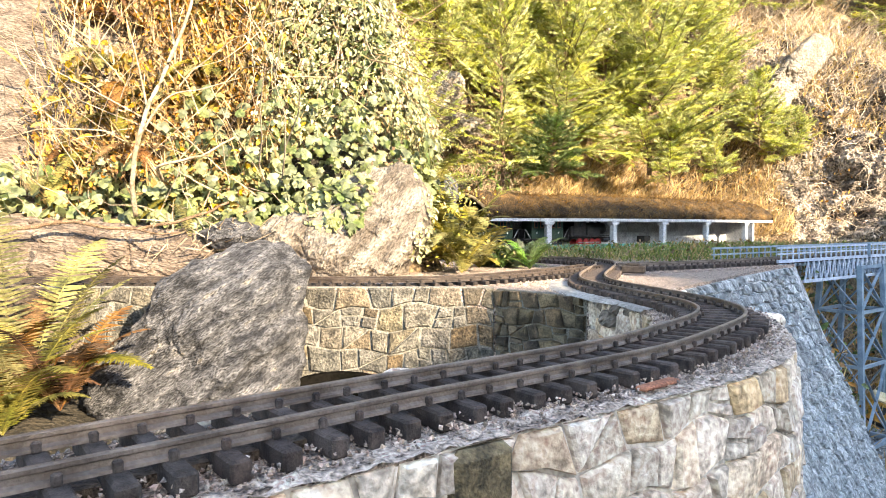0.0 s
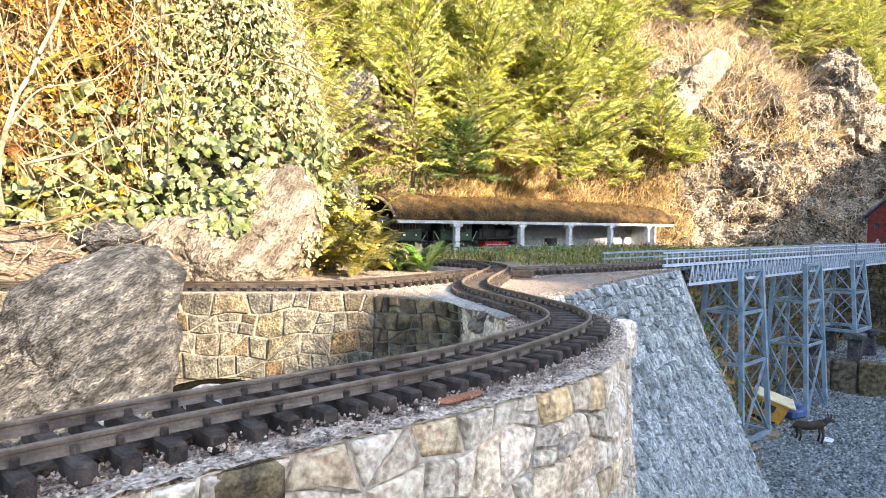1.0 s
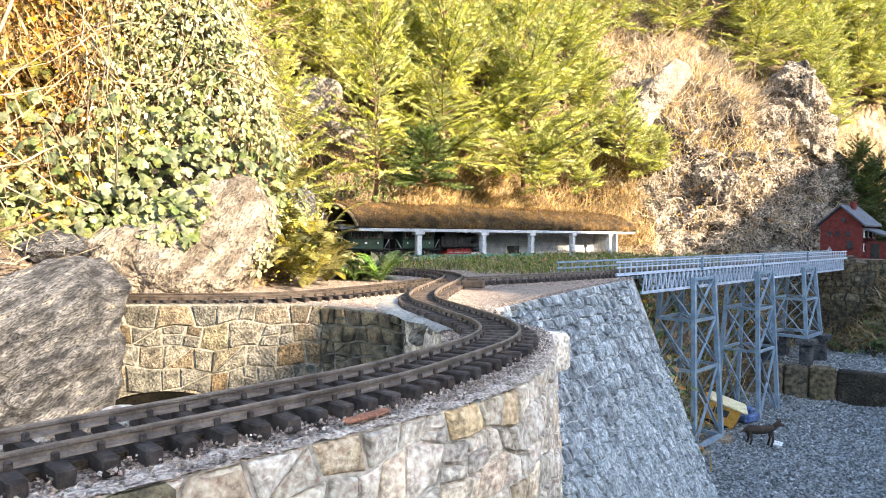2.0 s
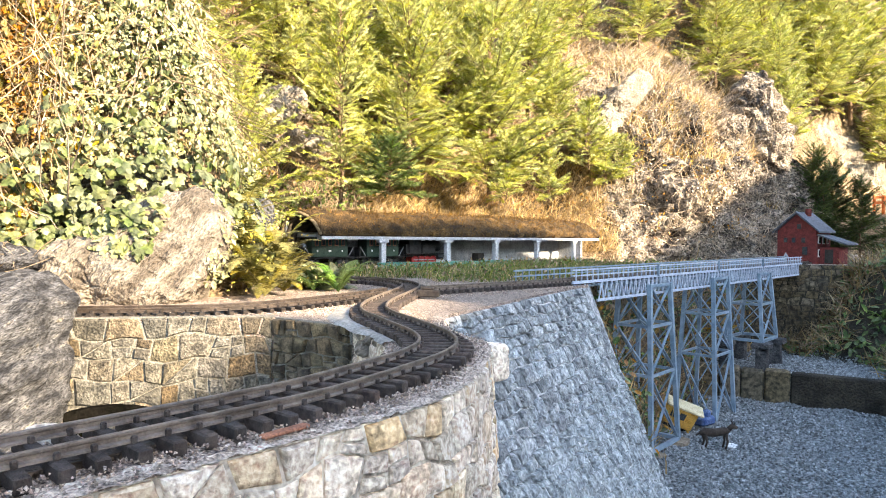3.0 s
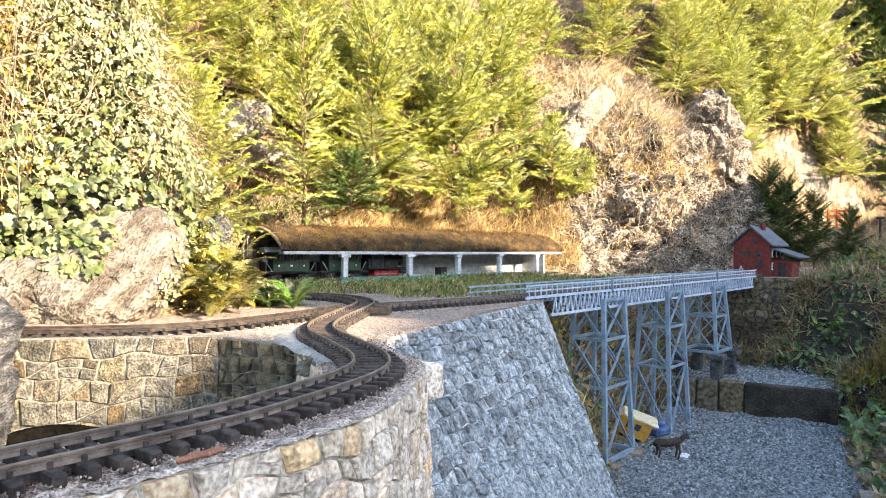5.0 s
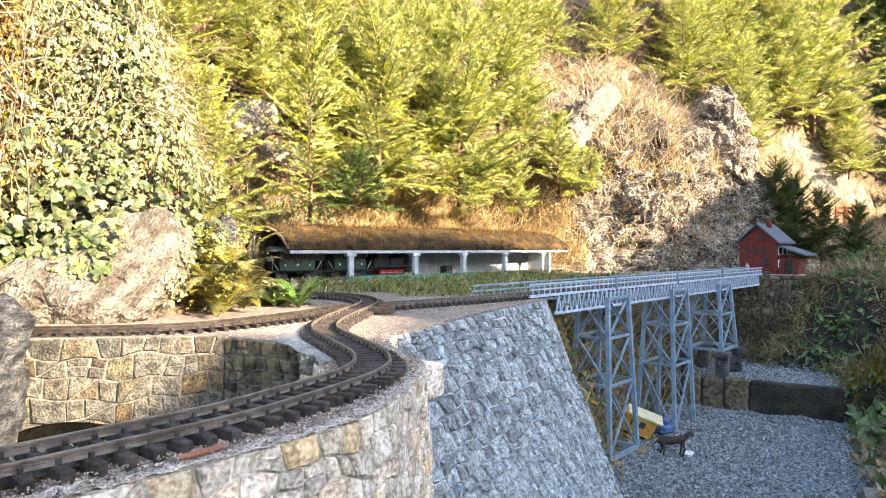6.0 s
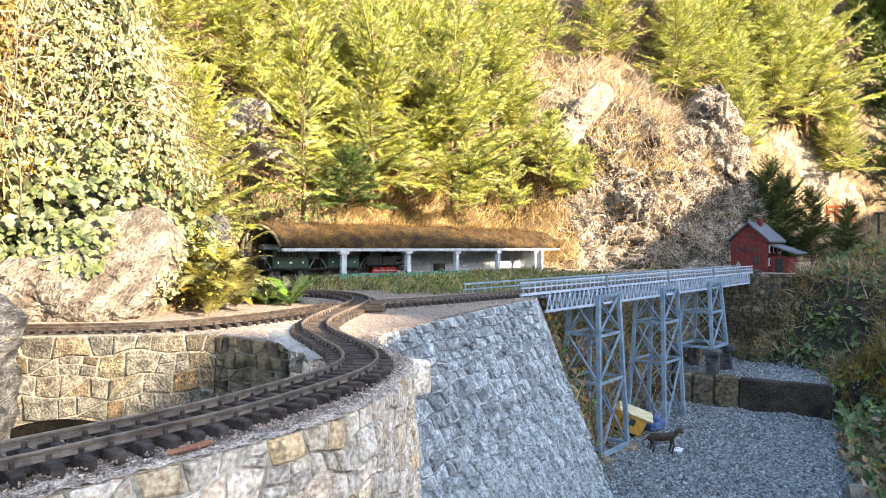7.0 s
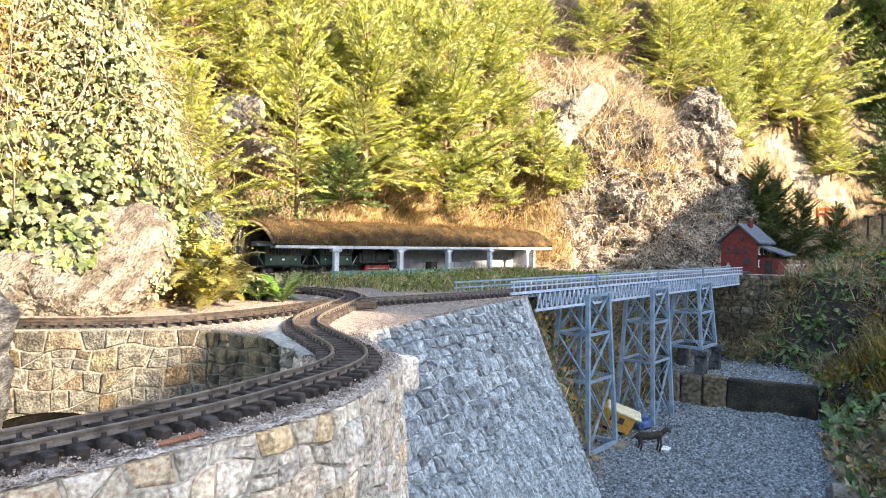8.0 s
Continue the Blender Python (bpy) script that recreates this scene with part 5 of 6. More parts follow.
def wheel(o, m, x, y, r, material, parent):
    c = o + m @ Vector((x, y, r))
    ax = m @ Vector((0, 1, 0))
    g = Geo().tube([c - ax * 0.003, c + ax * 0.003], r, 16).tube([c - ax * 0.004, c + ax * 0.004], [r * 0.35, r * 0.35], 8)
    return part("wheel", g, material, parent)


def coach(s, label):
    o, m = chassis(s, 0.06)
    t = thing("railway_coach", o, label, "railway coach", "coaches of the train")
    at = lambda x, y, z: o + m @ Vector((x, y, z))
    body = part("body", Geo().box(at(0, 0, 0.084), (0.175, 0.092, 0.092), m, 0.002), M_coach, t)
    part("waist_band", Geo().box(at(0, 0, 0.084), (0.1765, 0.0935, 0.003), m), M_black, t)
    arch = [(-0.052, 0.128), (-0.045, 0.138), (-0.028, 0.147), (0, 0.151), (0.028, 0.147), (0.045, 0.138), (0.052, 0.128), (0.040, 0.127), (-0.040, 0.127)]
    g = Geo().add([at(x, y, z) for x in (-0.128, 0.128) for y, z in arch], [tuple(range(8, -1, -1)), tuple(range(9, 18))] + [(i, (i + 1) % 9, (i + 1) % 9 + 9, i + 9) for i in range(9)])
    part("roof", g, M_roof, t, "light grey arched roof")
    for sy in (-1, 1):
        for k in range(5):
            w = part("window", Geo().box(at(-0.064 + 0.032 * k, sy * 0.0465, 0.104), (0.018, 0.003, 0.030), m, 0.001), M_frame, t)
            part("pane", Geo().box(at(-0.064 + 0.032 * k, sy * 0.0482, 0.104), (0.013, 0.002, 0.025), m), M_pane, w)
        for x in (-0.06, 0.0, 0.06):
            part("plate", Geo().box(at(x, sy * 0.0465, 0.066), (0.006 if x else 0.012, 0.002, 0.008), m), M_white, t, "small white lettering plate")
    part("underframe", Geo().box(at(0, 0, 0.034), (0.25, 0.07, 0.010), m, 0.002), M_black, t)
    for e in (-1, 1):
        part("platform_rail", Geo().box(at(e * 0.121, 0, 0.060), (0.004, 0.08, 0.045), m, 0.001), M_black, t)
        for sy in (-1, 1):
            part("handrail", Geo().tube([at(e * 0.120, sy * 0.040, 0.085), at(e * 0.092, sy * 0.044, 0.040)], 0.002, 5), M_roof, t)
            part("buffer", Geo().tube([at(e * 0.125, sy * 0.026, 0.034), at(e * 0.136, sy * 0.026, 0.034), at(e * 0.139, sy * 0.026, 0.034)], [0.004, 0.004, 0.009], 10), M_black, t)
        for x in (0.055, 0.085):
            for sy in (-1, 1):
                wheel(o, m, e * x, sy * 0.022, 0.014, M_black, t)
    return t


def locomotive(s):
    o, m = chassis(s, 0.06)
    t = thing("steam_locomotive", o, "black model steam tank engine with red wheels", "locomotive")
    at = lambda x, y, z: o + m @ Vector((x, y, z))
    part("frame", Geo().box(at(0, 0, 0.040), (0.225, 0.045, 0.010), m, 0.002), M_black, t)
    part("running_board", Geo().box(at(0, 0, 0.050), (0.23, 0.09, 0.006), m, 0.001), M_black, t)
    part("boiler", Geo().tube([at(-0.02, 0, 0.087), at(0.09, 0, 0.087), at(0.108, 0, 0.087), at(0.110, 0, 0.087)], [0.028, 0.028, 0.028, 0.020], 18), M_black, t, smooth=True)
    for sy in (-1, 1):
        part("side_tank", Geo().box(at(0.02, sy * 0.035, 0.073), (0.085, 0.018, 0.042), m, 0.003), M_black, t)
        part("cylinder", Geo().tube([at(0.075, sy * 0.038, 0.032), at(0.108, sy * 0.038, 0.032)], 0.012, 12), M_black, t)
        part("buffer", Geo().tube([at(0.115, sy * 0.026, 0.036), at(0.127, sy * 0.026, 0.036), at(0.130, sy * 0.026, 0.036)], [0.004, 0.004, 0.009], 10), M_black, t)
        for x in (-0.055, -0.015, 0.025, 0.06):
            wheel(o, m, x, sy * 0.024, 0.019, M_red, t)
        part("side_rod", Geo().box(at(0.0, sy * 0.030, 0.019), (0.13, 0.002, 0.004), m), M_roof, t)
    cab = part("cab", Geo().box(at(-0.065, 0, 0.092), (0.075, 0.09, 0.078), m, 0.002), M_black, t)
    for sy in (-1, 1):
        part("window", Geo().box(at(-0.062, sy * 0.0455, 0.108), (0.026, 0.002, 0.026), m), M_pane, cab)
    g = Geo().add([at(x, y, z) for x in (-0.115, -0.022) for y, z in ((-0.052, 0.130), (-0.03, 0.141), (0, 0.145), (0.03, 0.141), (0.052, 0.130))],
                  [(0, 1, 2, 3, 4), (9, 8, 7, 6, 5)] + [(i, (i + 1) % 5, (i + 1) % 5 + 5, i + 5) for i in range(5)])
    part("cab_roof", g, M_black, t)
    part("bunker", Geo().box(at(-0.108, 0, 0.075), (0.022, 0.08, 0.045), m, 0.002), M_black, t)
    part("chimney", Geo().tube([at(0.085, 0, 0.11), at(0.085, 0, 0.14), at(0.085, 0, 0.146)], [0.010, 0.010, 0.013], 12), M_black, t)
    part("dome", Geo().tube([at(0.04, 0, 0.11), at(0.04, 0, 0.125), at(0.04, 0, 0.133)], [0.013, 0.012, 0.005], 12), M_black, t)
    return t


coach(4.49, "dark green model railway coach with open platforms")
coach(4.76, "dark green model railway coach inside the gallery")
locomotive(5.01)
figurine(path_at(4.49 - 0.112) + Vector((0, 0, 0.042)), 0.07, M_plain_fig, "painted guard figurine on a coach platform")


# ---- plants ----
nrng = np.random.RandomState(4)


def unit(a):
    return a / np.maximum(np.linalg.norm(a, axis=-1, keepdims=True), 1e-9)


def scatter(name, shape, faces, pos, ahead, up, size, material, label="", category="", parent=None, kind="stuff"):
    """Copies of a small outline joined in one mesh: ahead is the way that a leaf points, up its face's normal."""
    pos, ahead, up, size = np.asarray(pos), unit(np.asarray(ahead)), np.asarray(up), np.asarray(size)
    side = unit(np.cross(ahead, up))
    up = np.cross(side, ahead)
    sh = np.asarray(shape)
    v = pos[:, None, :] + size[:, None, None] * (sh[None, :, 0:1] * side[:, None, :] + sh[None, :, 1:2] * ahead[:, None, :] + sh[None, :, 2:3] * up[:, None, :])
    k = len(sh)
    me = bpy.data.meshes.new(name)
    f = [[i + k * j for i in q] for j in range(len(pos)) for q in faces]
    me.from_pydata(v.reshape(-1, 3).tolist(), [], f)
    me.materials.append(material)
    ob = new(name, me)
    if parent is not None:
        ob.parent = parent
        ob.matrix_parent_inverse = Matrix.Translation(parent.location).inverted()
    return tagged(ob, label, category, kind=kind)


IVY = ([(0, 0, 0), (0.30, 0.02, -0.04), (0.55, 0.28, -0.10), (0.28, 0.48, -0.02), (0.34, 0.72, -0.06), (0, 1.0, -0.12), (-0.34, 0.72, -0.06), (-0.28, 0.48, -0.02),
        (-0.55, 0.28, -0.10), (-0.30, 0.02, -0.04), (0, 0.45, 0.03)],
       [(10, 0, 1), (10, 1, 2), (10, 2, 3), (10, 3, 4), (10, 4, 5), (10, 5, 6), (10, 6, 7), (10, 7, 8), (10, 8, 9), (10, 9, 0)])
LEAF = ([(0, 0, 0), (0.26, 0.35, 0.05), (0.18, 0.75, 0.02), (0, 1.0, -0.08), (-0.18, 0.75, 0.02), (-0.26, 0.35, 0.05), (0, 0.5, -0.03)],
        [(0, 1, 6), (1, 2, 6), (2, 3, 6), (3, 4, 6), (4, 5, 6), (5, 0, 6)])
BLADE = ([(-0.03, 0, 0), (0.03, 0, 0), (0.024, 0.5, 0.06), (-0.024, 0.5, 0.06), (0, 1.0, 0.28)], [(0, 1, 2, 3), (3, 2, 4)])



def on_hill(n, x0, x1, z0, z1, out=(0.0, 0.05), y_max=9, y_min=0, power=1.0):
    """Random places on the hillside: places and the outward way."""
    idx = [i for i in range(4, HU - 4) if x0 <= hill_line[i].x <= x1 and y_min <= hill_line[i].y <= y_max]
    pos, way = [], []
    if not idx:
        return np.zeros((0, 3)), np.zeros((0, 3))
    for _ in range(n):
        i = idx[nrng.randint(len(idx))]
        p = hill_point(i, z0 + (z1 - z0) * nrng.rand() ** power)
        nn = hill_norm[i]
        o = nrng.uniform(*out)
        t = Vector((nn.y, -nn.x, 0)) * nrng.uniform(-0.03, 0.03)
        pos.append((p.x - nn.x * o + t.x, p.y - nn.y * o + t.y, p.z + o * 0.3))
        way.append((-nn.x, -nn.y, 0.0))
    return np.array(pos), np.array(way)


def patchy(pos, scale, level, seed):
    keep = [noise.noise(Vector(p) * scale + Vector((seed, seed, 0))) > level for p in pos]
    return np.array(keep, bool)


def leaf_stuff(name, pos, way, shape, size, material, label, category="foliage", hang=0.5, spread=0.8):
    n = len(pos)
    if not n:
        return None
    up = unit(way + np.array([0, 0, 0.45]) + nrng.normal(0, 0.45, (n, 3)))
    ahead = nrng.normal(0, spread, (n, 3)) + np.array([0, 0, -hang]) + way * 0.3
    return scatter(name, *shape, pos, ahead, up, nrng.uniform(size[0], size[1], n), material, label, category)


def grass_stuff(name, pos, size, material, label, category="grass", lean=0.45, up=1.0, way=None):
    n = len(pos)
    ahead = nrng.normal(0, lean, (n, 3)) + np.array([0, 0, up]) + (0 if way is None else way)
    return scatter(name, *BLADE, pos, ahead, nrng.normal(0, 1, (n, 3)) + 0.01, nrng.uniform(size[0], size[1], n), material, label, category)


def twig_stuff(name, pos, way, length, radius, material, label, category="twigs", bend=0.5, rise=0.3):
    g = Geo()
    for p, w in zip(pos, way):
        d = Vector(w) * 0.6 + Vector(nrng.normal(0, 0.6, 3)) + Vector((0, 0, rise))
        d.normalize()
        q, pts = Vector(p), [Vector(p)]
        n = 5
        ln = nrng.uniform(*length)
        for k in range(n):
            d = (d + Vector(nrng.normal(0, bend * 0.5, 3))).normalized()
            q = q + d * ln / n
            pts.append(q)
        r = nrng.uniform(*radius)
        g.tube(pts, [r * (1 - 0.75 * k / n) for k in range(n + 1)], 3, cap=False)
    return tagged(part(name, g, material), label, category, kind="stuff")


fern_spots = []
# ivy curtain over the rocks
ivy = thing("ivy", (-0.3, 1.62, 0.2), "green ivy hanging over the rocks and slope", "ivy")
pos, way = on_hill(13000, -0.66, 0.2, 0.08, 1.6, (0.0, 0.10), y_max=2.45)
keep = patchy(pos, 3.0, -0.42, 3) & ((pos[:, 0] > -0.46 + 0.12 * nrng.rand(len(pos))) | (pos[:, 2] < 0.33))
pos, way = pos[keep], way[keep]
n = len(pos)
up = unit(way + np.array([0, 0, 0.5]) + nrng.normal(0, 0.42, (n, 3)))
scatter("ivy_leaves", *IVY, pos, nrng.normal(0, 0.6, (n, 3)) + np.array([0, 0, -0.7]), up, nrng.uniform(0.012, 0.027, n), M_ivy, parent=ivy)
single = Geo().add(*IVY)
ivy_leaf_mesh = mesh_of("leaf", single, M_ivy_part)
pos2, way2 = on_hill(280, -0.62, 0.05, 0.12, 0.50, (0.06, 0.13), y_max=1.9)
for p, w in zip(pos2, way2):
    z = Vector(w) + Vector((0, 0, 0.5)) + Vector(nrng.normal(0, 0.4, 3))
    z.normalize()
    y = (Vector((0, 0, -0.8)) + Vector(nrng.normal(0, 0.5, 3)))
    y = (y - z * y.dot(z)).normalized()
    s = nrng.uniform(0.022, 0.036)
    ob = part("leaf", ivy_leaf_mesh, M_ivy_part, ivy)
    ob.matrix_basis = Matrix.Translation(p) @ Matrix((y.cross(z), y, z)).transposed().to_4x4() @ Matrix.Diagonal((s, s, s, 1))
# ivy trailing over the pale rock
tips = []
for v in ivy_rock.data.vertices:
    c = v.co
    if c.y < 1.56 and c.z > 0.085 and c.x < -0.150 + 0.9 * max(0.0, c.z - 0.20) + 0.06 * noise.noise(Vector(c) * 9) and nrng.rand() < 0.22:
        tips.append((c.x, c.y - nrng.uniform(0.004, 0.02), c.z + nrng.uniform(0, 0.01)))
tips = np.array(tips)
n = len(tips)
if n:
    scatter("rock_ivy", *IVY, tips, nrng.normal(0, 0.6, (n, 3)) + np.array([0, 0, -0.7]), unit(np.array([0.1, -0.8, 0.45]) + nrng.normal(0, 0.35, (n, 3))), nrng.uniform(0.015, 0.030, n), M_ivy, parent=ivy)
pos, way = on_hill(160, -0.62, -0.16, 0.06, 0.16, (0.10, 0.20), y_max=1.8)
grass_stuff("dry_grass", pos, (0.03, 0.08), M_wood, "brown dry grass over the low rock", up=-0.2, way=way * 0.6)
side = [tuple(v.co) for v in ivy_rock.data.vertices if v.co.y < 1.58 and v.co.z > 0.02 and v.co.x > 0.0 - 0.10 * v.co.z + 0.05 * noise.noise(v.co * 11)]
side = np.array(side)[nrng.rand(len(side)) < 0.35]
n = len(side)
leaf_stuff("trailing_leaves", side + nrng.uniform(-0.02, 0.012, (n, 3)), np.tile([0.3, -0.8, 0.3], (n, 1)), LEAF, (0.010, 0.024), M_ivy_pale, "pale yellow-green leaves trailing down the rock", "creeper", hang=0.9)
# pale strands among the ivy
pos, way = on_hill(700, -0.5, 0.2, 0.5, 1.8, (0.04, 0.12), y_max=2.4)
twig_stuff("hanging_strands", pos, way * 0.3, (0.15, 0.35), (0.0012, 0.0028), M_twig, "pale dry strands hanging among the ivy", bend=0.3, rise=-1.0)
pos, way = on_hill(2600, -0.5, 0.2, 0.4, 1.7, (0.03, 0.12), y_max=2.4)
grass_stuff("pale_grass", pos, (0.03, 0.075), M_straw, "pale grass hanging among the ivy", up=-0.6, way=way * 0.5)

pos, way = on_hill(15000, -0.42, 0.2, 0.36, 1.8, (0.04, 0.13), y_max=2.45)
leaf_stuff("pale_leaves", pos, way, LEAF, (0.007, 0.017), M_ivy_pale, "pale green creeper hanging over the ivy", "creeper", hang=1.2)
# autumn tangle to the side of the ivy
pos, way = on_hill(4200, -1.0, -0.30, 0.10, 1.5, (0.0, 0.10), y_max=1.75)
keep = patchy(pos, 4.0, -0.1, 9) & (pos[:, 0] < -0.45 + 0.25 * nrng.rand(len(pos)))
leaf_stuff("autumn_leaves", pos[keep], way[keep], LEAF, (0.012, 0.034), M_yellow_leaf, "yellow autumn leaves in a tangle")
pos, way = on_hill(15000, -0.98, -0.42, 0.18, 1.3, (0.0, 0.10), y_max=1.75)
keep = patchy(pos, 5.0, 0.0, 5)
leaf_stuff("rust_leaves", pos[keep], way[keep], LEAF, (0.006, 0.017), M_rust_leaf, "rust-brown withered foliage on the slope")
pos, way = on_hill(1100, -1.3, -0.35, 0.03, 0.30, (0.0, 0.10), y_max=1.75)
leaf_stuff("green_leaves", pos, way, IVY, (0.018, 0.042), M_ivy, "broad green leaves among dry stems")
pos, way = on_hill(110, -1.0, -0.3, 0.1, 1.0, (0.03, 0.12), y_max=1.75)
twig_stuff("dry_stems", pos, way, (0.12, 0.45), (0.001, 0.0026), M_wood, "pale dry stems in the tangle", bend=0.35, rise=0.7)
pos, way = on_hill(2200, -1.0, -0.36, 0.22, 1.4, (0.0, 0.08), y_max=1.75)
grass_stuff("dry_grass", pos, (0.04, 0.11), M_straw, "dry straw grass on the slope", way=way * 0.6)


for k in range(20):
    pos, way = on_hill(1, -0.92, -0.46, 0.18, 0.95, (0.02, 0.04), y_max=1.75)
    fern_spots.append(tuple(pos[0]))


# a bare root along the ledge and pale branches in the tangle
def branch(name, pts, r0, r1, material, label, side=()):
    t = thing(name, pts[0], label, "branch")
    line = spline(pts, 0.012)
    n = len(line)
    part("stem", Geo().tube([p + Vector((0, 0.004 * fbm(p * 30, 2), 0.004 * fbm(p * 25 + Vector((5, 0, 0)), 2))) for p in line], [r0 + (r1 - r0) * i / (n - 1) for i in range(n)], 6), material, t, smooth=True)
    for q in side:
        line = spline(q, 0.012)
        m = len(line)
        part("twig", Geo().tube(line, [r1 * (1.1 - 0.8 * i / (m - 1)) for i in range(m)], 5), material, t, smooth=True)
    return t


branch("root", [(-0.96, 1.42, 0.085), (-0.836, 1.42, 0.095), (-0.75, 1.425, 0.106), (-0.665, 1.42, 0.090), (-0.579, 1.42, 0.096), (-0.481, 1.43, 0.121), (-0.42, 1.46, 0.15)], 0.0055, 0.003, M_bark,
       "bare brown root lying along the rock ledge", [[(-0.62, 1.42, 0.092), (-0.56, 1.40, 0.080), (-0.50, 1.40, 0.083)]])
branch("dry_branch", [(-0.664, 1.52, 0.12), (-0.644, 1.47, 0.21), (-0.608, 1.45, 0.328), (-0.572, 1.46, 0.42), (-0.543, 1.49, 0.518), (-0.525, 1.53, 0.629), (-0.515, 1.57, 0.75)], 0.0062, 0.003, M_twig,
       "long pale bare branch standing in the tangle", [[(-0.624, 1.455, 0.29), (-0.547, 1.43, 0.371), (-0.472, 1.43, 0.389), (-0.396, 1.45, 0.417)], [(-0.60, 1.455, 0.34), (-0.615, 1.44, 0.45), (-0.64, 1.44, 0.55)]])
branch("dry_branch", [(-0.60, 1.52, 0.20), (-0.575, 1.45, 0.228), (-0.486, 1.44, 0.246), (-0.398, 1.45, 0.296)], 0.0042, 0.002, M_twig, "thin pale bare branch leaning over the leaves", [[(-0.53, 1.44, 0.238), (-0.48, 1.43, 0.285)]])


M_ochre = mat("ochre_grass_blade", (0.14, 0.10, 0.03), (0.30, 0.21, 0.06), 9, island=0.4, bump=0, through_light=0.25)


# spruces
def spruce(height, radius, seed, needle_mat, step=0.030, whorls=17, droop=0.20, bare=0.06, density=1.1, needle=0.022):
    """Trunk with limbs, and the needles: two meshes of a spruce standing at the origin."""
    rng = np.random.RandomState(seed)
    wood = Geo()
    wood.tube([(rng.normal(0, 0.004), rng.normal(0, 0.004), height * k / 8) for k in range(9)], [height * 0.011 * (1 - 0.93 * k / 8) for k in range(9)], 7)
    verts, tris, count = [], [], [0]

    def spray(axis, d):
        """A twig set with needles all round: flat teeth that share the twig's line."""
        m = len(axis) - 1
        lat = unit(np.cross(d, [0, 0, 1.0]))
        up = np.cross(lat, d)
        turn = np.concatenate([np.full(m, 0.25), np.full(m, math.pi - 0.25), np.full(m, math.pi / 2)]) + rng.normal(0, 0.5, 3 * m)
        out = np.cos(turn)[:, None] * lat + np.sin(turn)[:, None] * up
        a = np.tile(np.arange(m), 3)
        ln = needle * rng.uniform(0.7, 1.2, 3 * m) * np.concatenate([np.ones(2 * m), np.full(m, 0.7)])
        tips = axis[a + 1] + ln[:, None] * unit(out * 0.85 + d * 0.75)
        verts.append(np.concatenate([axis, tips]))
        tris.append(np.stack([a, a + 1, m + 1 + np.arange(3 * m)], 1) + count[0])
        count[0] += 4 * m + 1

    for k in range(whorls):
        f0 = bare + (0.97 - bare) * max(0.0, (k + rng.uniform(-0.2, 0.2)) / whorls) ** 0.92
        for b in range(rng.randint(7, 10)):
            f = min(0.98, max(0.01, f0 + rng.uniform(-0.5, 0.5) / whorls))
            z = height * f
            az, ln = rng.uniform(0, 2 * math.pi), (radius * (1 - f) ** 0.75 + 0.03) * rng.uniform(0.55, 1.12)
            rise = 0.36 + 0.85 * f ** 1.3 + rng.normal(0, 0.16)
            h = np.array([math.cos(az), math.sin(az), 0.0])
            d0 = h + np.array([0, 0, rise])
            pts = []
            for j in range(7):
                s = j / 6
                pts.append(np.array([0, 0, z]) + ln * (d0 * s + np.array([0, 0, -droop * s * s * (1 - f) + 0.10 * s ** 3])))
            pts = np.array(pts)
            wood.tube(pts.tolist(), [0.0042 * (ln / 0.4) ** 0.6 * (1 - 0.85 * j / 6) + 0.0006 for j in range(7)], 3, cap=False)
            s = 0.16
            side = 1
            while s < 1.0:
                i = min(int(s * 6), 5)
                p = pts[i] + (pts[i + 1] - pts[i]) * (s * 6 - i)
                d = unit(pts[i + 1] - pts[i])
                lat = unit(np.cross(d, [0, 0, 1.0]))
                tl = (0.40 * ln * (1 - s) + 0.028) * rng.uniform(0.6, 1.1)
                td = unit(d * 0.75 + side * lat * 0.85 + np.array([0, 0, rng.normal(0.06, 0.22)]))
                m = max(4, int(tl / 0.0075 * density))
                q = np.linspace(0.0, 1, m + 1)[:, None]
                spray(p + td * tl * q + np.array([0, 0, -0.16 * tl]) * q * q, td)
                side = -side
                s += step / ln * 0.52 * rng.uniform(0.7, 1.3)
            m = max(6, int(ln / 0.010 * density))
            q = np.linspace(0.25, 1, m + 1) * 5.999
            ii = np.minimum(q.astype(int), 5)
            spray(pts[ii] + (pts[ii + 1] - pts[ii]) * (q - ii)[:, None], unit(pts[6] - pts[3]))
    needles = bpy.data.meshes.new("crown")
    needles.from_pydata(np.concatenate(verts).tolist(), [], np.concatenate(tris).tolist())
    needles.materials.append(needle_mat)
    return mesh_of("trunk", wood, M_bark), needles


SPRUCES = [spruce(1.25, 0.50, 1, M_needle), spruce(1.0, 0.46, 2, M_needle, whorls=16), spruce(0.45, 0.20, 3, M_needle, whorls=9),
           spruce(1.0, 0.36, 4, M_needle_shaded, whorls=15), spruce(1.05, 0.34, 5, M_needle, whorls=9, step=0.05, bare=0.10, density=0.7),
           spruce(0.34, 0.24, 6, M_needle_mid, whorls=8, step=0.022, bare=0.02, droop=0.3)]


def plant_spruce(kind, x, y, z, scale, turn, label):
    t = thing("spruce", (x, y, z), label, "spruce tree", "spruces on the slope")
    for nm, me in zip(("trunk", "crown"), SPRUCES[kind]):
        ob = new(nm, me)
        ob.parent = t
    t.matrix_basis = Matrix.Translation((x, y, z)) @ Matrix.Rotation(turn, 4, "Z") @ Matrix.Diagonal((scale, scale, scale, 1))
    return t


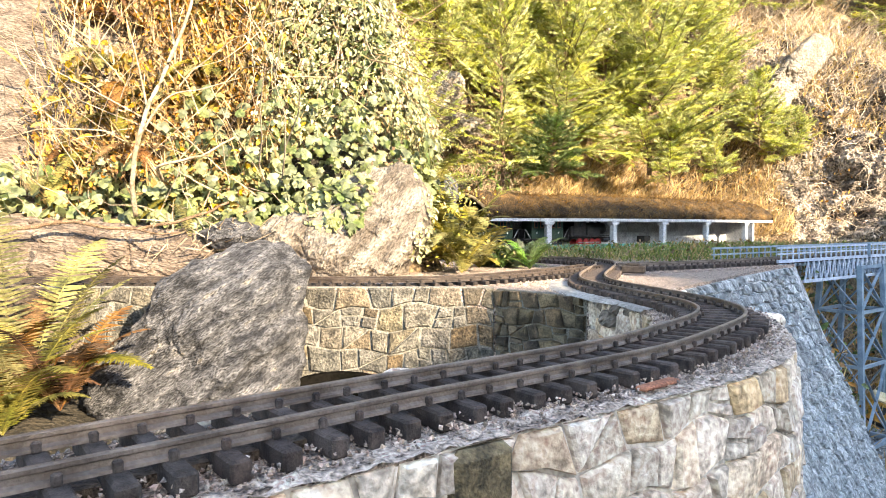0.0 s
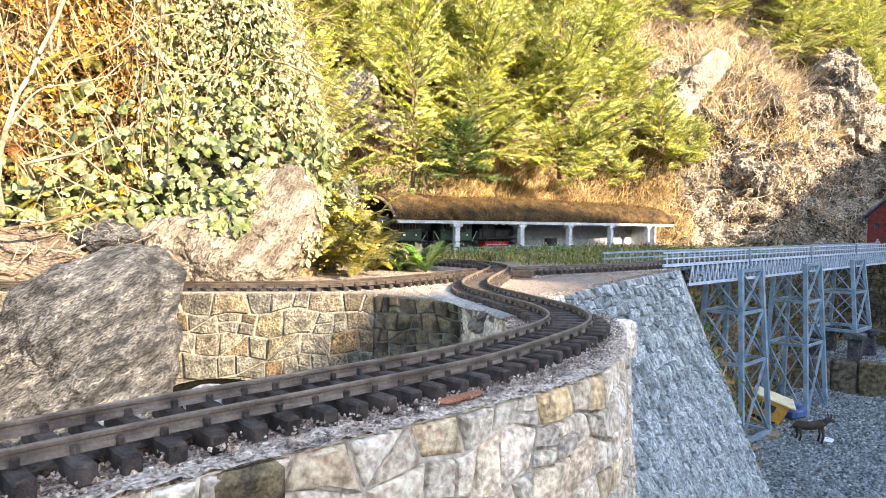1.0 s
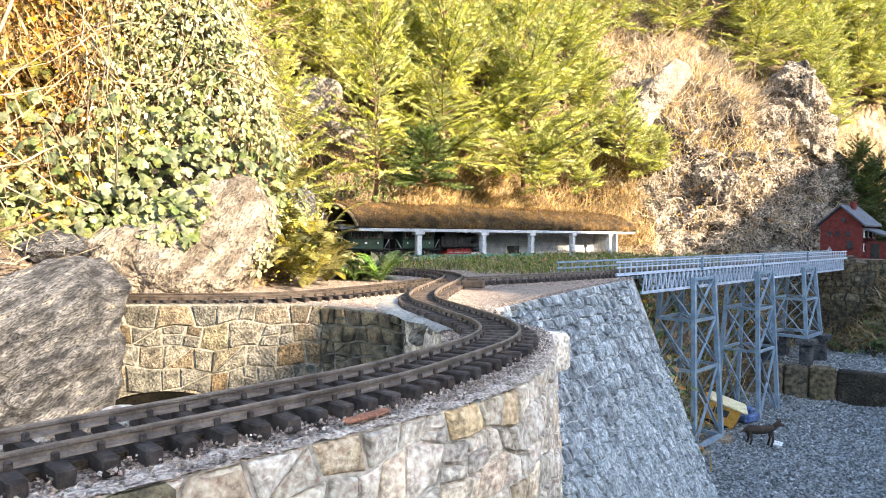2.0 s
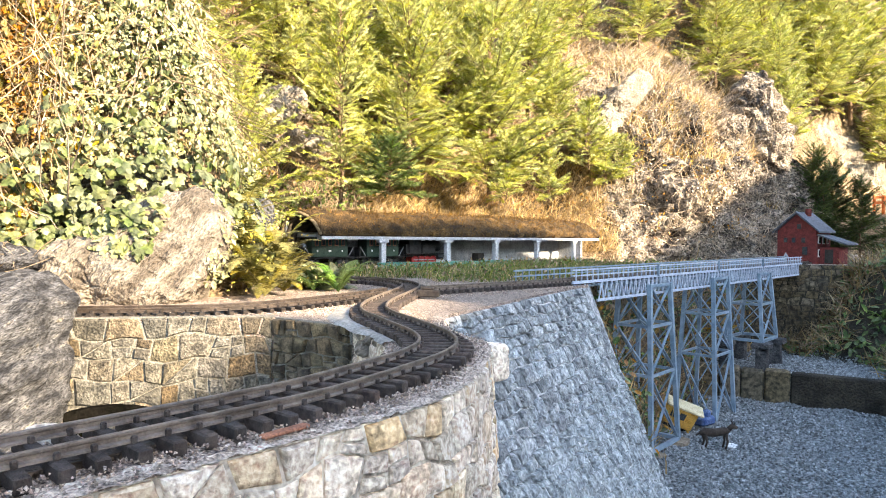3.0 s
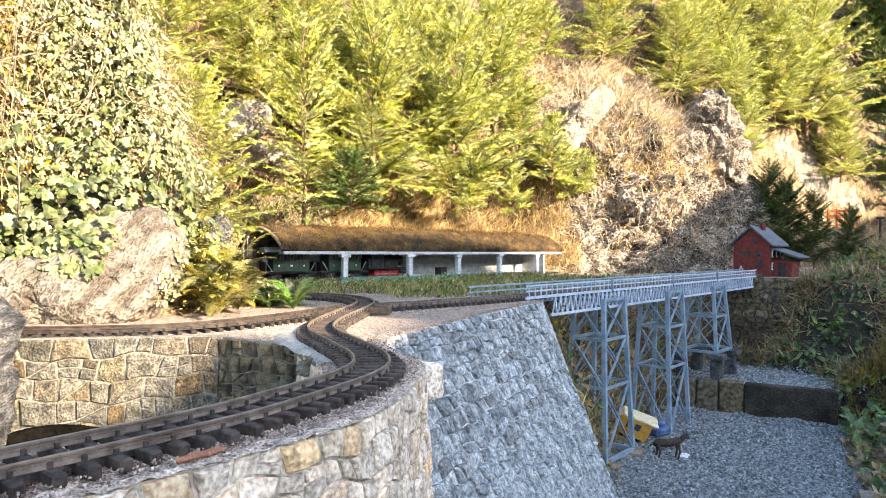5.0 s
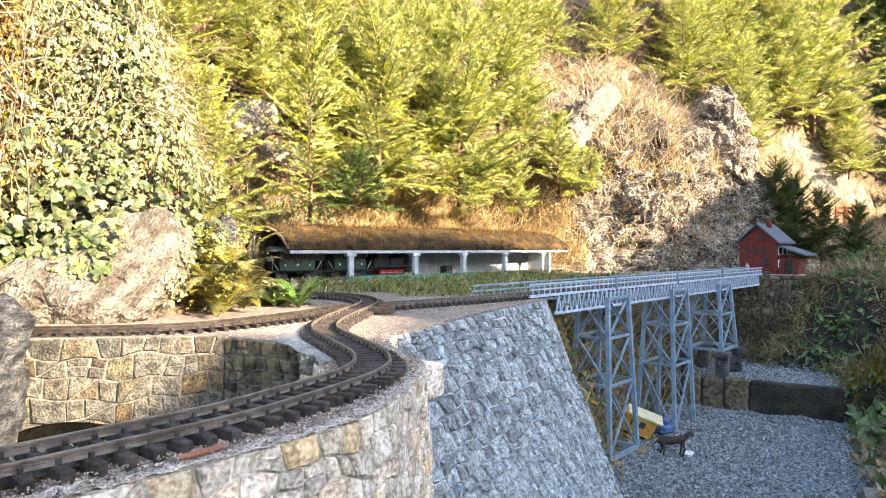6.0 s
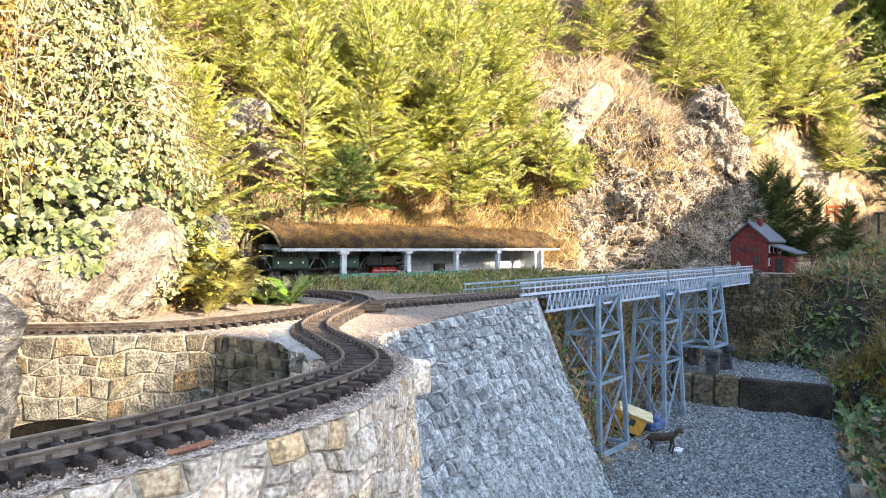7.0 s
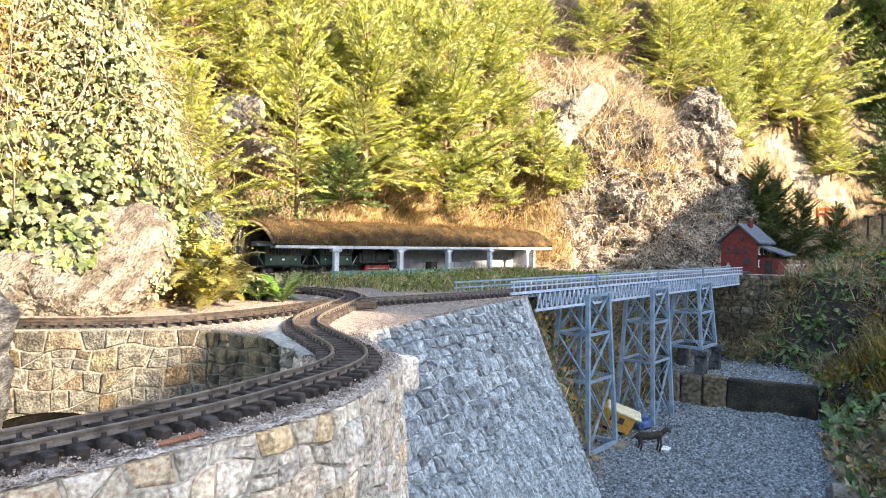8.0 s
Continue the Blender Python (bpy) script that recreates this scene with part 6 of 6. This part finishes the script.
BRIGHT = "young yellow-green spruce in sunlight on the dry slope"
for k, (kind, x, y, z, sc) in enumerate([
        (4, 0.304, 3.37, 0.33, 1.0), (0, 0.72, 3.95, 0.42, 1.05), (0, 1.30, 4.22, 0.45, 1.15), (1, 1.02, 4.25, 0.75, 1.1), (2, 1.36, 4.02, 0.40, 0.95), (2, 2.28, 4.60, 0.56, 0.85),
        (2, 2.10, 4.50, 0.66, 1.1), (2, 2.42, 4.62, 0.60, 0.75), (1, -0.14, 2.80, 0.20, 0.72), (1, 0.30, 4.15, 1.00, 0.85), (0, 0.40, 4.35, 1.15, 0.9),
        (0, 1.72, 4.75, 1.05, 0.95), (1, 0.85, 4.75, 1.45, 1.0), (1, -0.55, 3.2, 0.85, 1.0), (2, 1.75, 4.33, 0.42, 0.8), (0, 3.1, 5.75, 1.95, 0.9), 
        (1, 4.55, 5.75, 1.30, 1.0), (2, 4.35, 5.35, 1.05, 1.3), (0, 3.95, 5.85, 1.65, 1.0), (1, 1.3, 5.1, 1.75, 0.9), (1, -0.9, 3.4, 1.35, 1.0), (0, 0.1, 4.6, 1.7, 0.9), (0, 4.8, 6.3, 2.0, 1.2), (1, 5.6, 6.5, 1.6, 1.6), (0, 6.2, 6.7, 1.5, 1.8), (1, 5.2, 6.9, 2.4, 1.8), (1, 4.2, 6.1, 2.1, 1.0), (0, 3.4, 5.9, 2.5, 1.0), (1, 6.6, 6.6, 1.0, 1.0), (0, -0.5, 4.1, 2.0, 1.0), (0, 0.6, 5.2, 2.2, 1.0), (1, 1.9, 4.65, 0.9, 0.6),
        (1, -0.42, 3.55, 1.10, 0.75), (0, -0.30, 3.95, 1.35, 0.8), (1, -0.05, 4.05, 1.15, 0.7), (2, 0.05, 3.95, 1.0, 1.0), (1, 0.72, 4.45, 1.10, 0.9), (0, 1.05, 4.95, 1.80, 0.9), (1, 2.0, 5.2, 1.75, 0.8), (2, 2.35, 5.3, 1.85, 1.2)]):
    plant_spruce(kind, x, y, z - 0.03, sc, k * 2.1, BRIGHT if kind != 4 else "sparse young spruce with a bare reddish trunk")
plant_spruce(5, 0.545, 3.26, 0.34, 0.82, 1.0, "small bushy dark green spruce")
# shaded spruces: the shade is partly in their darker needle colour
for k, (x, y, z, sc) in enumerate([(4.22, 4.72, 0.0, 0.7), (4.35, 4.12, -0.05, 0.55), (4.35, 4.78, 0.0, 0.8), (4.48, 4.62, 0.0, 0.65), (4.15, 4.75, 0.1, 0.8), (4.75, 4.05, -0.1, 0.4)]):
    plant_spruce(3, x, y, z, sc, k * 1.7, "dark green spruce with needles darkened for the shade")
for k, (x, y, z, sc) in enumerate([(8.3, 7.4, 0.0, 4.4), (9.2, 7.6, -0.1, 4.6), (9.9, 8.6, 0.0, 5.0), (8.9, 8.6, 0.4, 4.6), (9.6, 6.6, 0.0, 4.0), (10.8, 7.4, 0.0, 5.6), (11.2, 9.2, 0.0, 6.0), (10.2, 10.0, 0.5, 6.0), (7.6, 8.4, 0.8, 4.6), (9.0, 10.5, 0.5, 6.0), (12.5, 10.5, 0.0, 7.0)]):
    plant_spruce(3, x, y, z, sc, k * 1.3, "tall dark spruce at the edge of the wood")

# dry slope between the spruces
pos, way = on_hill(11500, 0.72, 2.3, 0.10, 0.80, (0.0, 0.03), y_min=2.6, power=1.2)
grass_stuff("dry_grass", pos, (0.04, 0.10), M_straw, "dry straw-coloured grass on the slope", way=way * 0.7, lean=0.5)
pos, way = on_hill(5200, -0.30, 0.80, 0.10, 0.60, (0.0, 0.06), y_min=2.6)
k = nrng.rand(len(pos)) < 0.45
leaf_stuff("dark_weeds", pos[k], way[k], LEAF, (0.014, 0.038), M_fern_green_leaf, "dark green weeds above the gallery mouth", "weeds", hang=0.1)
grass_stuff("brown_grass", pos[~k], (0.03, 0.09), M_wood, "withered brown grass above the gallery mouth", way=way[~k] * 0.7, lean=0.6)
pos, way = on_hill(9000, -0.5, 4.6, 0.4, 2.6, (0.0, 0.05), y_min=2.2)
keep = patchy(pos, 2.5, -0.1, 7)
grass_stuff("dry_grass", pos[keep], (0.05, 0.13), M_straw, "dry straw-coloured grass high on the slope", way=way[keep] * 0.7, lean=0.5)
pos, way = on_hill(9000, -0.5, 4.6, 0.2, 2.6, (0.0, 0.06), y_min=2.2)
keep = patchy(pos, 3.0, 0.08, 2)
leaf_stuff("rust_leaves", pos[keep], way[keep], LEAF, (0.014, 0.035), M_rust_leaf, "rust-brown bracken and withered leaves")
pos, way = on_hill(7000, -0.5, 5.2, 0.7, 2.8, (0.0, 0.10), y_min=2.2)
keep = patchy(pos, 2.0, 0.05, 13)
leaf_stuff("yellow_leaves", pos[keep], way[keep], LEAF, (0.014, 0.035), M_yellow_leaf, "yellow-green shrubs on the slope")
# twiggy cover of the cliff
pos, way = on_hill(1500, 2.2, 4.2, 0.05, 2.0, (0.0, 0.06))
twig_stuff("cliff_twigs", pos, way, (0.08, 0.32), (0.0012, 0.0035), M_brush, "bare twigs and roots over the cliff", bend=0.7, rise=-0.2)
pos = []
for rock in cliff_rocks:
    vs = rock.data.vertices
    for _ in range(190):
        v = vs[nrng.randint(len(vs))]
        if v.normal.y < 0.3:
            pos.append(tuple(v.co + v.normal * 0.01))
pos = np.array(pos)
twig_stuff("cliff_roots", pos, np.tile([-0.2, -0.6, 0.0], (len(pos), 1)), (0.10, 0.38), (0.0012, 0.0032), M_brush, "bare twigs and roots hanging over the rock", bend=0.5, rise=-0.5)
pos, way = on_hill(5000, 2.1, 4.2, 0.05, 1.9, (0.0, 0.05))
keep = patchy(pos, 4.0, -0.05, 21)
leaf_stuff("withered_leaves", pos[keep], way[keep], LEAF, (0.010, 0.028), M_brush, "pale withered leaves on the cliff")

pos, way = on_hill(2600, 1.7, 4.2, 0.9, 2.7, (0.0, 0.10), y_min=3.9)
twig_stuff("dry_brush", pos, way, (0.10, 0.40), (0.0015, 0.0035), M_brush, "pale bare brush above the cliff", bend=0.5, rise=0.6)
pos, way = on_hill(6000, 1.7, 4.2, 0.8, 2.7, (0.0, 0.06), y_min=3.9)
grass_stuff("dry_grass", pos, (0.05, 0.12), M_straw, "dry straw grass above the cliff", way=way * 0.6, lean=0.6)
# grass on the gallery roof and in front of it
pos = []
for _ in range(9000):
    i = nrng.randint(1, len(gal) - 2)
    b = nrng.uniform(-0.024, 0.30)
    k = smooth(0.32, 0.04, 0.02 * i)
    z = table(b, prof) * (1 - k) + table(b, mouth) * k
    if k > 0.4 and b > 0.2:
        continue
    pos.append(tuple(gal_at(i, b, z - 0.004)))
pos = np.array(pos)
n = len(pos)
scatter("roof_grass", *BLADE, pos, nrng.normal(0, 0.6, (n, 3)) + np.array([0.1, -0.5, 0.25]), nrng.normal(0, 1, (n, 3)) + 0.01, nrng.uniform(0.014, 0.042, n),
        M_thatch, "brown dry grass lying on the gallery roof", "grass")
pos = np.array([tuple(gal_at(nrng.randint(1, len(gal) - 2), nrng.uniform(-0.028, -0.016), nrng.uniform(0.150, 0.168)) + Vector(nrng.uniform(-0.01, 0.01, 3))) for _ in range(1500)])
n = len(pos)
scatter("roof_fringe", *BLADE, pos, nrng.normal(0, 0.5, (n, 3)) + np.array([0.15, -0.45, -0.55]), nrng.normal(0, 1, (n, 3)) + 0.01, nrng.uniform(0.010, 0.026, n),
        M_thatch, "ragged brown grass hanging over the roof edge", "grass")
pos = []
for _ in range(16000):
    s, w = nrng.uniform(-0.75, 1.6), nrng.uniform(0.12, 1.1)
    p = BR_A + BR_D * s - BR_N * w
    i = nearest(p.x)
    if (Vector((p.x, p.y, 0)) - Vector((gal[i].x, gal[i].y, 0))).length < 0.05 or p.y > gal_at(i, 0, 0).y - 0.09 or p.y < 2.15 + 0.2 * (p.x < 0.6):
        continue
    if min((Vector((p.x, p.y, 0)) - q).length for q in main_path[::6]) < 0.065:
        continue
    pos.append((p.x, p.y, TOP - 0.002))
pos = np.array(pos)
half = nrng.rand(len(pos)) < 0.6
weed = nrng.rand(len(pos)) < 0.16
leaf_stuff("weeds", pos[weed] + np.array([0, 0, 1]) * nrng.uniform(0.0, 0.04, (weed.sum(), 1)), np.tile([0.0, -0.6, 0.5], (weed.sum(), 1)), LEAF, (0.008, 0.021), M_fern_green_leaf, "low green weeds beside the gallery", "weeds", hang=-0.3)
rust = nrng.rand(len(pos)) < 0.10
leaf_stuff("brown_weeds", pos[rust] + np.array([0, 0, 1]) * nrng.uniform(0.0, 0.05, (rust.sum(), 1)), np.tile([0.0, -0.6, 0.5], (rust.sum(), 1)), LEAF, (0.008, 0.019), M_sedge, "withered brown weeds beside the gallery", "weeds", hang=-0.3)
grass_stuff("green_grass", pos[half], (0.02, 0.058), M_green_grass, "low green grass between the tracks and the gallery")
grass_stuff("dry_grass", pos[~half], (0.016, 0.046), M_straw, "dry grass between the tracks and the gallery")


M_shrub = mat("olive_shrub_leaf", (0.22, 0.2, 0.05), (0.42, 0.36, 0.12), 12, island=0.4, bump=0, through_light=0.35)
# ferns and bushes
def fern(p, n, length, material, label, seed, lift=0.9):
    """A fern: arching fronds with two rows of leaflets."""
    rng = np.random.RandomState(seed)
    t = thing("fern", p, label, "fern", "ferns")
    for k in range(n):
        az = 2 * math.pi * k / n + rng.uniform(-0.4, 0.4)
        ln = length * rng.uniform(0.6, 1.1)
        h = np.array([math.cos(az), math.sin(az), 0])
        up = lift * rng.uniform(0.6, 1.2)
        pts = [np.array(p) + ln * (h * s * 0.75 + np.array([0, 0, up * s - 0.75 * s * s])) for s in np.linspace(0, 1, 15)]
        g = Geo().tube([q.tolist() for q in pts], [0.0016 * (1 - 0.8 * i / 14) for i in range(15)], 3, cap=False)
        for i in range(4, 54):
            f = i / 54
            k0 = min(int(f * 14), 13)
            q = pts[k0] + (pts[k0 + 1] - pts[k0]) * (f * 14 - k0)
            d = unit(pts[k0 + 1] - pts[k0])
            lat = unit(np.cross(d, [0, 0, 1.0]))
            w = ln * 0.17 * math.sin(math.pi * (0.10 + 0.89 * f)) ** 0.8 * rng.uniform(0.85, 1.1)
            for sd in (-1, 1):
                e = unit(lat * sd * 0.9 + d * 0.35 + np.array([0, 0, -0.12 + rng.normal(0, 0.08)])) * w
                a, b = q - d * ln * 0.0075, q + d * ln * 0.0075
                m = q + e * 0.5
                g.add([a, b, m + d * ln * 0.008, q + e, m - d * ln * 0.008], [(0, 1, 2, 4), (4, 2, 3)])
        part("frond", g, material, t)
    return t


M_fern = mat("yellow_green_fern", (0.095, 0.095, 0.022), (0.24, 0.205, 0.055), 20, vary=0.35, bump=0, through_light=0.35)
M_fern_rust = mat("rusty_fern", (0.1, 0.045, 0.018), (0.2, 0.105, 0.035), 20, vary=0.3, bump=0, through_light=0.35)
M_fern_green = mat("green_fern", (0.055, 0.105, 0.022), (0.13, 0.19, 0.045), 20, vary=0.3, bump=0, through_light=0.3)
fern((-0.565, 0.95, -0.19), 15, 0.29, M_fern, "yellow-green fern beside the grey boulder", 1, 1.75)
fern((-0.50, 0.95, -0.17), 12, 0.20, M_fern_rust, "rusty withered fern beside the grey boulder", 2, 1.4)
fern((-0.60, 0.92, -0.19), 14, 0.24, M_fern_rust, "rusty withered fern beside the grey boulder", 3, 1.5)
fern((-0.55, 0.90, -0.19), 12, 0.20, M_fern, "yellow-green fern beside the grey boulder", 4, 1.3)
for k, q in enumerate(fern_spots):
    fern(q, 7, 0.20, M_fern_rust if k % 3 == 0 else M_fern, "withered fern on the slope above the track", 80 + k, 0.5)
for k, (x, y, z, l, m) in enumerate([(0.05, 1.66, 0.0, 0.20, M_fern), (0.10, 1.78, 0.0, 0.22, M_fern), (0.02, 1.74, 0.06, 0.20, M_fern), (0.13, 1.70, -0.01, 0.17, M_fern), (0.06, 1.62, 0.05, 0.16, M_fern), (0.11, 1.68, 0.08, 0.17, M_fern), (0.09, 1.62, -0.01, 0.15, M_fern), (0.08, 1.90, 0.02, 0.22, M_fern),
                                     (0.0, 1.85, 0.15, 0.18, M_fern), (0.20, 1.86, -0.02, 0.15, M_fern_green), (0.27, 1.80, -0.02, 0.13, M_fern_green)]):
    fern((x, y, z), 10, l, m, "yellowish fern at the foot of the rock" if m is not M_fern_green else "green fern beside the ballast", 10 + k, 1.2)
pos = np.array([(0.045 + 0.05 * nrng.normal(), 1.76 + 0.09 * nrng.normal(), 0.0 + 0.20 * nrng.rand() ** 1.4) for _ in range(900)])
leaf_stuff("shrub_leaves", pos, np.tile([0.2, -0.8, 0.2], (len(pos), 1)), LEAF, (0.004, 0.012), M_shrub, "yellow-green shrub at the foot of the rock")
pos = np.array([(0.22 + 0.07 * nrng.uniform(-1, 1), 1.93 + 0.05 * nrng.uniform(-1, 1), -0.015 + 0.03 * nrng.rand()) for _ in range(160)])
leaf_stuff("broad_leaves", pos, np.tile([0.1, -0.3, 0.9], (len(pos), 1)), LEAF, (0.03, 0.06), M_ivy, "broad green leaves beside the ballast", hang=-0.2)

# planted bank on the far side of the gravel
pts_b = []
while len(pts_b) < 22000:
    x, y = nrng.uniform(2.0, 5.3), nrng.uniform(0.8, 4.6)
    if bank_rise(x, y) > 0.03 and (x < 4.2 or nrng.rand() < 0.5):
        pts_b.append((x, y, valley(x, y) + nrng.uniform(0, 0.05)))
pts_b = np.array(pts_b)
M_bank = mat("dark_green_leaf", (0.045, 0.075, 0.026), (0.165, 0.215, 0.08), 10, island=0.4, bump=0, through_light=0.2, rough=0.5)
k1 = patchy(pts_b, 3.0, -0.5, 31)
leaf_stuff("bank_leaves", pts_b[k1], np.tile([-0.5, -0.5, 0.5], (k1.sum(), 1)), LEAF, (0.02, 0.06), M_bank, "dark green undergrowth on the bank")
k2 = patchy(pts_b, 2.2, 0.08, 37)
grass_stuff("brown_grass", np.repeat(pts_b[k2], 3, 0) + nrng.normal(0, 0.02, (3 * k2.sum(), 3)), (0.05, 0.12), M_sedge, "drooping brown grass on the bank", lean=0.8, up=0.4)
k3 = patchy(pts_b, 2.4, 0.2, 41)
leaf_stuff("ochre_leaves", pts_b[k3], np.tile([-0.5, -0.5, 0.5], (k3.sum(), 1)), LEAF, (0.02, 0.05), M_yellow_leaf, "ochre and yellow shrubs on the bank")
for k, (x, y) in enumerate([(3.3, 3.35), (3.45, 3.2), (3.6, 3.3), (3.25, 3.1), (3.0, 2.45), (2.85, 2.2), (3.7, 3.55), (3.5, 3.5), (2.6, 1.85), (3.9, 3.5), (3.2, 2.6)]):
    fern((x, y, valley(x, y)), 8, 0.16, M_fern_green, "green fern on the shaded bank", 40 + k, 1.0)

def tussocks(name, spots, count, size, material, label, lean, up, lift=0.0):
    """Clumps of blades round a few spots of the bank."""
    pos = []
    for x, y, r in spots:
        for _ in range(count):
            px, py = x + r * nrng.normal() * 0.6, y + r * nrng.normal() * 0.6
            pos.append((px, py, valley(px, py) + lift * nrng.rand()))
    return grass_stuff(name, np.array(pos), size, material, label, lean=lean, up=up)


# drooping brown grass over the mound, ochre stalks and broad leaves at its foot
tussocks("mound_grass", [(3.22, 3.30, 0.08), (3.38, 3.26, 0.10), (3.55, 3.28, 0.14), (3.72, 3.34, 0.14)], 460, (0.06, 0.15), M_sedge, "pale brown grass drooping over the mound", 0.9, 0.35)
tussocks("ochre_grass", [(3.02, 2.62, 0.10), (3.12, 2.52, 0.12), (3.24, 2.60, 0.12), (3.08, 2.44, 0.10)], 300, (0.07, 0.17), M_ochre, "tall ochre grass stalks on the bank", 0.5, 0.9)
pos = np.array([(x, y, valley(x, y) + nrng.uniform(0.01, 0.10)) for x, y in zip(nrng.uniform(2.45, 2.95, 420), nrng.uniform(2.1, 2.5, 420)) if bank_rise(x, y) > 0.02])
leaf_stuff("broad_leaves", pos, np.tile([-0.4, -0.5, 0.6], (len(pos), 1)), LEAF, (0.03, 0.065), M_bank, "broad dark green leaves at the edge of the gravel", hang=0.1)
pos = np.array([(x, y, valley(x, y) + nrng.uniform(0.0, 0.05)) for x, y in zip(nrng.uniform(2.1, 2.8, 2600), nrng.uniform(1.5, 2.3, 2600)) if 0.0 < bank_rise(x, y) < 0.35])
leaf_stuff("withered_leaves", pos, np.tile([-0.5, -0.5, 0.6], (len(pos), 1)), LEAF, (0.02, 0.05), M_sedge, "withered grey-brown leaves on the bank", hang=0.1)
# overgrown side of the terrace under the bridge
edge = spline([(1.12, 2.10, 0), (1.17, 2.22, 0), (1.4, 2.62, 0), (2.05, 3.28, 0), (2.75, 3.72, 0)], 0.02)
g = Geo()
for i, p in enumerate(edge):
    t = (edge[min(i + 1, len(edge) - 1)] - edge[max(i - 1, 0)]).normalized()
    for j in range(16):
        f = j / 15
        o = 0.01 + 0.22 * f + 0.05 * fbm(Vector((p.x * 5, p.y * 5, f * 3)), 4)
        g.v.append((p.x + t.y * o, p.y - t.x * o, TOP - 0.74 * f))
g.f = [(i * 16 + j, i * 16 + j + 1, (i + 1) * 16 + j + 1, (i + 1) * 16 + j) for i in range(len(edge) - 1) for j in range(15)]
bank_ob = tagged(part("bank_slope", g, M_soil, smooth=True), "overgrown earth slope below the terrace", "bank", kind="structure")
pv = np.array([g.v[nrng.randint(len(g.v))] for _ in range(3800)]) + nrng.normal(0, 0.02, (3800, 3))
wv = np.tile([0.6, -0.7, 0.2], (3800, 1))
leaf_stuff("slope_leaves", pv[:1800], wv[:1800], LEAF, (0.015, 0.04), M_bank, "dark green leaves on the slope under the bridge")
leaf_stuff("slope_rust_leaves", pv[1800:3000], wv[1800:3000], LEAF, (0.012, 0.035), M_rust_leaf, "orange-brown leaves on the slope under the bridge")
grass_stuff("slope_grass", pv[3000:], (0.04, 0.10), M_straw, "dry grass on the slope under the bridge", way=wv[3000:] * 0.5)

# ---- grit and pebbles ----
STONE = ([(0.5, 0, 0), (-0.3, 0.45, 0), (-0.35, -0.4, 0), (0.05, 0.05, 0.5), (0.0, 0.0, -0.3)], [(0, 1, 3), (1, 2, 3), (2, 0, 3), (1, 0, 4), (2, 1, 4), (0, 2, 4)])


def inside(x, y, poly):
    hit = False
    for (ax, ay), (bx, by) in zip(poly, poly[1:] + poly[:1]):
        if (ay > y) != (by > y) and x < (bx - ax) * (y - ay) / (by - ay) + ax:
            hit = not hit
    return hit


pos = []
while len(pos) < 50000:
    q = main_path[nrng.randint(20, 190)] if nrng.rand() < 0.55 else (left_path[nrng.randint(60, len(left_path))] if nrng.rand() < 0.5 else bridge_path[nrng.randint(0, 45)])
    x, y = q.x + nrng.uniform(-0.095, 0.095), q.y + nrng.uniform(-0.095, 0.095)
    if x < 0.2 and 1.18 < y < 1.45 and min((x - w.x) ** 2 + (y - w.y) ** 2 for w in left_path[60::3]) < 0.0026:
        continue
    if inside(x, y, outline):
        pos.append((x, y, TOP + nrng.uniform(-0.001, 0.0015) + (0.0045 if nrng.rand() < 0.3 and min((x - w.x) ** 2 + (y - w.y) ** 2 for w in edge_line[::3]) < 0.0009 else 0.0)))
pos = np.array(pos)
n = len(pos)
scatter("ballast_grit", *STONE, pos, nrng.normal(0, 1, (n, 3)), nrng.normal(0, 1, (n, 3)), nrng.uniform(0.0016, 0.0042, n), M_grit, "fine pinkish grit along the tracks", "grit")
pos = []
while len(pos) < 30000:
    x, y = nrng.uniform(1.1, 3.3), nrng.uniform(1.4, 3.6)
    z = valley(x, y)
    if z < -0.5:
        pos.append((x, y, z))
pos = np.array(pos)
n = len(pos)
scatter("gravel", *STONE, pos, nrng.normal(0, 1, (n, 3)), nrng.normal(0, 1, (n, 3)), nrng.uniform(0.008, 0.019, n), M_pebble, "loose grey gravel on the valley floor", "gravel")
